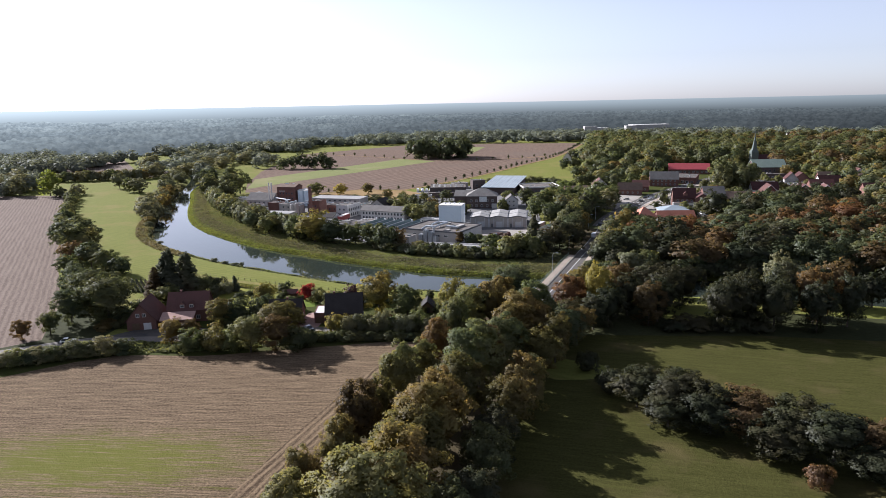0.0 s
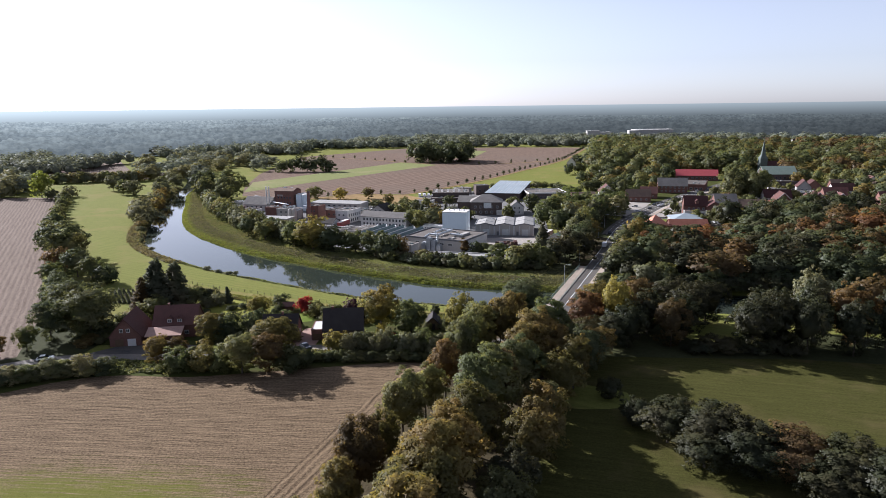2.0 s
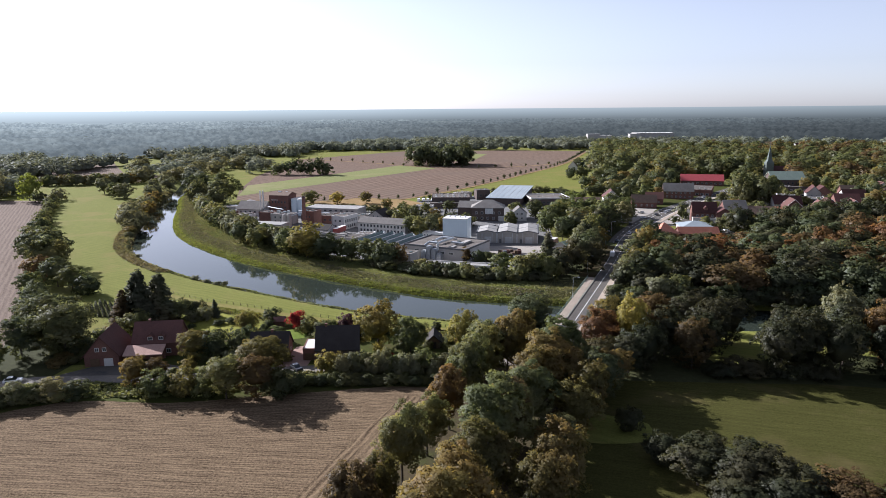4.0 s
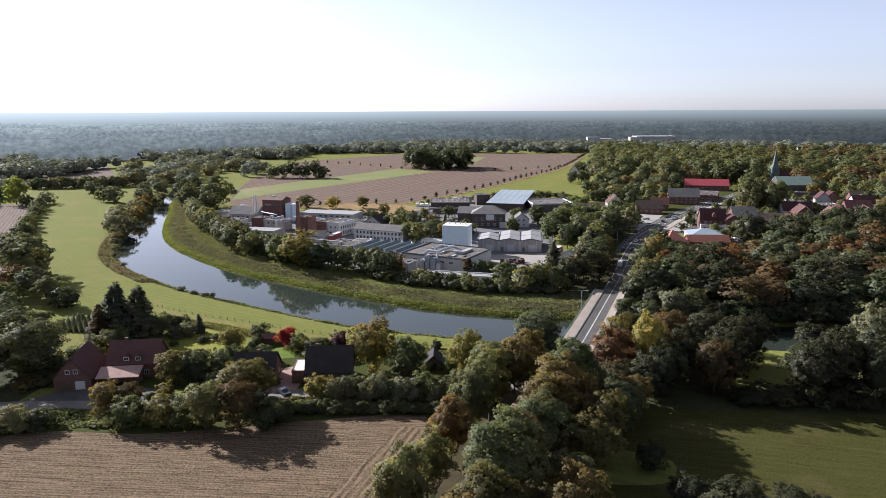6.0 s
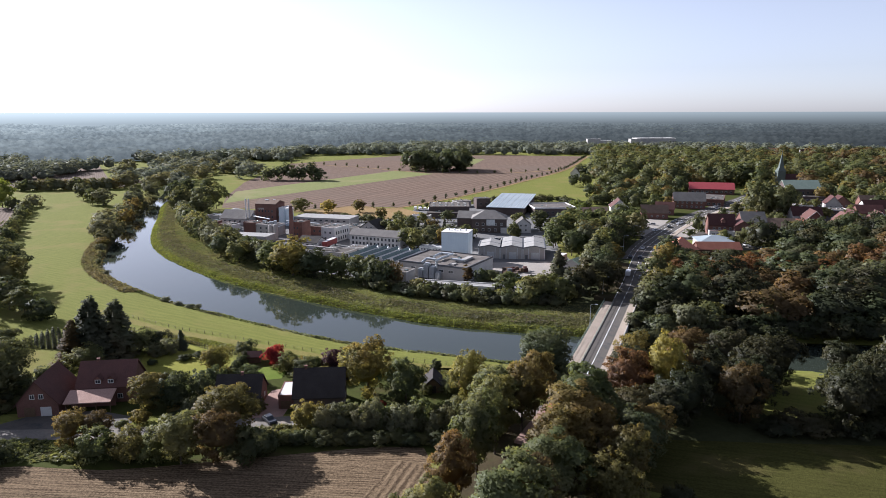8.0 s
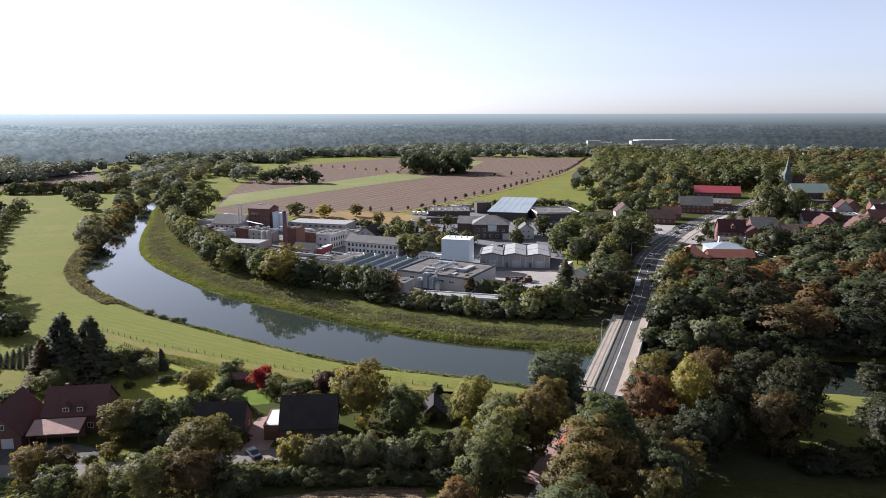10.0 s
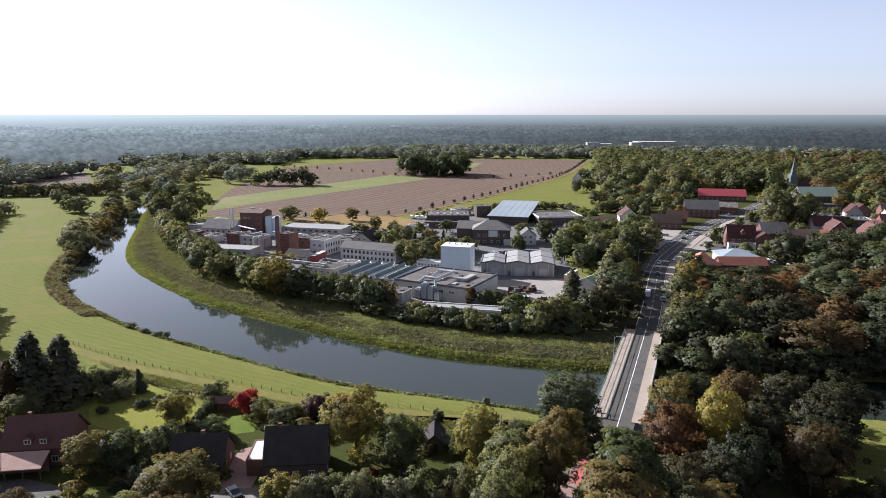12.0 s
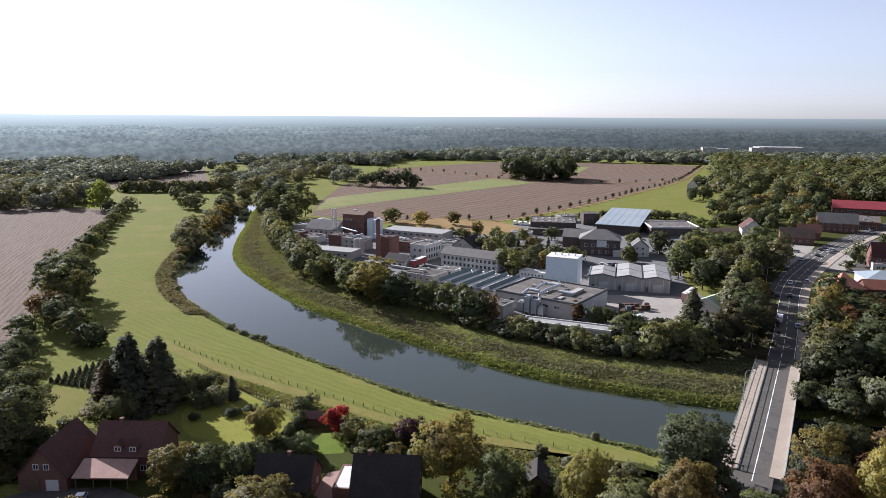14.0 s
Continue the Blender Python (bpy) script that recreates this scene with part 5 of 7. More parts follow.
# ---- wood across the river ----
wood_rng = random.Random(3)
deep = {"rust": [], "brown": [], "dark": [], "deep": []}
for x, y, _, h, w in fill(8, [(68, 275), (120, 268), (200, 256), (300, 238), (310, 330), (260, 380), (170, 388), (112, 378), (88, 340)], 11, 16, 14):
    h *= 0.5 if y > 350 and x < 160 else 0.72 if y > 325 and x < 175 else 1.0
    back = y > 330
    # mostly deep leaves outside the rusty middle, so shade is painted in
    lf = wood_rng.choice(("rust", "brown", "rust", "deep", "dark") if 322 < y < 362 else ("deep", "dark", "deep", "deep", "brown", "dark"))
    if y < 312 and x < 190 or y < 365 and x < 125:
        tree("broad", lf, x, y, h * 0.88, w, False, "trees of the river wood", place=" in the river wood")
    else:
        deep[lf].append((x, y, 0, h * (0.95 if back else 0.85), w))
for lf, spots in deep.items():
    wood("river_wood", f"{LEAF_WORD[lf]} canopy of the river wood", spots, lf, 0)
trees([("bush", "dark", x, 268.5 - (x - 70) * 0.05 + (i % 2) * 3, 6 + (i % 3), 9) for i, x in enumerate(range(72, 190, 7))], " at the north water's edge", near=False)
trees([("willow", "willow", 80, 268, 9.5, 9), ("willow", "green", 87, 273, 9, 8.5), ("willow", "willow", 103, 286, 11, 9.5), ("broad", "deep", 92, 282, 12, 11), ("willow", "green", 106, 272, 11, 11), ("broad", "dark", 73, 283, 13, 11), ("broad", "olive", 82, 300, 15, 11),
       ("broad", "dark", 84, 318, 16, 12), ("broad", "olive", 94, 340, 16, 12), ("broad", "dark", 102, 358, 16, 13), ("broad", "rust", 99, 292, 13, 11)], " on the north bank")

trees([("bush", ("dark", "green", "deep")[i % 3], 116 + 5.2 * i, 378 + (i % 2) * 2, 4.0 + 0.5 * (i % 3), 7) for i in range(9)], " before the shop", near=False)

trees([("broad", ("dark", "deep", "green")[i % 3], 65 + 5.6 * i, 348 + 14 * i, 14 + (i % 3), 10.5) for i in range(7)], " along the village road", near=False)

# ---- hedges round the works ----
hedge_rng = random.Random(8)
for a, b_, n, h, lf in (((36, 602), (92, 598), 12, 6, "dark"), ((92, 598), (108, 556), 9, 6, "dark"), ((96, 572), (104, 552), 4, 6, "lime"), ((-20, 562), (30, 600), 12, 3.5, "dark"), ((116, 585), (150, 590), 8, 8, "dark"),
                        ((-24, 420), (4, 428), 6, 8, "green"), ((-18, 436), (10, 444), 6, 7, "willow"), ((4, 420), (16, 442), 5, 7, "dark"), ((-100, 512), (-50, 506), 10, 4, "dark"), ((-70, 500), (-40, 492), 6, 5, "dark")):
    rows_h = []
    for i in range(n):
        u, hh = (i + 0.5) / n, h * hedge_rng.uniform(0.75, 1.25)
        rows_h.append((a[0] + (b_[0] - a[0]) * u + hedge_rng.uniform(-1, 1), a[1] + (b_[1] - a[1]) * u + hedge_rng.uniform(-1, 1), -0.1 * hh, hh, hh * hedge_rng.uniform(0.9, 1.4)))
    wood("works_hedge", f"{LEAF_WORD[lf]} hedge bushes beside the works", rows_h, lf, 1, "hedge")

# ---- far woods and village trees, clear of the house plots ----
VILLAGE = ((118, 541), (142, 514), (182, 565), (154, 532), (234, 658), (204, 592), (157, 450), (170, 446), (118, 408), (135, 400), (136, 417), (188, 475), (202, 463), (238, 503), (233, 486), (241, 467),
           (255, 482), (267, 475), (254, 452), (216, 473), (283, 510), (303, 535), (275, 540), (266, 525), (251, 549), (305, 484), (323, 496), (327, 514), (343, 504), (350, 532), (335, 549), (315, 564), (295, 564), (290, 612), (288, 596))


def glade(x, y):
    return noise.noise((x * 0.011, y * 0.011, 8.1)) > 0.08


mid = []
mid += fill(21, [(-420, 900), (-330, 730), (-300, 690), (-220, 700), (-215, 760), (-240, 1020), (-440, 1040)], 19, 14, 17, 0.5, glade)
mid += fill(22, [(-760, 560), (-440, 545), (-395, 540), (-352, 572), (-372, 615), (-440, 690), (-470, 730), (-560, 750), (-760, 900)], 14, 14, 15, 0.5)
mid += [(-190 + 9 * i, 778 + 4 * (i % 3), 0, 13 + 3 * (i % 3), 15) for i in range(7)]
mid += fill(23, [(150, 790), (160, 720), (215, 700), (330, 700), (420, 690), (420, 1180), (250, 1180), (200, 960)], 16, 20, 18, 0.4, lambda x, y: y > 1085 and x > 325)
mid += fill(24, [(-52, 900), (-30, 885), (24, 880), (28, 930), (-40, 940)], 13, 24, 18)
# left woods mix willow and far leaves, their paleness painted for haze
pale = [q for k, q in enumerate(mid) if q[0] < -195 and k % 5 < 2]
wood("wood_edge", "mixed woods and hedgerow trees around the far fields, paled for haze", [q for k, q in enumerate(mid) if q not in pale and q[0] < -195], "far", 1)
wood("wood_edge", "dark grove and field trees on the far fields", [q for q in mid if -195 <= q[0] < 100], "dark", 1)
wood("wood_edge", "olive-green wood bordering the far field", [q for k, q in enumerate(mid) if q[0] >= 100 and k % 9 == 2], "olive", 1)
wood("wood_edge", "green wood bordering the far field", [q for k, q in enumerate(mid) if q[0] >= 100 and k % 9 in (0, 3, 6)], "green", 1)
wood("wood_edge", "dark green wood bordering the far field", [q for k, q in enumerate(mid) if q[0] >= 100 and k % 9 in (1, 4, 5, 7, 8)], "dark", 1)
wood("wood_edge", "grey-green woods and hedgerow trees by the upper river, paled for haze", pale, "willow", 1)
vill = fill(25, [(275, 400), (340, 395), (440, 430), (470, 640), (330, 690), (320, 560), (290, 450)], 17, 12, 13)
vill += fill(26, [(122, 575), (160, 572), (205, 650), (240, 690), (160, 720), (120, 640)], 14, 13, 12)
clump = fill(29, [(203, 524), (209, 508), (230, 507), (250, 536), (249, 558), (228, 552)], 11, 22, 14)
wood("village_trees", "dense dark tree clump before the parish hall", clump, "dark", 0)
screen = fill(33, [(158, 392), (205, 394), (262, 424), (258, 440), (192, 430), (160, 412)], 11, 15, 12)
wood("village_trees", "dark trees between the river wood and the village", screen[::2], "dark", 0)
wood("village_trees", "deep green trees between the river wood and the village", screen[1::2], "deep", 0)
yards = random.Random(31)
shrubs = []
for _ in range(320):
    x, y = yards.uniform(125, 345), yards.uniform(400, 600)
    near_road = np.min(np.hypot(ROAD[:, 0] - x, ROAD[:, 1] - y)) < 15
    if near_road or x - 0.66 * y + 150 < 0 or any(abs(x - hx_) < 12 and abs(y - hy_) < 12 for hx_, hy_ in VILLAGE):
        continue
    shrubs.append((x, y, 0, yards.uniform(4, 9), yards.uniform(4, 8)))
vill += [(149, 452, 0, 12, 8), (195, 486, 0, 10, 9), (176, 588, 0, 12, 10), (150, 541, 0, 14, 9), (138, 545, 0, 13, 9), (160, 540, 0, 12, 9), (131, 563, 0, 9, 9), (212, 482, 0, 8, 8), (262, 494, 0, 8, 8),
         (300, 596, 0, 12, 12), (310, 605, 0, 13, 12), (265, 590, 0, 12, 10), (222, 452, 0, 8, 8), (205, 447, 0, 9, 8), (240, 446, 0, 9, 9), (270, 452, 0, 8, 8), (262, 612, 0, 17, 14), (250, 600, 0, 17, 14)]
wood("village_trees", "green trees between the village houses", vill[::4], "green", 1)
wood("village_trees", "dark trees between the village houses", vill[1::2], "dark", 1)
wood("village_trees", "autumn-tinted trees between the village houses", vill[2::4], "olive", 1)
wood("village_shrubs", "dark garden trees and shrubs among the village houses", shrubs[::2], "dark", 1)
wood("village_shrubs", "green garden trees and shrubs among the village houses", shrubs[1::2], "green", 1)
autumn = fill(27, [(300, 640), (480, 640), (700, 900), (700, 1150), (420, 1150), (420, 760), (330, 720)], 21, 17, 18)
for lf, pick in (("brown", autumn[::3]), ("dark", autumn[1::3]), ("olive", autumn[2::6]), ("green", autumn[5::6])):
    wood("autumn_wood", f"{LEAF_WORD[lf]} canopy of the wood behind the church", pick, lf, 1)

far_rng = np.random.default_rng(77)
rowsfar = []
r = 900.0
while r < 1475:
    step = 11.5 + (r - 900) * 0.009
    half = radians(46)
    n = int(2 * half * r / step)
    for k in range(n):
        a = -half + 2 * half * (k + far_rng.uniform(0, 1)) / n
        x, y = r * math.sin(a) + far_rng.uniform(-4, 4), r * math.cos(a) + far_rng.uniform(-0.5, 0.5) * step
        if y < 1225 and -240 < x < 250 or y < 1045 and -440 < x < 0 or y < 1185 and 0 < x < 720:
            continue
        if r > np.interp(math.degrees(a), BELT_IN[:, 0], BELT_IN[:, 1]) - 15:
            continue
        gap = noise.noise((x * 0.0016, y * 0.0016, 3.3))
        glades = noise.noise((x * 0.006, y * 0.006, 9.7)) + (0.12 if x < 0 else -0.1) - (r - 900) * 0.0002
        if gap > 0.28 or glades > (0.16 if x < 0 else 0.3):
            continue
        rowsfar.append((x, y, -1.0, far_rng.uniform(11, 20) + (r - 900) * 0.0012, step * far_rng.uniform(1.15, 1.7)))
    r += step * 1.25
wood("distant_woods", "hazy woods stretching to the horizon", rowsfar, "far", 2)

# ---- herbs and grass by the water ----
NB = NORTH_BANK[(NORTH_BANK[:, 0] < 70) & (NORTH_BANK[:, 1] < 640)]
SB = SOUTH_BANK[(SOUTH_BANK[:, 0] < 45) & (SOUTH_BANK[:, 1] < 640)]
tufts("bank_herbs", "tall brown and green herbs on the factory riverbank", 1, along(NB, 62000, 0.2, 30, 1), 0.36, "herb", "herbs")
tufts("bank_herbs", "tall browning herb clumps on the factory riverbank", 11, along(NB, 6500, 5.0, 13.0, 11), 0.55, "reed", "herbs")
tufts("bank_herbs", "lush low green fringe at the water's edge", 2, along(NB, 9000, -0.3, 3.0, 2), 0.42, "lime", "herbs")
tufts("bank_grass", "rough grass fringe along the meadow bank", 3, along(SB, 5200, 0.0, 3.2, 3, -1), 0.6, "herb", "grass")
tufts("bank_reeds", "wide greyish reed fringe at the river bend", 4, along(SB[SB[:, 1] > 325], 9000, -0.5, 8.0, 4, -1), 0.7, "reed", "reeds")
for x, y in along(SB, 26, 0.5, 3.0, 9, -1)[:, :2]:
    tree("bush", "willow", x, y, rng.uniform(1.2, 2.6), rng.uniform(2, 4), False, "shore bushes", z=-1.2, place=" at the water's edge")

dyke_spots = [(x, y, 0.0) for x, y, _ in along(DYKE[DYKE[:, 0] > -92], 6000, 3.2, 8.0, 8, -1)]
tufts("dyke_herbs", "rough herbs along the garden side of the dyke", 9, dyke_spots, 0.36, "grass", "herbs")

# ---- buildings ----
PANES, FRAMES = {}, {}


def window(parent, x, y, z, w, h, turn, white=True):
    """A framed window on a wall; turn: degrees that the wall's outward side is turned from -y."""
    key = (round(w, 2), round(h, 2), white)
    if key not in FRAMES:
        k = Build()
        t = min(0.12, w * 0.12)
        k.box(-w / 2, w / 2, -0.07, 0.03, 0, t).box(-w / 2, w / 2, -0.07, 0.03, h - t, h)
        k.box(-w / 2, -w / 2 + t, -0.07, 0.03, t, h - t).box(w / 2 - t, w / 2, -0.07, 0.03, t, h - t)
        if w > 0.9:
            k.box(-0.04, 0.04, -0.06, 0.03, t, h - t)
        FRAMES[key] = k.mesh("window", WHITE if white else STEEL)
        PANES[key] = Build().box(-w / 2 + t, w / 2 - t, -0.035, 0.02, t, h - t).mesh("pane", GLASS)
    m = pose(x, y, z, 0, 0, turn)
    f = part("window", FRAMES[key], None, parent, m=m)
    part("pane", PANES[key], None, f)


def gate(parent, x, y, w, h, turn, material, name="door"):
    part(name, Build().box(-w / 2, w / 2, -0.08, 0.04, 0.02, h), material, parent, m=pose(x, y, 0, 0, 0, turn))


def facade(parent, w, d, side, cols, rows, ww, wh, z0, dz, margin=1.2, white=True):
    """Windows in even columns and rows on one side: f front, b back, l left, r right."""
    span = (w if side in "fb" else d) - 2 * margin
    for r in range(rows):
        for c in range(cols):
            s = -span / 2 + (span * (c + 0.5) / cols)
            x, y, turn = {"f": (s, -d / 2, 0), "b": (-s, d / 2, 180), "r": (w / 2, s, 90), "l": (-w / 2, -s, -90)}[side]
            window(parent, x, y, z0 + r * dz, ww, wh, turn, white)


def gable_walls(w, d, eave, ridge, axis):
    """Closed walls with gables; axis x: the ridge runs along the width."""
    b = Build()
    if axis == "x":
        prof = [(-d / 2, 0), (d / 2, 0), (d / 2, eave), (0, ridge - 0.05), (-d / 2, eave)]
        vs = [(-w / 2, p, z) for p, z in prof] + [(w / 2, p, z) for p, z in prof]
    else:
        prof = [(-w / 2, 0), (w / 2, 0), (w / 2, eave), (0, ridge - 0.05), (-w / 2, eave)]
        vs = [(p, -d / 2, z) for p, z in prof] + [(p, d / 2, z) for p, z in prof]
    fs = [tuple(range(4, -1, -1)), tuple(range(5, 10))] + [(i, (i + 1) % 5, 5 + (i + 1) % 5, 5 + i) for i in range(5)]
    return b.add(vs, fs)


def gable_roof(w, d, eave, ridge, axis, over=0.5, t=0.25, ov_end=0.4):
    """Two roof slabs with eaves."""
    b = Build()
    L, half = ((w, d) if axis == "x" else (d, w))
    half /= 2
    slope = (ridge - eave) / half
    e = half + over
    ez = eave - over * slope
    for s in (-1, 1):
        pr = [(0, ridge), (s * e, ez), (s * e, ez + t), (0, ridge + t)]
        x0, x1 = -L / 2 - ov_end, L / 2 + ov_end
        vs = [(x0, p, z) for p, z in pr] + [(x1, p, z) for p, z in pr]
        if axis == "y":
            vs = [(q[1], q[0], q[2]) for q in vs]
        b.add(vs, [(0, 1, 2, 3), (7, 6, 5, 4), (0, 4, 5, 1), (1, 5, 6, 2), (2, 6, 7, 3), (3, 7, 4, 0)])
    return b


def hip_roof(w, d, eave, ridge, over=0.6, t=0.2):
    b = Build()
    W, D = w / 2 + over, d / 2 + over
    r = max(W - D, 0.3)
    for z in (0, t):
        b.v += [(-W, -D, eave + z), (W, -D, eave + z), (W, D, eave + z), (-W, D, eave + z), (-r, 0, ridge + z), (r, 0, ridge + z)]
    b.f += [(6, 7, 11, 10), (7, 8, 11), (8, 9, 10, 11), (9, 6, 10), (0, 4, 5, 1), (1, 5, 2), (2, 5, 4, 3), (3, 4, 0),
            (0, 1, 7, 6), (1, 2, 8, 7), (2, 3, 9, 8), (3, 0, 6, 9)]
    return b


def footing(L, R, depth):
    """Centre, turn and width of a building from its two front corners and its depth."""
    a, c = Vector(L), Vector(R)
    v = c - a
    n = Vector((-v.y, v.x)).normalized()
    m = (a + c) / 2 + n * depth / 2
    return m.x, m.y, math.degrees(math.atan2(v.y, v.x)), v.length


def house(label, L, R, depth, eave, ridge, axis, wall, roof, wins=(), name="house", category="house", chimney=None, group="", roof_label="", trim=None, doors=()):
    x, y, rz, w = footing(L, R, depth)
    ob = thing(name, label, category, x, y, 0, rz, group)
    part("wall", gable_walls(w, depth, eave, ridge, axis), wall, ob)
    rf = part("roof", gable_roof(w, depth, eave, ridge, axis), roof, ob, roof_label)
    if trim:
        L2 = (depth if axis == "y" else w) / 2 + 0.42
        half = (w if axis == "y" else depth) / 2
        sl = (ridge - eave) / half
        for end in (-1, 1):
            for s in (-1, 1):
                a0, a1 = (0, ridge + 0.1), (s * (half + 0.5), eave - 0.5 * sl + 0.1)
                q = [(a0[0], a0[1] - 0.25), (a1[0], a1[1] - 0.25), (a1[0], a1[1] + 0.22), (a0[0], a0[1] + 0.22)]
                vs = [(end * L2, p, z) for p, z in q] + [(end * (L2 + 0.08), p, z) for p, z in q]
                if axis == "y":
                    vs = [(v[1], v[0], v[2]) for v in vs]
                part("verge_board", Build().add(vs, [(0, 1, 2, 3), (7, 6, 5, 4), (0, 4, 5, 1), (1, 5, 6, 2), (2, 6, 7, 3), (3, 7, 4, 0)]), trim, rf)
    if chimney:
        part("chimney", Build().box(-0.3, 0.3, -0.3, 0.3, ridge - 1.2, ridge + 0.7).box(-0.37, 0.37, -0.37, 0.37, ridge + 0.7, ridge + 0.82), BRICK, rf, m=pose(chimney * w, 0, 0))
    for args in wins:
        facade(ob, w, depth, *args)
    for dx, dw, dh, mt in doors:
        gate(ob, dx, -depth / 2, dw, dh, 0, mt)
    return ob


roof_rng = random.Random(17)


def flat_block(label, L, R, depth, h, wall, roof, wins=(), name="factory_building", category="building", parapet=0.4, doors=(), group="", rim=None):
    x, y, rz, w = footing(L, R, depth)
    ob = thing(name, label, category, x, y, 0, rz, group)
    part("wall", Build().box(-w / 2, w / 2, -depth / 2, depth / 2, 0, h), wall, ob)
    rf = part("roof", Build().box(-w / 2 + 0.3, w / 2 - 0.3, -depth / 2 + 0.3, depth / 2 - 0.3, h - 0.1, h + 0.06), roof, ob)
    if parapet:
        W, D = w / 2 + 0.06, depth / 2 + 0.06
        k = Build().box(-W, W, -D, -D + 0.36, h - 0.3, h + parapet).box(-W, W, D - 0.36, D, h - 0.3, h + parapet)
        k.box(-W, -W + 0.36, -D + 0.36, D - 0.36, h - 0.3, h + parapet).box(W - 0.36, W, -D + 0.36, D - 0.36, h - 0.3, h + parapet)
        part("parapet", k, rim or wall, rf)
    if roof is FELT and w > 6:
        for _ in range(min(7, 2 + int(w * depth / 60))):
            px_, py_ = roof_rng.uniform(-w / 2 + 1.5, w / 2 - 1.5), roof_rng.uniform(-depth / 2 + 1.5, depth / 2 - 1.5)
            k = roof_rng.randrange(3)
            if k == 0:
                part("roof_vent", Build().lathe([(0.22, h), (0.22, h + 0.7), (0.34, h + 0.75), (0.08, h + 0.95)], 8), SHEET, rf, m=pose(px_, py_, 0))
            elif k == 1:
                part("roof_unit", Build().box(-0.7, 0.7, -0.5, 0.5, h + 0.04, h + 0.85).box(-0.5, 0.5, -0.35, 0.35, h + 0.85, h + 0.95), PALE, rf, m=pose(px_, py_, 0))
            else:
                part("skylight", Build().box(-0.6, 0.6, -0.9, 0.9, h + 0.04, h + 0.3).box(-0.5, 0.5, -0.8, 0.8, h + 0.3, h + 0.38), TEAL, rf, m=pose(px_, py_, 0))
        part("downpipe", Build().tube((-w / 2 + 0.6, -depth / 2 - 0.1, 0.1), (-w / 2 + 0.6, -depth / 2 - 0.1, h - 0.3), 0.07, 0.07, 6), STEEL, ob)
    for args in wins:
        facade(ob, w, depth, *args)
    for dx, dw, dh, mt in doors:
        gate(ob, dx, -depth / 2, dw, dh, 0, mt)
    return ob


def roof_boxes(ob, z, rows, material, name="roof_unit"):
    for x, y, a, b, h in rows:
        part(name, Build().box(-a / 2, a / 2, -b / 2, b / 2, 0, h), material, ob, m=pose(x, y, z))


# -- brick farmhouse and its wing --
h = house("dark red brick farmhouse with a maroon tiled roof", (-88.4, 213.6), (-75.6, 215.4), 9.6, 4.4, 9.1, "x", BRICK, TILE_MAROON, [("f", 3, 1, 1.3, 1.3, 1.0, 3, 1.4)], chimney=-0.2)
for dx in (-1.6, 1.4):
    dm = part("dormer", gable_walls(1.7, 2.6, 1.2, 2.0, "y"), BRICK, h, m=pose(dx, -3.2, 4.8))
    part("dormer_roof", gable_roof(1.7, 2.6, 1.2, 2.0, "y", 0.25, 0.12, 0.2), TILE_MAROON, dm)
    window(h, dx, -4.53, 4.95, 1.3, 1.0, 0)
h = house("dark red brick gabled wing beside the farmhouse", (-98.6, 206.0), (-89.6, 207.4), 13, 3.2, 8.6, "y", BRICK, TILE_MAROON, [("f", 2, 1, 1.1, 1.2, 4.3, 3, 2.6)],
          doors=[(-1.8, 2.4, 2.3, WOOD), (1.8, 2.4, 2.3, WHITE)], trim=None)
c = thing("carport", "low carport with a pale pink tiled roof joining house and wing", "carport", -83.6, 210.6, 0, 8)
part("roof", Build().add([(-5.5, -2.2, 2.5), (5.2, -2.2, 2.5), (5.2, 2.6, 3.9), (-5.5, 2.6, 3.9), (-5.5, -2.2, 2.7), (5.2, -2.2, 2.7), (5.2, 2.6, 4.1), (-5.5, 2.6, 4.1)],
                             [(3, 2, 1, 0), (4, 5, 6, 7), (0, 1, 5, 4), (1, 2, 6, 5), (2, 3, 7, 6), (3, 0, 4, 7)]), TILE_PINK, c)
part("back_wall", Build().box(-5.2, 5.0, 1.6, 1.9, 0, 3.4), BRICK, c)
for k in (-5.0, -1.6, 1.7, 4.9):
    part("post", Build().box(k - 0.1, k + 0.1, -1.9, -1.7, 0, 2.6), WOOD, c)
# -- bungalow and dark-roofed house --
h = house("low house with a dark brown tiled roof", (-53.4, 209.5), (-43.0, 210.0), 9.0, 3.0, 7.4, "x", BRICK, TILE_DARK, [("r", 2, 1, 1.0, 1.1, 1.2, 3), ("f", 3, 1, 1.2, 1.2, 1.0, 3)], chimney=0.05)
part("conservatory", Build().box(-1.6, 1.6, -0.9, 0.4, 0, 2.5), TILE_BROWN, h, "small tiled porch roof", m=pose(0.8, -4.6, 0))
h = house("house with a steep black tiled roof and ivy-dark walls", (-34.3, 208.4), (-22.6, 209.4), 10.0, 4.2, 9.3, "x", DARKBRICK, TILE_DARK, [("f", 3, 1, 1.2, 1.3, 1.1, 3), ("r", 2, 2, 1.1, 1.2, 1.1, 2.8)], chimney=-0.28)
part("skylight", Build().box(-0.5, 0.5, -0.06, 0.06, 0, 1.1), SHEET, h, "roof window", m=pose(-1.5, -3.0, 6.0, -44, 0, 0))
flat_block("flat garage with a white roof covering", (-38.6, 211.0), (-35.1, 211.2), 8.5, 3.4, BRICK, WHITE, [], "garage", "garage", 0.12, [(0, 2.4, 2.1, WOOD)])
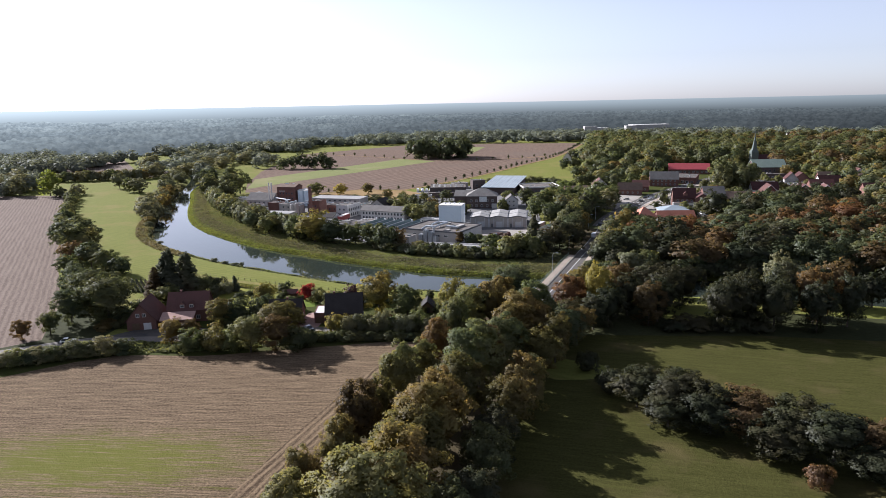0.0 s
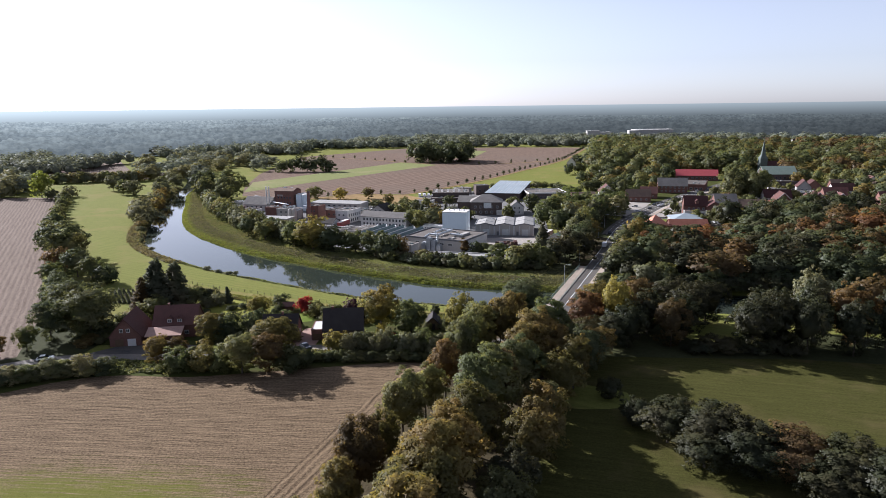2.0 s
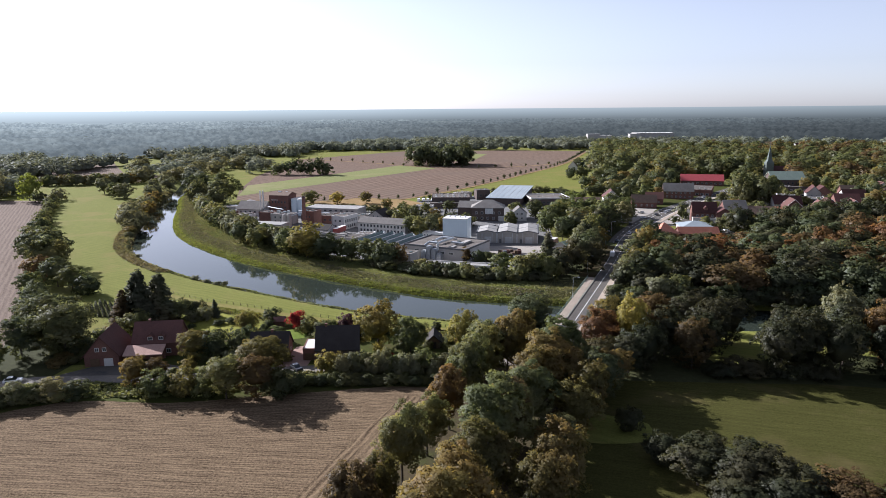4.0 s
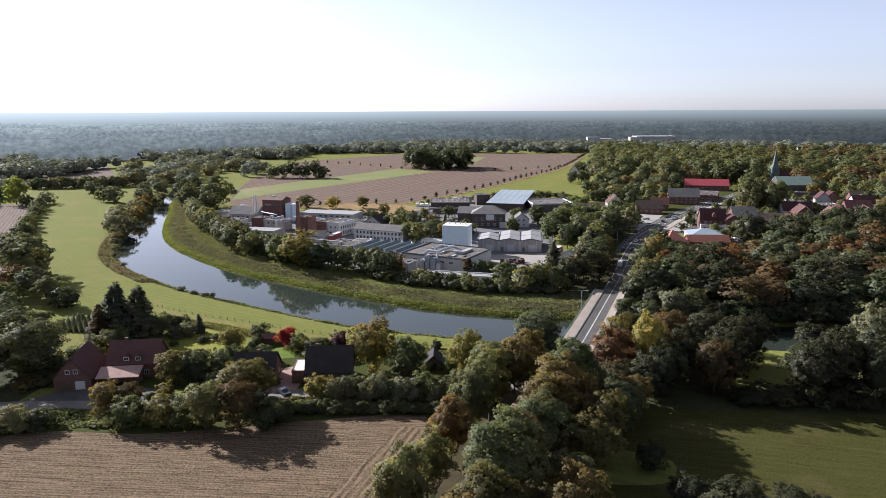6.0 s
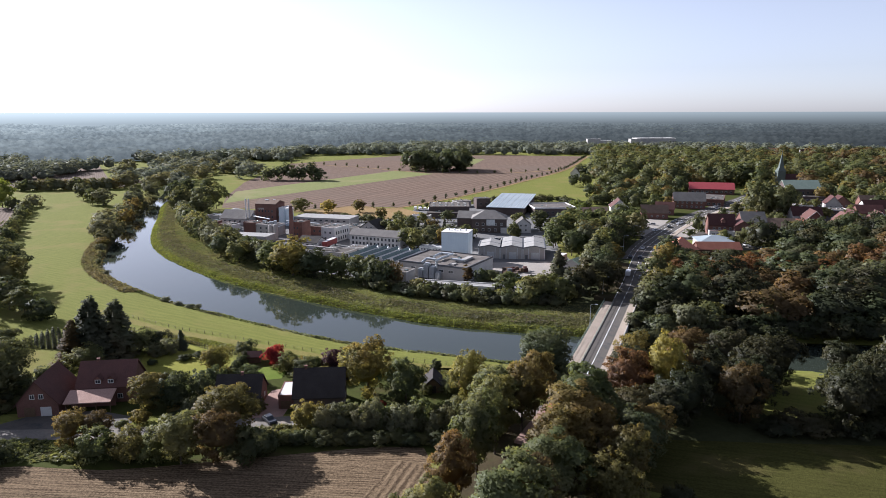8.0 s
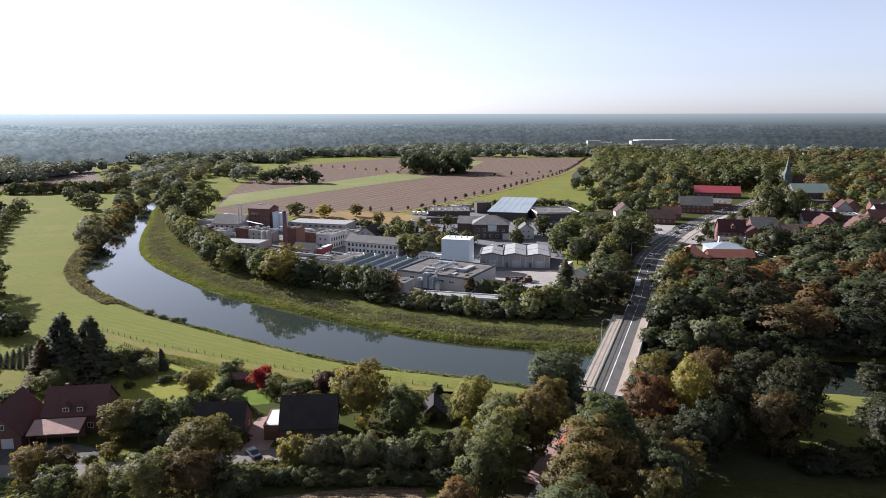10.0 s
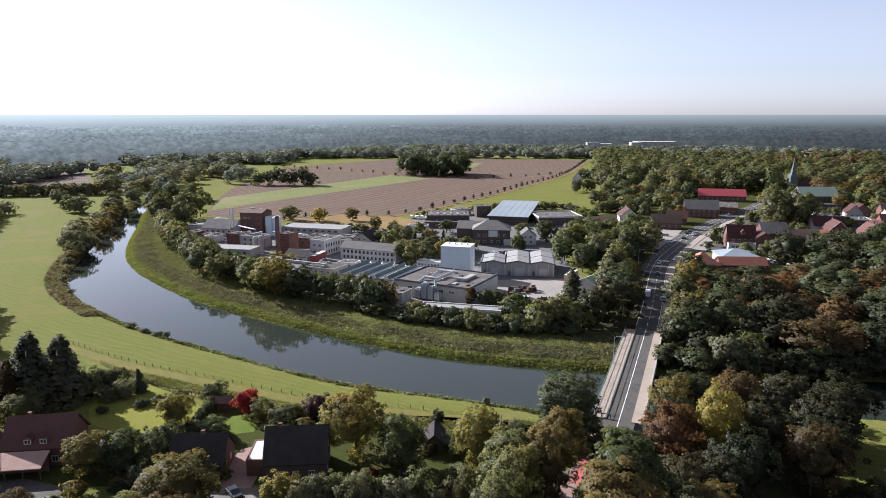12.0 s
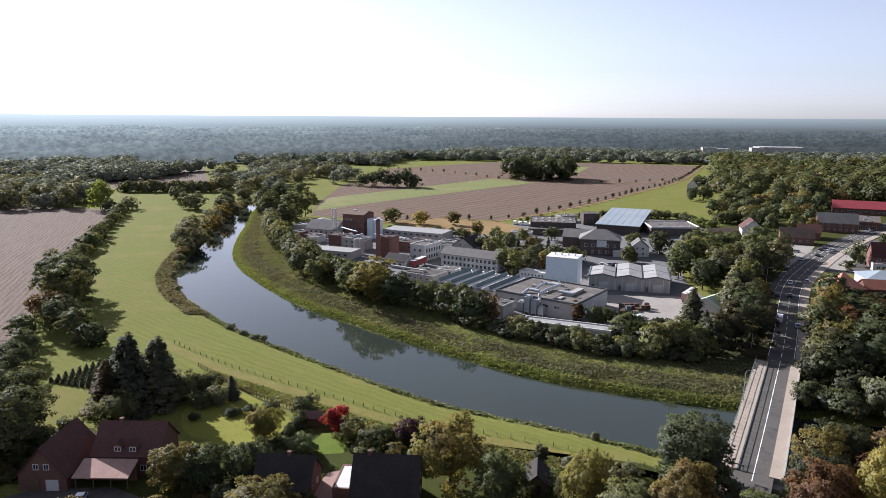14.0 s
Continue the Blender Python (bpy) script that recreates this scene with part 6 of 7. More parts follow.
h = house("dark wooden log cabin shed", (-3.6, 220.5), (0.2, 220.5), 6.5, 2.3, 4.0, "y", WOOD, TILE_DARK, [], "shed", "shed", doors=[(0, 1.6, 2.0, TILE_DARK)])
house("small garden shed with a red roof", (-54.6, 241.0), (-51.4, 241.6), 3.0, 2.0, 2.9, "x", WOOD, TILE_RED, [], "garden_shed", "shed")

# -- triple shed hall --
hx = [(17.2, 383.4), (27.7, 382.2), (38.6, 381.0), (49.3, 379.8)]
for i, dep in enumerate((17, 25, 25)):
    h = house("pale grey gabled industrial shed, one of three in a row", hx[i], hx[i + 1], dep, 5.6, 6.7, "y", PALE, ROOFPANEL, [], "storage_shed", "shed", group="row of sheds", trim=STEEL,
              doors=[(0.6, 3.6, 3.4, SHEET), (-3.6, 1.2, 2.2, STEEL)])
    for s_ in (-1, 1):
        part("gutter", Build().box(-0.22, 0.22, -dep / 2 - 0.4, dep / 2 + 0.4, 0, 0.2), STEEL, h, "dark roof gutter", m=pose(s_ * 5.35, 0, 5.85))
    for q in (2,):
        part("roof_seam", gable_roof(10.8, 0.55, 5.6, 6.7, "y", 0.3, 0.3, 0.0), STEEL, h, "dark roof seam", m=pose(0, -dep / 2 + dep * q / 4, 0.01))
    for k in (-5.2, -2.6, 2.8, 5.1):
        part("pilaster", Build().box(k - 0.15, k + 0.15, -dep / 2 - 0.12, -dep / 2 + 0.02, 0, 5.5), SHEET, h)
# -- white tank block --
t = thing("storage_tank", "tall white rectangular storage tank with ribbed cladding", "tank", 6.6, 383, 0, -14)
part("body", Build().box(-6.6, 6.6, -5, 5, 0, 13.6), TANKWHITE, t)
part("rim", Build().box(-6.7, 6.7, -5.1, 5.1, 13.5, 13.9), WHITE, t)
rib = Build().box(-0.09, 0.09, -0.08, 0.03, 0, 13.4).mesh("rib", TANKWHITE)
for k in range(11):
    part("rib", rib, None, t, m=pose(-6.2 + 1.24 * k, -5.0, 0))
for k in range(8):
    part("rib", rib, None, t, m=pose(-6.6, -4.6 + 1.3 * k, 0, 0, 0, -90))
for k in (-4, -1.2, 1.6, 4.4):
    part("vent", Build().lathe([(0.3, 13.9), (0.3, 14.6), (0.45, 14.7), (0.1, 15.0)], 8, (k, 0.5)), SHEET, t)
# -- flat-roofed production building --
b = flat_block("large flat-roofed factory building with roof ducts and a white side wall", (-19.5, 350.0), (9.8, 334.4), 27, 6.0, PALE, FELT, [("f", 5, 1, 2.4, 1.2, 3.2, 3, 5)], doors=[(-13, 3, 3.2, STEEL)], parapet=0.5, rim=STEEL)
part("side_wall", Build().box(16.62, 16.7, -13.4, 13.4, 0.1, 5.6), WHITE, b, "white rendered side wall")
roof_boxes(b, 6.05, [(9, 1, 2.4, 11, 0.9), (-3, 9, 4, 2.4, 0.5), (8, -9, 2.2, 3.4, 0.5)], PALE, "roof_light")
for path in ([(-3, -6, 6.1), (-3, -6, 8.0), (-3, 1, 8.2), (2.5, 1, 8.2), (2.5, -9, 8.4), (2.5, -13.9, 8.2), (2.5, -13.9, 5)], [(-5.5, -13, 6.2), (-5.5, -8, 7.2), (-1, -8, 7.2)], [(4.5, -4, 7.2), (11, -4, 7.2)]):
    duct = Build()
    for p, q in zip(path[:-1], path[1:]):
        duct.tube(p, q, 0.55, 0.55, 10)
    part("duct", duct, SHEET, b, "silver ventilation duct")
for k, hh in ((-4.2, 4.2), (-1.4, 6.6), (1.4, 5.4), (4.2, 3.4)):
    part("filter_unit", Build().box(-1.1, 1.1, -1.3, 1.3, 0.8, hh).box(-0.8, 0.8, -0.9, 0.9, hh, hh + 0.5).box(-1, -0.8, -1.1, -0.9, 0, 0.8).box(0.8, 1, -1.1, -0.9, 0, 0.8), SHEET, b, m=pose(k, -15.1, 0))
# -- sawtooth halls --
x, y, rz, w = footing((-47.5, 366.5), (-21, 354.3), 28)
s = thing("sawtooth_hall", "factory hall with teal and white sawtooth roof lights", "building", x, y, 0, rz)
part("wall", Build().box(-w / 2, w / 2, -14, 14, 0, 4.2), PALE, s)
part("roof", Build().box(-w / 2 - 0.1, w / 2 + 0.1, -14.1, 14.1, 4.2, 4.45), FELT, s)
n = 5
for i in range(n):
    a = -w / 2 + w * i / n + 0.5
    ridge_x = a + 2.7
    e = ridge_x + 1.0
    part("valley", Build().box(e, a + w / n - 0.05, -13, 13, 4.46, 4.56), WHITE, s, "white flat roof strip")
    tooth = part("sawtooth", Build().add([(ridge_x, -13, 5.9), (ridge_x, 13, 5.9), (e, 13, 4.45), (e, -13, 4.45), (ridge_x, -13, 4.45), (ridge_x, 13, 4.45)],
                                         [(0, 3, 2, 1), (0, 4, 3), (1, 2, 5), (0, 1, 5, 4), (3, 4, 5, 2)]), TEAL, s, "teal glazed roof light")
    part("slope", Build().add([(a, -13, 4.5), (a, 13, 4.5), (ridge_x - 0.02, 13, 5.9), (ridge_x - 0.02, -13, 5.9), (ridge_x - 0.02, -13, 4.47), (ridge_x - 0.02, 13, 4.47)],
                              [(0, 1, 2, 3), (0, 3, 4), (1, 5, 2), (3, 2, 5, 4), (0, 4, 5, 1)]), WHITE, tooth, "white roof slope")
    for end in (-13.3, 13.02):
        part("gable_end", Build().add([(a, end, 4.45), (e + 0.1, end, 4.45), (ridge_x, end, 6.05), (a, end + 0.28, 4.45), (e + 0.1, end + 0.28, 4.45), (ridge_x, end + 0.28, 6.05)],
                                      [(0, 1, 2), (5, 4, 3), (0, 3, 4, 1), (1, 4, 5, 2), (2, 5, 3, 0)]), WHITE, tooth, "white rendered gable end")
    part("vent", Build().lathe([(0.35, 5.8), (0.35, 6.7), (0.5, 6.8), (0.15, 7.1)], 8, (ridge_x, 4)), SHEET, tooth)
facade(s, w, 28, "f", 9, 1, 1.8, 1.2, 2.0, 3, 1.0, False)
# -- offices and white buildings --
house("long two-storey white office with a grey roof", (-51, 417), (-22.8, 405.6), 9.5, 6.0, 8.6, "x", WHITE, TILE_GREY, [("f", 13, 2, 1.1, 1.5, 0.9, 2.7, 1.0, False)], "office_building", "building")
house("grey gabled workshop with a dark roof", (-49.5, 446), (-38, 442), 14, 4.5, 8.6, "y", PALE, TILE_DARK, [("f", 2, 1, 1.2, 1.2, 4.6, 2, 3)], "workshop", "building")
b = flat_block("three-storey white factory block", (-68.3, 427.5), (-60.3, 423.8), 15, 7.8, WHITE, FELT, [("f", 2, 2, 1.4, 1.4, 1.4, 3.2), ("r", 6, 2, 1.0, 1.8, 1.0, 3.2, 0.8, False)])
house("small white house with a dark roof", (-77.5, 410.5), (-66.6, 405.7), 8.5, 3.4, 5.8, "x", WHITE, TILE_DARK, [("f", 3, 1, 1.5, 1.1, 1.3, 3, 1.0, False), ("r", 2, 1, 1.2, 1.1, 1.3, 3)], "works_lodge", "building")
flat_block("low white prefabricated office", (-12.5, 399), (0.5, 394.5), 6, 3.0, WHITE, WHITE, [("f", 8, 1, 0.9, 0.9, 1.2, 3, 0.5)], "site_office", "building", 0.1)
flat_block("low grey front building", (-25.5, 340), (-15.5, 335.2), 8, 4.2, PALE, FELT, [("f", 2, 1, 1.4, 1.0, 1.8, 3)], "annex", "building", 0.15)
flat_block("long low store with a pale flat roof and white parapet", (-8.5, 325.5), (20.5, 318.5), 6, 1.9, PALE, ROOFPANEL, [], "store_building", "building", 0.45, rim=WHITE)
flat_block("small grey flat-roofed boiler house", (-31.5, 345), (-25.5, 342), 6, 3.2, PALE, FELT, [], "boiler_house", "building", 0.2)
flat_block("low flat-roofed workshop with a grey felt roof", (-62, 384), (-48.5, 377.8), 12, 3.6, PALE, FELT, [("f", 4, 1, 1.4, 1.0, 1.6, 3)], "workshop", "building", 0.2)
# -- brick works, chimney, tanks --
b = flat_block("tall red brick boiler building", (-86.8, 431.5), (-79.2, 428.8), 9, 10.2, BRICK, FELT, [("f", 2, 2, 1.0, 1.4, 3.0, 3.5, 2, False)], "boiler_house", "building", 0.4)
ch = thing("factory_chimney", "tall square red brick factory chimney", "chimney", -84.4, 426.5)
part("shaft", Build().add([(-1.1, -1.1, 0), (1.1, -1.1, 0), (1.1, 1.1, 0), (-1.1, 1.1, 0), (-0.8, -0.8, 20), (0.8, -0.8, 20), (0.8, 0.8, 20), (-0.8, 0.8, 20)],
                          [(3, 2, 1, 0), (4, 5, 6, 7), (0, 1, 5, 4), (1, 2, 6, 5), (2, 3, 7, 6), (3, 0, 4, 7)]), BRICK, ch)
part("cap", Build().box(-0.95, 0.95, -0.95, 0.95, 19.4, 19.8).box(-0.6, 0.6, -0.6, 0.6, 20, 20.3), DARKBRICK, ch)
b = flat_block("large red brick mill block with a low-pitched brown roof", (-121.5, 487), (-107.5, 483.5), 12, 13.0, BRICK, FELT, [("f", 5, 2, 1.0, 1.4, 4.5, 3.6, 1.5, False), ("r", 3, 3, 1.0, 1.4, 2.0, 3.6, 1.5, False)], "mill_building", "building", 0.3)
part("gable", gable_walls(14.2, 11.8, 13.2, 15.0, "x"), BRICK, b)
part("pitched_roof", gable_roof(14.4, 12, 13.4, 15.2, "x", 0.3, 0.2, 0.2), TILE_BROWN, b, "low-pitched brown roof")
for i, x in enumerate((-5.2, -4.4, -3.6, -2.8, -2.0, -1.2)):
    part("sign_bar", Build().box(x - 0.22, x + 0.22, -6.12, -5.98, 9.9 - 0.2 * (i % 2), 10.9), PALE, b, "pale sign bar")
roof_boxes(b, 14.6, [(-2, 0, 2.2, 1.6, 1.0), (3, 0.6, 1.4, 1.4, 0.9)], SHEET)
for i, (x, y) in enumerate(((-103.2, 484), (-98.6, 482.5), (-101, 488))):
    k = thing("silo", "tall pale blue steel silo", "silo", x, y, 0, 0, "silos beside the mill")
    part("body", Build().lathe([(2.5, 0), (2.5, 11.2)], 20), TANKWHITE, k)
    part("cap", Build().lathe([(2.55, 11.1), (2.55, 11.35), (0.4, 12.0)], 20), WHITE, k)
for x in (-126.0, -124.2):
    k = thing("steel_stack", "slim pale steel exhaust stack", "chimney", x, 482, 0, 0, "exhaust stacks")
    part("pipe", Build().lathe([(0.5, 0), (0.5, 16.6), (0.42, 17.2)], 12), WHITE, k)
house("long shed with a grey roof and white wall", (-144, 486), (-124, 481), 13, 4.4, 9.0, "x", WHITE, TILE_GREY, [("f", 5, 1, 1.2, 1.2, 2.0, 3, 1.4, False)], "warehouse", "building")
for x, y, r in ((-141, 508, 7), (-122, 505, 6.5)):
    k = thing("round_tank", "round tank with a pale conical roof", "tank", x, y, 0, 0, "round tanks")
    part("body", Build().lathe([(r, 0), (r, 5.6)], 28), PALE, k)
    part("roof", Build().lathe([(r + 0.2, 5.5), (r + 0.2, 5.7), (0.3, 7.8)], 28), PALE, k)
b = flat_block("long low warehouse with a broad pale panelled roof", (-97, 486), (-60, 476), 16, 5.0, PALE, ROOFPANEL, [("f", 9, 1, 1.8, 0.9, 3.0, 3, 1.2, False)], "warehouse", "building", 0.1)
b = flat_block("white process building full of pipework", (-110.5, 448), (-97, 443.5), 9, 6.4, PALE, FELT, [("f", 3, 2, 1.0, 1.2, 1.3, 2.5, 1.5, False)], "process_building", "building", 0.2)
roof_boxes(b, 6.5, [(-4, 0, 1.6, 1.6, 1.8), (0, 1, 2.2, 1.6, 1.2), (4, -1, 1.4, 1.4, 2.2), (2, 2.5, 1, 1, 1.5)], SHEET)
b = flat_block("brick annex with a grey roof", (-119, 452), (-110.8, 449.6), 8, 6.8, BRICK, FELT, [], "annex", "building", 0.2)
flat_block("low building with a pale panelled flat roof", (-121, 425), (-97, 420), 11, 4.0, PALE, ROOFPANEL, [("f", 6, 1, 1.6, 1.0, 1.8, 3, 1.2, False)], "store_building", "building", 0.15)
for x, y, h_ in ((-98.6, 436, 7.5), (-95.6, 435.3, 8)):
    k = thing("silo", "upright grey steel tank", "silo", x, y, 0, 0, "tanks in the works")
    part("body", Build().lathe([(1.3, 0), (1.3, h_), (0.9, h_ + 0.5), (0.2, h_ + 0.7)], 16), PALE, k)
flat_block("brown brick works building with flat roof", (-92, 452), (-70, 445), 11, 5.0, BRICK, FELT, [("f", 6, 1, 1.2, 1.2, 2, 3, 1, False)], "works_building", "building", 0.3)
flat_block("low works building with grey roof", (-58, 446), (-50, 443.5), 10, 4.6, PALE, FELT, [], "works_building", "building", 0.2)
flat_block("low grey shed with flat roof", (-158, 500), (-146, 497), 9, 4.0, PALE, FELT, [], "works_shed", "shed", 0.15)
pb = thing("pipe_bridge", "pale pipe bridge on steel legs across the yard", "pipe bridge", -68, 390, 0, -25)
part("girder", Build().box(-17, 17, -0.5, 0.5, 4.7, 5.2), PALE, pb)
for k in (-15, -5, 5, 15):
    part("leg", Build().box(k - 0.15, k + 0.15, -0.15, 0.15, 0, 4.6), SHEET, pb)
# -- north part of the works --
x, y, rz, w = footing((33, 524), (58, 519), 62)
s = thing("warehouse", "big warehouse with a blue-grey single-pitch sheet roof", "building", 50, 556, 0, -14)
part("wall", Build().add([(-12.5, -32, 0), (12.5, -32, 0), (12.5, 32, 0), (-12.5, 32, 0), (-12.5, -32, 5.4), (12.5, -32, 5.4), (12.5, 32, 7.6), (-12.5, 32, 7.6)],
                         [(3, 2, 1, 0), (4, 5, 6, 7), (0, 1, 5, 4), (1, 2, 6, 5), (2, 3, 7, 6), (3, 0, 4, 7)]), DARKBRICK, s)
part("roof", Build().add([(-13.6, -33.5, 5.5), (13.6, -33.5, 5.5), (13.6, 33.5, 7.8), (-13.6, 33.5, 7.8), (-13.6, -33.5, 5.8), (13.6, -33.5, 5.8), (13.6, 33.5, 8.1), (-13.6, 33.5, 8.1)],
                         [(3, 2, 1, 0), (4, 5, 6, 7), (0, 1, 5, 4), (1, 2, 6, 5), (2, 3, 7, 6), (3, 0, 4, 7)]), BLUEROOF, s)
for k in range(6):
    a = -11 + k * 4.4
    part("seam", Build().add([(a, -33.5, 5.8), (a + 0.15, -33.5, 5.8), (a + 0.15, 33.5, 8.1), (a, 33.5, 8.1), (a, -33.5, 5.9), (a + 0.15, -33.5, 5.9), (a + 0.15, 33.5, 8.2), (a, 33.5, 8.2)],
                             [(3, 2, 1, 0), (4, 5, 6, 7), (0, 1, 5, 4), (1, 2, 6, 5), (2, 3, 7, 6), (3, 0, 4, 7)]), SHEET, s, "raised roof seam")
b = flat_block("dark flat-roofed hall with rows of white roof lights", (-11, 521), (17, 521), 25, 6.6, DARKBRICK, FELT, [("f", 8, 1, 2.0, 1.0, 2.5, 3, 1, False)], "warehouse", "building", 0.3)
for i in range(6):
    for j in range(3):
        part("roof_light", Build().box(-0.7, 0.7, -0.7, 0.7, 0, 0.4), WHITE, b, m=pose(-11 + i * 4.4, -7 + j * 7, 6.65))
flat_block("low dark front annex of the hall", (-12, 513), (16, 513), 7, 3.6, DARKBRICK, FELT, [], "annex", "building", 0.2)
x, y, rz, w = footing((16.5, 456), (37, 454.5), 15)
h = thing("office_building", "dark brick office with a grey hipped roof", "building", x, y, 0, rz)
part("wall", Build().box(-w / 2, w / 2, -7.5, 7.5, 0, 8.2), DARKBRICK, h)
part("roof", hip_roof(w, 15, 8.2, 12.6), TILE_GREY, h)
facade(h, w, 15, "f", 5, 2, 1.5, 1.6, 1.0, 3.4, 1.2)
part("glazed_bay", Build().box(-2.5, 2.5, -7.7, -7.4, 4.5, 8.0), SHEET, h, m=pose(0.8, 0, 0))
house("grey-roofed wing joined to the dark office", (8, 476), (28, 472), 13, 6.0, 9.4, "x", DARKBRICK, TILE_GREY, [], "office_wing", "building")
flat_block("modern dark flat-roofed building with a white roof edge", (62, 521), (91, 524), 26, 5.4, DARKBRICK, FELT, [("f", 8, 1, 2.0, 1.4, 1.8, 3, 1.2, False)], "office_building", "building", 0.7, rim=WHITE)
house("white gabled house with a grey roof", (42.5, 455), (51.5, 455), 9, 5.0, 8.6, "y", WHITE, TILE_GREY, [("f", 2, 2, 1.1, 1.3, 1.0, 2.8, 1.5)], chimney=None)
flat_block("low white flat-roofed extension", (33.5, 453), (42.2, 453), 6, 3.2, WHITE, WHITE, [], "annex", "building", 0.1)
flat_block("small square grey tower building", (23.5, 558), (34, 560), 10, 7.6, DARKBRICK, FELT, [("f", 2, 1, 2, 2, 2.5, 3, 1, False)], "building", "building", 0.2)
flat_block("low grey flat-roofed store", (9, 566), (20, 572), 8, 4.4, PALE, FELT, [], "store_building", "building", 0.15)
flat_block("low white storage building", (-22, 498), (-10, 496), 7, 4.0, WHITE, FELT, [], "store_building", "building", 0.15)
house("brick outbuilding with a brown roof", (94, 512), (112, 514), 12, 3.4, 6.5, "x", BRICK, TILE_BROWN, [], "outbuilding", "building")
house("shed with a pale green sheet roof", (52.5, 352), (60.5, 345), 18, 4.5, 7.0, "y", PALE, GREENSHEET, [], "storage_shed", "shed")
# -- village --
VG = "village houses"
house("white gabled house with a dark red roof", (118, 534), (129.5, 532.5), 14, 4.6, 9.6, "y", WHITE, TILE_MAROON, [("f", 2, 2, 1.2, 1.3, 1.0, 2.9, 2), ("r", 3, 1, 1.2, 1.2, 1.2, 3)], group=VG, trim=WHITE)
house("long red brick house with a brown roof", (133, 511), (150, 508), 9, 4.2, 8.8, "x", BRICK, TILE_BROWN, [("f", 4, 1, 1.2, 1.3, 1.2, 3), ("r", 2, 2, 1.1, 1.2, 1.2, 2.8)], group=VG)
house("tall timbered house with a grey tiled roof", (171, 561), (193, 556), 12, 6.0, 11.6, "x", BRICK, TILE_GREY, [("f", 6, 2, 1.2, 1.4, 1.0, 2.9), ("r", 2, 2, 1.2, 1.3, 1.0, 2.9)], group=VG)
house("brick cottage with a maroon roof", (148, 530), (160, 526), 9, 4.2, 8.5, "x", BRICK, TILE_MAROON, [("f", 3, 1, 1.2, 1.2, 1.2, 3)], group=VG)
house("long hall with a bright red roof", (216, 655), (252, 646), 14, 4.6, 9.6, "x", BRICK, TILE_BRIGHT, [("f", 9, 1, 2.0, 1.4, 1.4, 3, 1)], "market_hall", "building")
flat_block("shop building with a pale grey flat roof", (196, 577), (212, 570), 36, 5.0, BRICK, FELT, [("f", 4, 1, 2.4, 1.8, 0.8, 3)], "shop", "shop", 0.3)
h = house("red-roofed brick inn with a white ground floor", (154, 446.5), (168, 444), 11, 6.4, 12.0, "x", BRICK, TILE_RED, [("f", 4, 1, 1.2, 1.4, 3.6, 3), ("r", 2, 2, 1.1, 1.3, 1.2, 2.9)], "inn", "inn", group=VG)
part("dormer", gable_walls(2.2, 3, 1.4, 2.4, "y"), BRICK, h, m=pose(0.5, -3.6, 7.6))
part("dormer_roof", gable_roof(2.2, 3, 1.4, 2.4, "y", 0.3, 0.15, 0.2), TILE_RED, h, m=pose(0.5, -3.6, 7.6))
flat_block("white single-storey front of the inn", (152.5, 442), (166, 439.5), 4.5, 3.4, WHITE, TILE_MAROON, [("f", 5, 1, 1.6, 1.4, 0.9, 3)], "annex", "building", 0.2)
house("red brick annex with a red roof", (166.5, 441), (175.5, 439.4), 12, 6.2, 9.2, "y", BRICK, TILE_RED, [("f", 2, 2, 1.0, 1.2, 1.2, 2.8, 2, False)], "house", "house", group=VG)
x, y, rz, w = footing((114.5, 386.5), (126, 387.5), 13)
s = thing("shop", "low shop with an orange tiled pyramid roof", "shop", x, y, 0, rz)
part("wall", Build().box(-w / 2, w / 2, -6.5, 6.5, 0, 3.4), BRICK, s)
part("roof", hip_roof(w, 13, 3.4, 8.6), TILE_ORANGE, s)
facade(s, w, 13, "f", 2, 1, 1.6, 1.4, 0.9, 3)
house("long shop with a rusty red tiled roof", (127, 389), (148, 388), 9.5, 3.4, 6.2, "x", BRICK, TILE_RUST, [], "shop", "shop")
x, y, rz, w = footing((132.8, 402), (150.2, 400.6), 15)
s = thing("shop", "shop hall with a pale grey hipped roof", "shop", x, y, 0, rz)
part("wall", Build().box(-w / 2, w / 2, -7.5, 7.5, 0, 4.4), PALE, s)
part("roof", hip_roof(w, 15, 4.4, 7.0), BLUEROOF, s)
house("house with a grey roof and dormers", (180.5, 463.5), (194.5, 462), 13, 5.4, 10.6, "x", BRICK, TILE_GREY, [("f", 3, 1, 1.2, 1.3, 1.2, 3), ("r", 2, 2, 1.1, 1.3, 1.2, 2.9)], group=VG, chimney=0.2)
house("low brick house with brown roof", (193, 460), (210, 457), 10, 3.4, 7.4, "x", BRICK, TILE_BROWN, [("f", 4, 1, 1.2, 1.2, 1.2, 3)], group=VG)
house("red-roofed house with a white dormer", (229, 499), (247, 496), 12, 4.0, 9.0, "x", WHITE, TILE_RED, [("f", 4, 1, 1.2, 1.3, 1.2, 3)], group=VG)
house("brick house with a gable edged in white", (228, 480), (238, 478), 13, 4.4, 9.4, "y", BRICK, TILE_MAROON, [("f", 2, 2, 1.2, 1.3, 1.2, 2.8, 2)], group=VG, trim=WHITE)
house("brick double-gabled house edged in white", (236, 462), (246, 459), 13, 5.0, 10.4, "y", BRICK, TILE_MAROON, [("f", 2, 2, 1.2, 1.3, 1.2, 2.8, 2)], group=VG, trim=WHITE)
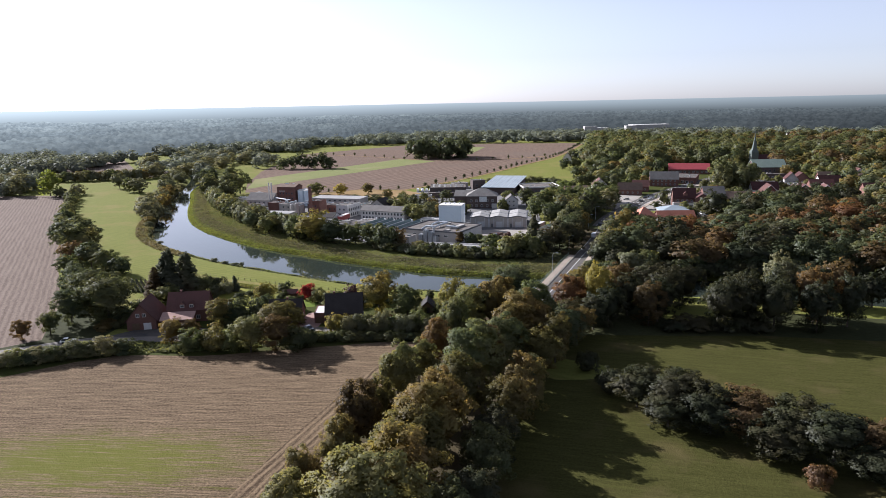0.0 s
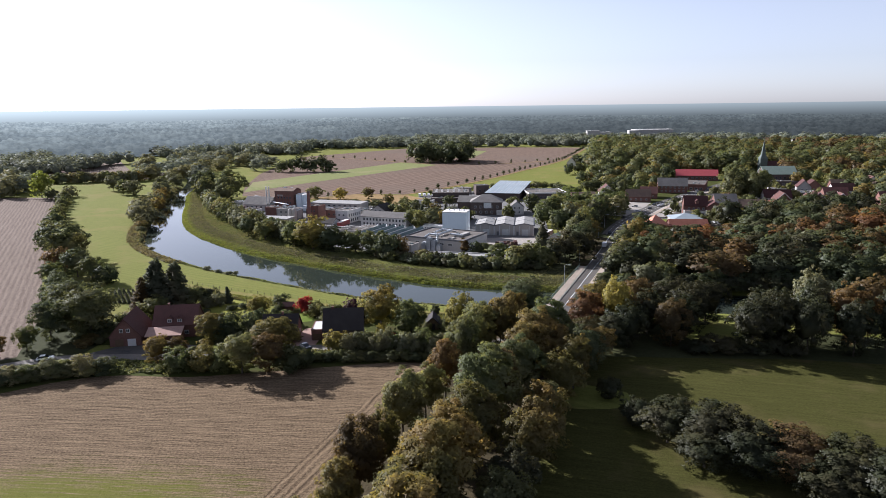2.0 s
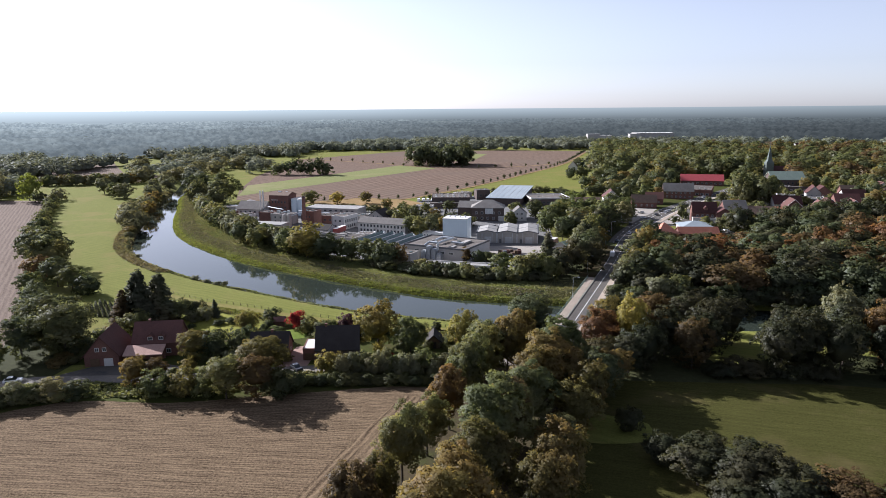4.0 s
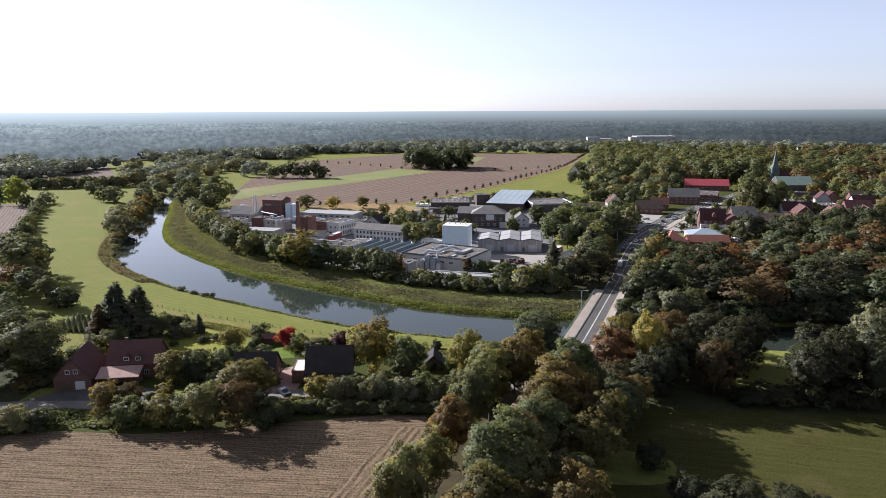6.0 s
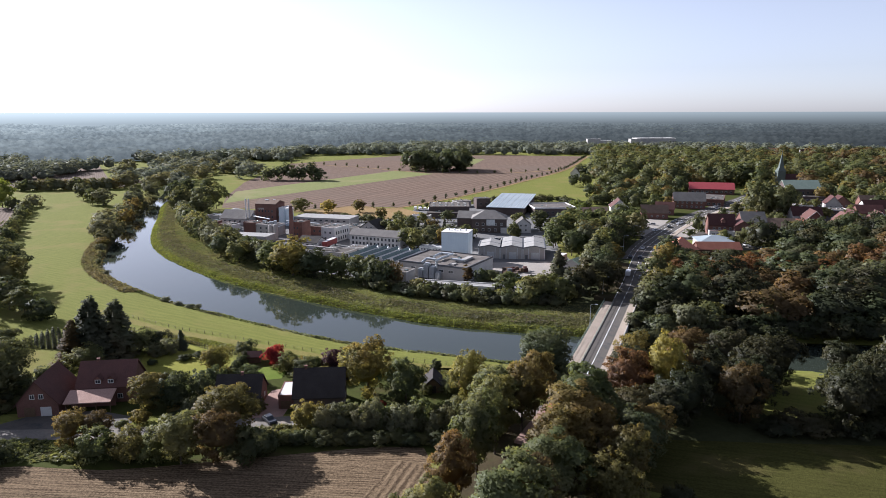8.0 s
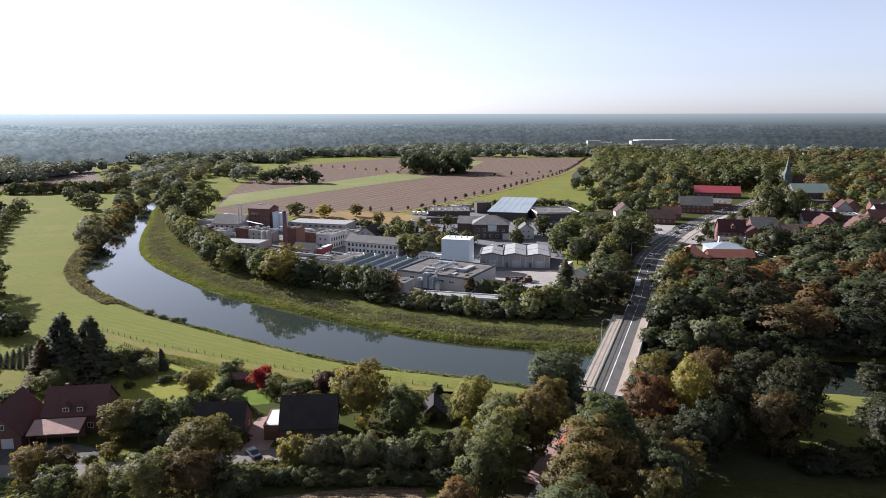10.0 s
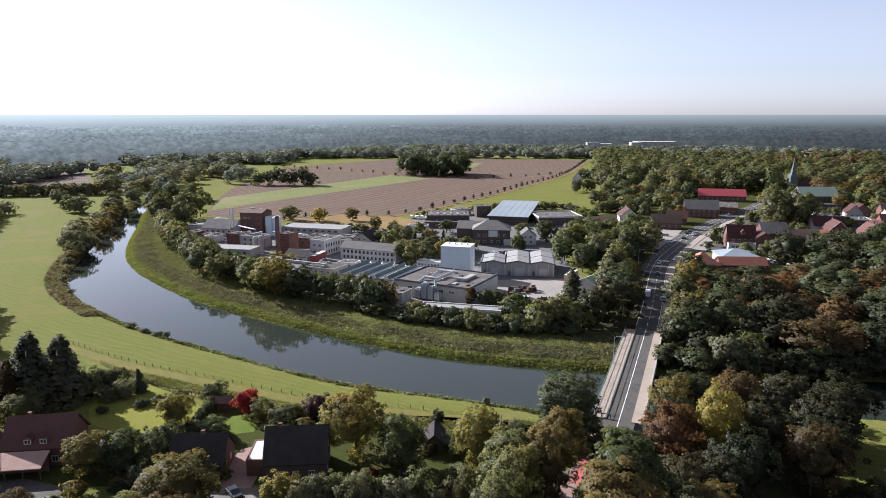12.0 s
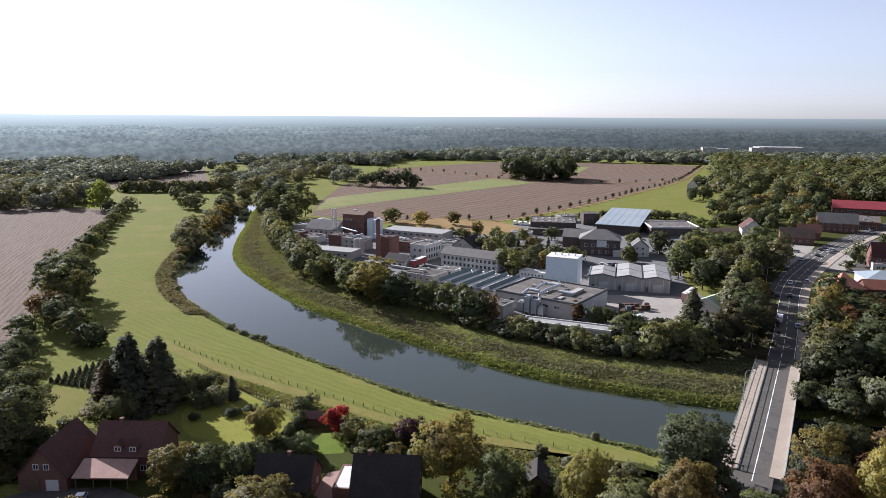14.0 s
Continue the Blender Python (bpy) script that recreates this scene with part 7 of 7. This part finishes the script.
house("brick gabled house with white verges", (250, 476), (260, 474), 13, 5.0, 10.0, "y", BRICK, TILE_RED, [("f", 2, 2, 1.2, 1.3, 1.2, 2.8, 2)], group=VG, trim=WHITE)
house("brick gabled house with white verges", (262, 470), (272, 467), 13, 5.0, 10.0, "y", BRICK, TILE_MAROON, [("f", 2, 2, 1.2, 1.3, 1.2, 2.8, 2)], group=VG, trim=WHITE)
house("small white house with grey gable roof", (250, 447), (258, 446), 10, 4.0, 8.0, "y", WHITE, TILE_GREY, [("f", 2, 1, 1.1, 1.3, 1.2, 3)], group=VG)
house("low brick outbuilding with orange tiles", (212, 470), (221, 468), 8, 3.0, 5.6, "x", BRICK, TILE_ORANGE, [], "outbuilding", "building", group=VG)
house("house with a red tiled roof", (275, 505), (291, 502), 12, 4.6, 9.4, "x", BRICK, TILE_RED, [("f", 4, 1, 1.2, 1.3, 1.2, 3)], group=VG)
house("house with a red tiled roof", (295, 530), (311, 528), 12, 4.6, 9.4, "x", WHITE, TILE_RED, [("f", 4, 1, 1.2, 1.3, 1.2, 3)], group=VG)
house("tall pale gabled house with a red roof", (270, 535), (279, 532), 12, 7.0, 12.0, "y", PALE, TILE_RED, [("f", 2, 2, 1.2, 1.4, 1.2, 3, 1.6)], group=VG)
flat_block("dark flat-roofed shop with white roof edge", (255, 520), (276, 516), 14, 4.6, DARKBRICK, FELT, [("f", 5, 1, 2.2, 1.6, 1.0, 3)], "shop", "shop", 0.4, rim=WHITE)
flat_block("low white flat-roofed hall", (257, 552), (269, 550), 8, 3.6, WHITE, FELT, [], "hall", "building", 0.2)
for i, (a, c_) in enumerate(((300, 480), (318, 492), (322, 510), (338, 500), (345, 528), (330, 545), (360, 560), (352, 585), (310, 560), (290, 560))):
    house("village house with a reddish tiled roof", (a, c_), (a + 11, c_ - 2), 10, 4.6, 9.2, ("x", "y")[i % 2], (BRICK, WHITE, BRICK)[i % 3], (TILE_RED, TILE_MAROON, TILE_BROWN)[i % 3], [("f", 3, 1, 1.2, 1.3, 1.2, 3)], group=VG)
# -- church and parish hall --
ch = thing("parish_hall", "tall brick hall with a pale green copper roof", "building", 290, 612, 0, -3)
part("wall", gable_walls(28, 16, 10, 16, "x"), DARKBRICK, ch)
part("roof", gable_roof(28, 16, 10, 16, "x", 0.6, 0.3), COPPER, ch, "pale green copper roof")
facade(ch, 28, 16, "f", 7, 2, 1.6, 2.0, 1.5, 4.2, 1.2, False)
flat_block("dark flat-roofed annex before the hall", (276, 592), (300, 590), 10, 5, DARKBRICK, FELT, [("f", 6, 1, 2, 1.6, 1.4, 3)], "annex", "building", 0.2)
ch = thing("church", "brick church tower with a slender dark slate spire", "church", 312, 690, 0, -4)
part("tower", Build().box(-3.4, 3.4, -3.4, 3.4, 0, 17), SLATE, ch)
part("spire", Build().add([(-3.6, -3.6, 17), (3.6, -3.6, 17), (3.6, 3.6, 17), (-3.6, 3.6, 17), (-1.9, -1.9, 20.5), (1.9, -1.9, 20.5), (1.9, 1.9, 20.5), (-1.9, 1.9, 20.5), (0, 0, 35)],
                          [(3, 2, 1, 0), (0, 1, 5, 4), (1, 2, 6, 5), (2, 3, 7, 6), (3, 0, 4, 7), (4, 5, 8), (5, 6, 8), (6, 7, 8), (7, 4, 8)]), SLATE, ch, "dark slate spire")
part("nave", gable_walls(24, 13, 8, 14, "x"), BRICK, ch, m=pose(16, 2, 0))
part("nave_roof", gable_roof(24, 13, 8, 14, "x"), TILE_RED, ch, m=pose(16, 2, 0))
part("cross", Build().box(-0.08, 0.08, -0.08, 0.08, 34.5, 37.5).box(-0.6, 0.6, -0.08, 0.08, 36.3, 36.5), STEEL, ch)
# -- distant halls --
for x, y, w_, d_, h_ in ((403, 1370, 74, 36, 14), (360, 1355, 20, 18, 13), (281, 1360, 24, 16, 13), (315, 1420, 30, 20, 8)):
    f = flat_block("pale distant industrial hall among woods", (x - w_ / 2, y), (x + w_ / 2, y), d_, h_ + 9, PALE, WHITE, [], "distant_hall", "building", 0.3)
fr = random.Random(9)
for i in range(26):
    a, c_ = fr.uniform(430, 640), fr.uniform(1060, 1300)
    house("distant house with a reddish roof", (a, c_), (a + 12, c_ - 1), 10, 6, 12, "x", WHITE, (TILE_RED, TILE_ORANGE, TILE_GREY)[i % 3], [], group="distant houses")
house("white farmhouse with a red roof by the field", (138, 808), (148, 806), 10, 5, 11, "y", WHITE, TILE_RED, [("f", 2, 1, 1.3, 1.4, 1.2, 3)], group="")
for dx, dy, hh in ((-16, -88, 11), (-8, -92, 12), (-2, -84, 10), (-20, -98, 8), (14, 6, 13), (18, -6, 12), (8, 14, 14), (22, 8, 15), (20, -18, 13), (16, -34, 12)):
    tree("broad", "dark", 143 + dx, 812 + dy, hh, hh * 0.9, False, "farmhouse trees", place=" beside the field farmhouse")

# ---- vehicles ----
CARS = {}


def car(kind, paint, x, y, z, rz, label, category="car", name="car"):
    ob = thing(name, label, category, x, y, z, rz)
    L, w, hb, hc = {"car": (4.4, 1.8, 0.85, 1.45), "van": (5.4, 2.0, 1.1, 2.3)}[kind]
    key = (kind, paint)
    if key not in CARS:
        a, c = L / 2, w / 2
        body = Build()
        if kind == "car":
            prof = [(-a, 0.3), (a, 0.3), (a, 0.7), (a - 0.25, hb), (-a + 0.1, hb + 0.05), (-a, 0.75)]
            roof = [(a - 1.25, hb), (a - 1.95, hc), (-a + 0.9, hc), (-a + 0.25, hb + 0.03)]
        else:
            prof = [(-a, 0.35), (a, 0.35), (a, 0.95), (a - 0.7, 1.25), (a - 1.3, hc), (-a, hc)]
            roof = [(a - 0.72, 1.24), (a - 1.28, hc - 0.08), (a - 1.9, hc - 0.1), (a - 1.9, 1.24)]
        def slab(pr, half):
            n = len(pr)
            return [(-half, q, r) for q, r in pr] + [(half, q, r) for q, r in pr], [tuple(range(n - 1, -1, -1)), tuple(range(n, 2 * n))] + [(i, (i + 1) % n, n + (i + 1) % n, n + i) for i in range(n)]
        body.add(*slab(prof, c))
        top = Build().add(*slab(roof, c - (0.12 if kind == "car" else -0.01)))
        lid = Build().box(-c + 0.2, c - 0.2, -a + 1.0, a - 2.1, hc - 0.02, hc + 0.04)
        wheel = Build()
        wheel.tube((-0.1, 0, 0), (0.1, 0, 0), 0.33, 0.33, 12)
        CARS[key] = (body.mesh("body", CARPAINT[paint]), top.mesh("cabin_glass", GLASS), lid.mesh("roof", CARPAINT[paint]), wheel.mesh("wheel", RUBBER))
    bm_, tm_, lm_, wm_ = CARS[key]
    part("body", bm_, None, ob)
    part("cabin_glass", tm_, None, ob)
    if kind == "car":
        part("roof", lm_, None, ob)
    for sx in (-1, 1):
        for sy in (-0.31, 0.31):
            part("wheel", wm_, None, ob, m=pose(sx * (w / 2 - 0.08), sy * L, 0.33))


for kind, paint, x, y, z, rz in (("van", "white", 80.5, 345, 0.75, -20), ("car", "grey", 84.2, 338, 0.85, -20), ("car", "white", 104.5, 407, 0.1, -22), ("car", "dark", 92, 384, 0.1, -20),
                                 ("car", "dark", 148, 492, 0.1, -32), ("car", "white", 128, 462, 0.1, -60), ("car", "dark", 152, 498, 0.1, -32), ("car", "grey", 205, 567, 0.1, -40)):
    car(kind, paint, x, y, z, rz, f"{'white' if paint == 'white' else 'silver' if paint == 'grey' else 'dark'} {'van' if kind == 'van' else 'car'} on the main road", "van" if kind == "van" else "car", kind)
car("car", "white", -112, 195.4, 0.1, -70, "white car on the lane past the houses")
for i in range(7):
    car("van", "white", -22 + i * 3.6, 553 - 4 * i * 0.3, 0.06, 10 * (i % 2), "white van parked behind the works", "van", "van")
for i, (x, y) in enumerate(((26, 430), (29, 431), (32, 430.5), (57, 362), (56, 356), (-21, 346), (-19, 344.5), (154, 415), (158, 414), (162, 416), (-84.5, 204), (-39, 204), (176, 412))):
    car("car", ("white", "grey", "dark")[i % 3], x, y, 0.1, 20 * i, f"parked {('white', 'silver', 'dark')[i % 3]} car on paving")


for i, (x, y, rz) in enumerate(((112.4, 410.4, -22), (96.5, 383.4, -20), (149.6, 485.5, -35), (153.7, 490.5, -35), (132.2, 483.5, 60), (140, 474.3, -30), (202.8, 558, -42), (222, 577.6, -42), (238, 601, -40), (112.3, 436, -28))):
    car("car", ("grey", "dark", "white", "grey")[i % 4], x, y, 0.1, rz, f"{('silver', 'dark', 'white', 'silver')[i % 4]} car on the village road")
for i, (x, y) in enumerate(((282.6, 566.7), (285.8, 564), (289, 561.4), (278, 560), (273, 556), (163, 409.3), (164.5, 405.5), (166, 401.8), (240, 528), (244, 530), (248, 532), (228, 524))):
    car("car", ("dark", "white", "grey")[i % 3], x, y, 0.1, 60, f"parked {('dark', 'white', 'silver')[i % 3]} car in the village")


def trailer(x, y, rz, body, label):
    ob = thing("truck_trailer", label, "trailer", x, y, 0.1, rz)
    part("box", Build().box(-1.27, 1.27, -6.2, 6.2, 1.1, 3.9), body, ob)
    part("roof", Build().box(-1.29, 1.29, -6.22, 6.22, 3.9, 3.98), WHITE, ob, "white roof sheet")
    part("chassis", Build().box(-0.5, 0.5, -6, 6, 0.75, 1.1), STEEL, ob)
    for sy in (-4.6, -3.4, -2.2, 4.6):
        for sx in (-1.0, 1.0):
            k = Build()
            k.tube((sx - 0.14, sy, 0.5), (sx + 0.14, sy, 0.5), 0.5, 0.5, 12)
            part("wheel", k, RUBBER, ob)


trailer(55.2, 371, -28, TILE_PINK, "salmon-sided lorry trailer with a white roof in the yard")
trailer(-61, 412, -16, CARPAINT["red"], "red lorry trailer beside the white building")
# ---- yard clutter: bags, pallets, crates ----
yard_rng = random.Random(2)
for i in range(9):
    b = thing("big_bag", "white bulk bag standing on the concrete yard", "bag", 23.5 + (i % 5) * 1.7 + yard_rng.uniform(-0.3, 0.3), 338.5 + (i // 5) * 1.8, 0.1, yard_rng.uniform(0, 90), "bulk bags")
    part("sack", Build().lathe([(0.5, 0), (0.72, 0.25), (0.75, 0.8), (0.55, 1.15), (0.25, 1.3)], 10), WHITE, b)
for i in range(6):
    b = thing("crate_stack", "stack of dark wooden crates in the yard", "crate", 27 + (i % 3) * 2.3, 345 + (i // 3) * 2.4, 0.1, yard_rng.uniform(-10, 10), "crates")
    for k in range(yard_rng.randint(1, 3)):
        part("crate", Build().box(-0.9, 0.9, -0.9, 0.9, 0.12, 1.0).box(-0.95, -0.7, -0.95, 0.95, 0, 0.12).box(0.7, 0.95, -0.95, 0.95, 0, 0.12), (WOOD, STEEL, POST)[i % 3], b, m=pose(0, 0, k * 1.02))
for i in range(12):
    b = thing("crate_stack", "row of rusty brown pallet cages in the yard", "crate", 27.5 + (i % 6) * 1.9, 351 + (i // 6) * 3.2 + (i % 6) * 0.5, 0.1, yard_rng.uniform(4, 16), "pallet cages")
    for k in range(yard_rng.randint(1, 2)):
        part("crate", Build().box(-0.8, 0.8, -0.6, 0.6, 0.12, 0.95).box(-0.8, -0.6, -0.65, 0.65, 0, 0.12).box(0.6, 0.8, -0.65, 0.65, 0, 0.12), (TILE_BROWN, WOOD, TILE_MAROON)[i % 3], b, m=pose(0, 0, k * 0.97))
b = thing("container", "small blue container in the yard", "container", 31.8, 341, 0.1, 10)
part("box", Build().box(-1.4, 1.4, -1.1, 1.1, 0, 1.5), TANKWHITE, b)


# ---- fences in the meadow and gardens ----
def fence(label, line, step, h, rails):
    line = smooth_line(line, 5)
    ob = thing("fence", label, "fence")
    seg = np.concatenate([[0], np.cumsum(np.hypot(*np.diff(line, axis=0).T))])
    post = Build().add([(-0.07, -0.07, -0.3), (0.07, -0.07, -0.3), (0.07, 0.07, -0.3), (-0.07, 0.07, -0.3), (-0.06, -0.06, h), (0.06, -0.06, h), (0.06, 0.06, h), (-0.06, 0.06, h)],
                       [(3, 2, 1, 0), (4, 5, 6, 7), (0, 1, 5, 4), (1, 2, 6, 5), (2, 3, 7, 6), (3, 0, 4, 7)]).mesh("post", POST)
    for u in np.arange(0, seg[-1], step):
        part("post", post, None, ob, m=pose(np.interp(u, seg, line[:, 0]), np.interp(u, seg, line[:, 1]), 0))
    for z in rails:
        part("wire", ribbon(line, -0.006, 0.006, z, thick=0.012), STEEL, ob)


fence("weathered post and wire fence across the meadow", [(32, 230.5), (5, 239.6), (-29.7, 247.9), (-46.8, 254.5), (-65.9, 263), (-87.6, 272.6), (-101.2, 280.3), (-116.6, 290.3)], 3.2, 1.0, (0.5, 0.9))
fence("garden fence of close dark posts", [(-98, 272), (-84, 262), (-72, 254), (-60, 248.5), (-50, 246.5)], 1.1, 1.3, (0.5, 1.2))
fence("hedge-side wire fence behind the gardens", [(-44, 243), (-20, 238), (0, 234), (24, 229)], 3.0, 1.1, (0.6, 1.0))
nursery = thing("nursery_rows", "rows of young conifers in a small plantation", "plantation")
cone_v, cone_f, cone_n = join(*conifer_arrays(4, 160, 0.3, 1.5, 1.1))
cone = array_mesh("young_conifer", cone_v, cone_f, LEAF["conifer"], normals=cone_n)
for i in range(10):
    for j in range(8):
        part("young_conifer", cone, None, nursery, m=pose(-131 + i * 2.0 + 0.6 * j, 255 + j * 2.0 - 0.3 * i, 0, 0, 0, 37 * i + 11 * j))
# ---- sapling rows along the farm tracks ----
sr = random.Random(4)
for line, n, h0 in ((FIELD_PATH, 46, 3.6), (FARM_TRACK, 22, 4.0)):
    seg = np.concatenate([[0], np.cumsum(np.hypot(*np.diff(line, axis=0).T))])
    us = [seg[-1] * (i + 0.3) / n for i in range(n)]
    wood("track_saplings", "row of young dark trees beside a farm track",
         [(np.interp(u, seg, line[:, 0]) - 3, np.interp(u, seg, line[:, 1]) + 2, 0, h0 * sr.uniform(0.8, 1.4), 2.8 * sr.uniform(0.7, 1.3)) for u in us], "dark", 1, "saplings")

# ---- loose things between the works buildings ----
wk = random.Random(14)
for x, y, w_, h_ in ((-148, 478, 9, 3.2), (-136, 470, 8, 3.0), (-140, 452, 7, 2.8), (-132, 462, 6, 3.6), (-72, 462, 9, 3.6), (-56, 462, 8, 3.2), (-40, 470, 9, 4.0), (-34, 430, 7, 3.2), (-88, 466, 8, 3.6), (-45, 394, 8, 3.2), (-80, 398, 7, 2.8)):
    flat_block("low works shed with a flat grey roof", (x - w_ / 2, y + 1), (x + w_ / 2, y - 1.5), wk.uniform(6, 9), h_, (PALE, WHITE, BRICK)[wk.randrange(3)], FELT, [("f", 2, 1, 1.0, 0.9, 1.4, 3, 0.8, False)], "works_shed", "shed", 0.15, group="works sheds")
for i in range(22):
    x, y = wk.choice(((-130, 440), (-112, 432), (-70, 396), (-55, 402), (-30, 398), (-88, 440), (-60, 436), (-20, 384), (-44, 430), (-140, 492), (-150, 486)))
    x, y = x + wk.uniform(-7, 7), y + wk.uniform(-5, 5)
    k = thing("container", "steel container standing in the works yard", "container", x, y, 0.05, wk.choice((-25, 65)), "works containers")
    part("box", Build().box(-1.2, 1.2, -3, 3, 0.1, 2.6), (SHEET, PALE, WHITE, RAILGREEN)[wk.randrange(4)], k)
    part("skid", Build().box(-1.1, -0.9, -2.9, 2.9, 0, 0.1).box(0.9, 1.1, -2.9, 2.9, 0, 0.1), STEEL, k)
for i, (a, e, z) in enumerate((((-150, 494), (-126, 488), 5.5), ((-126, 488), (-108, 470), 6.0), ((-96, 462), (-74, 452), 6.2), ((-96, 440), (-92, 462), 6.0))):
    k = thing("pipe_rack", "bundle of pale pipes on steel legs", "pipes", 0, 0, 0, 0, "pipe racks")
    for d in (-0.5, 0.0, 0.5):
        q = Build()
        q.tube((a[0], a[1] + d, z), (e[0], e[1] + d, z), 0.22, 0.22, 8)
        part("pipe", q, SHEET, k)
    for u in (0.1, 0.5, 0.9):
        q = Build()
        x, y = a[0] + (e[0] - a[0]) * u, a[1] + (e[1] - a[1]) * u
        q.tube((x, y, 0), (x, y, z - 0.2), 0.14, 0.14, 6)
        part("leg", q, STEEL, k)
trees([("broad", "willow", -132, 436, 8, 8), ("broad", "green", -150, 462, 9, 9), ("bush", "green", -128, 447, 5, 7), ("broad", "dark", -156, 478, 10, 9), ("broad", "green", -28, 440, 10, 9), ("broad", "dark", -34, 452, 9, 8),
       ("broad", "dark", -20, 456, 10, 9), ("bush", "olive", -8, 470, 6, 8), ("broad", "green", 46, 472, 10, 9), ("broad", "dark", 2, 494, 8, 9), ("broad", "green", -14, 486, 8, 8), ("broad", "green", -30, 484, 9, 9)], " among the works", near=False)
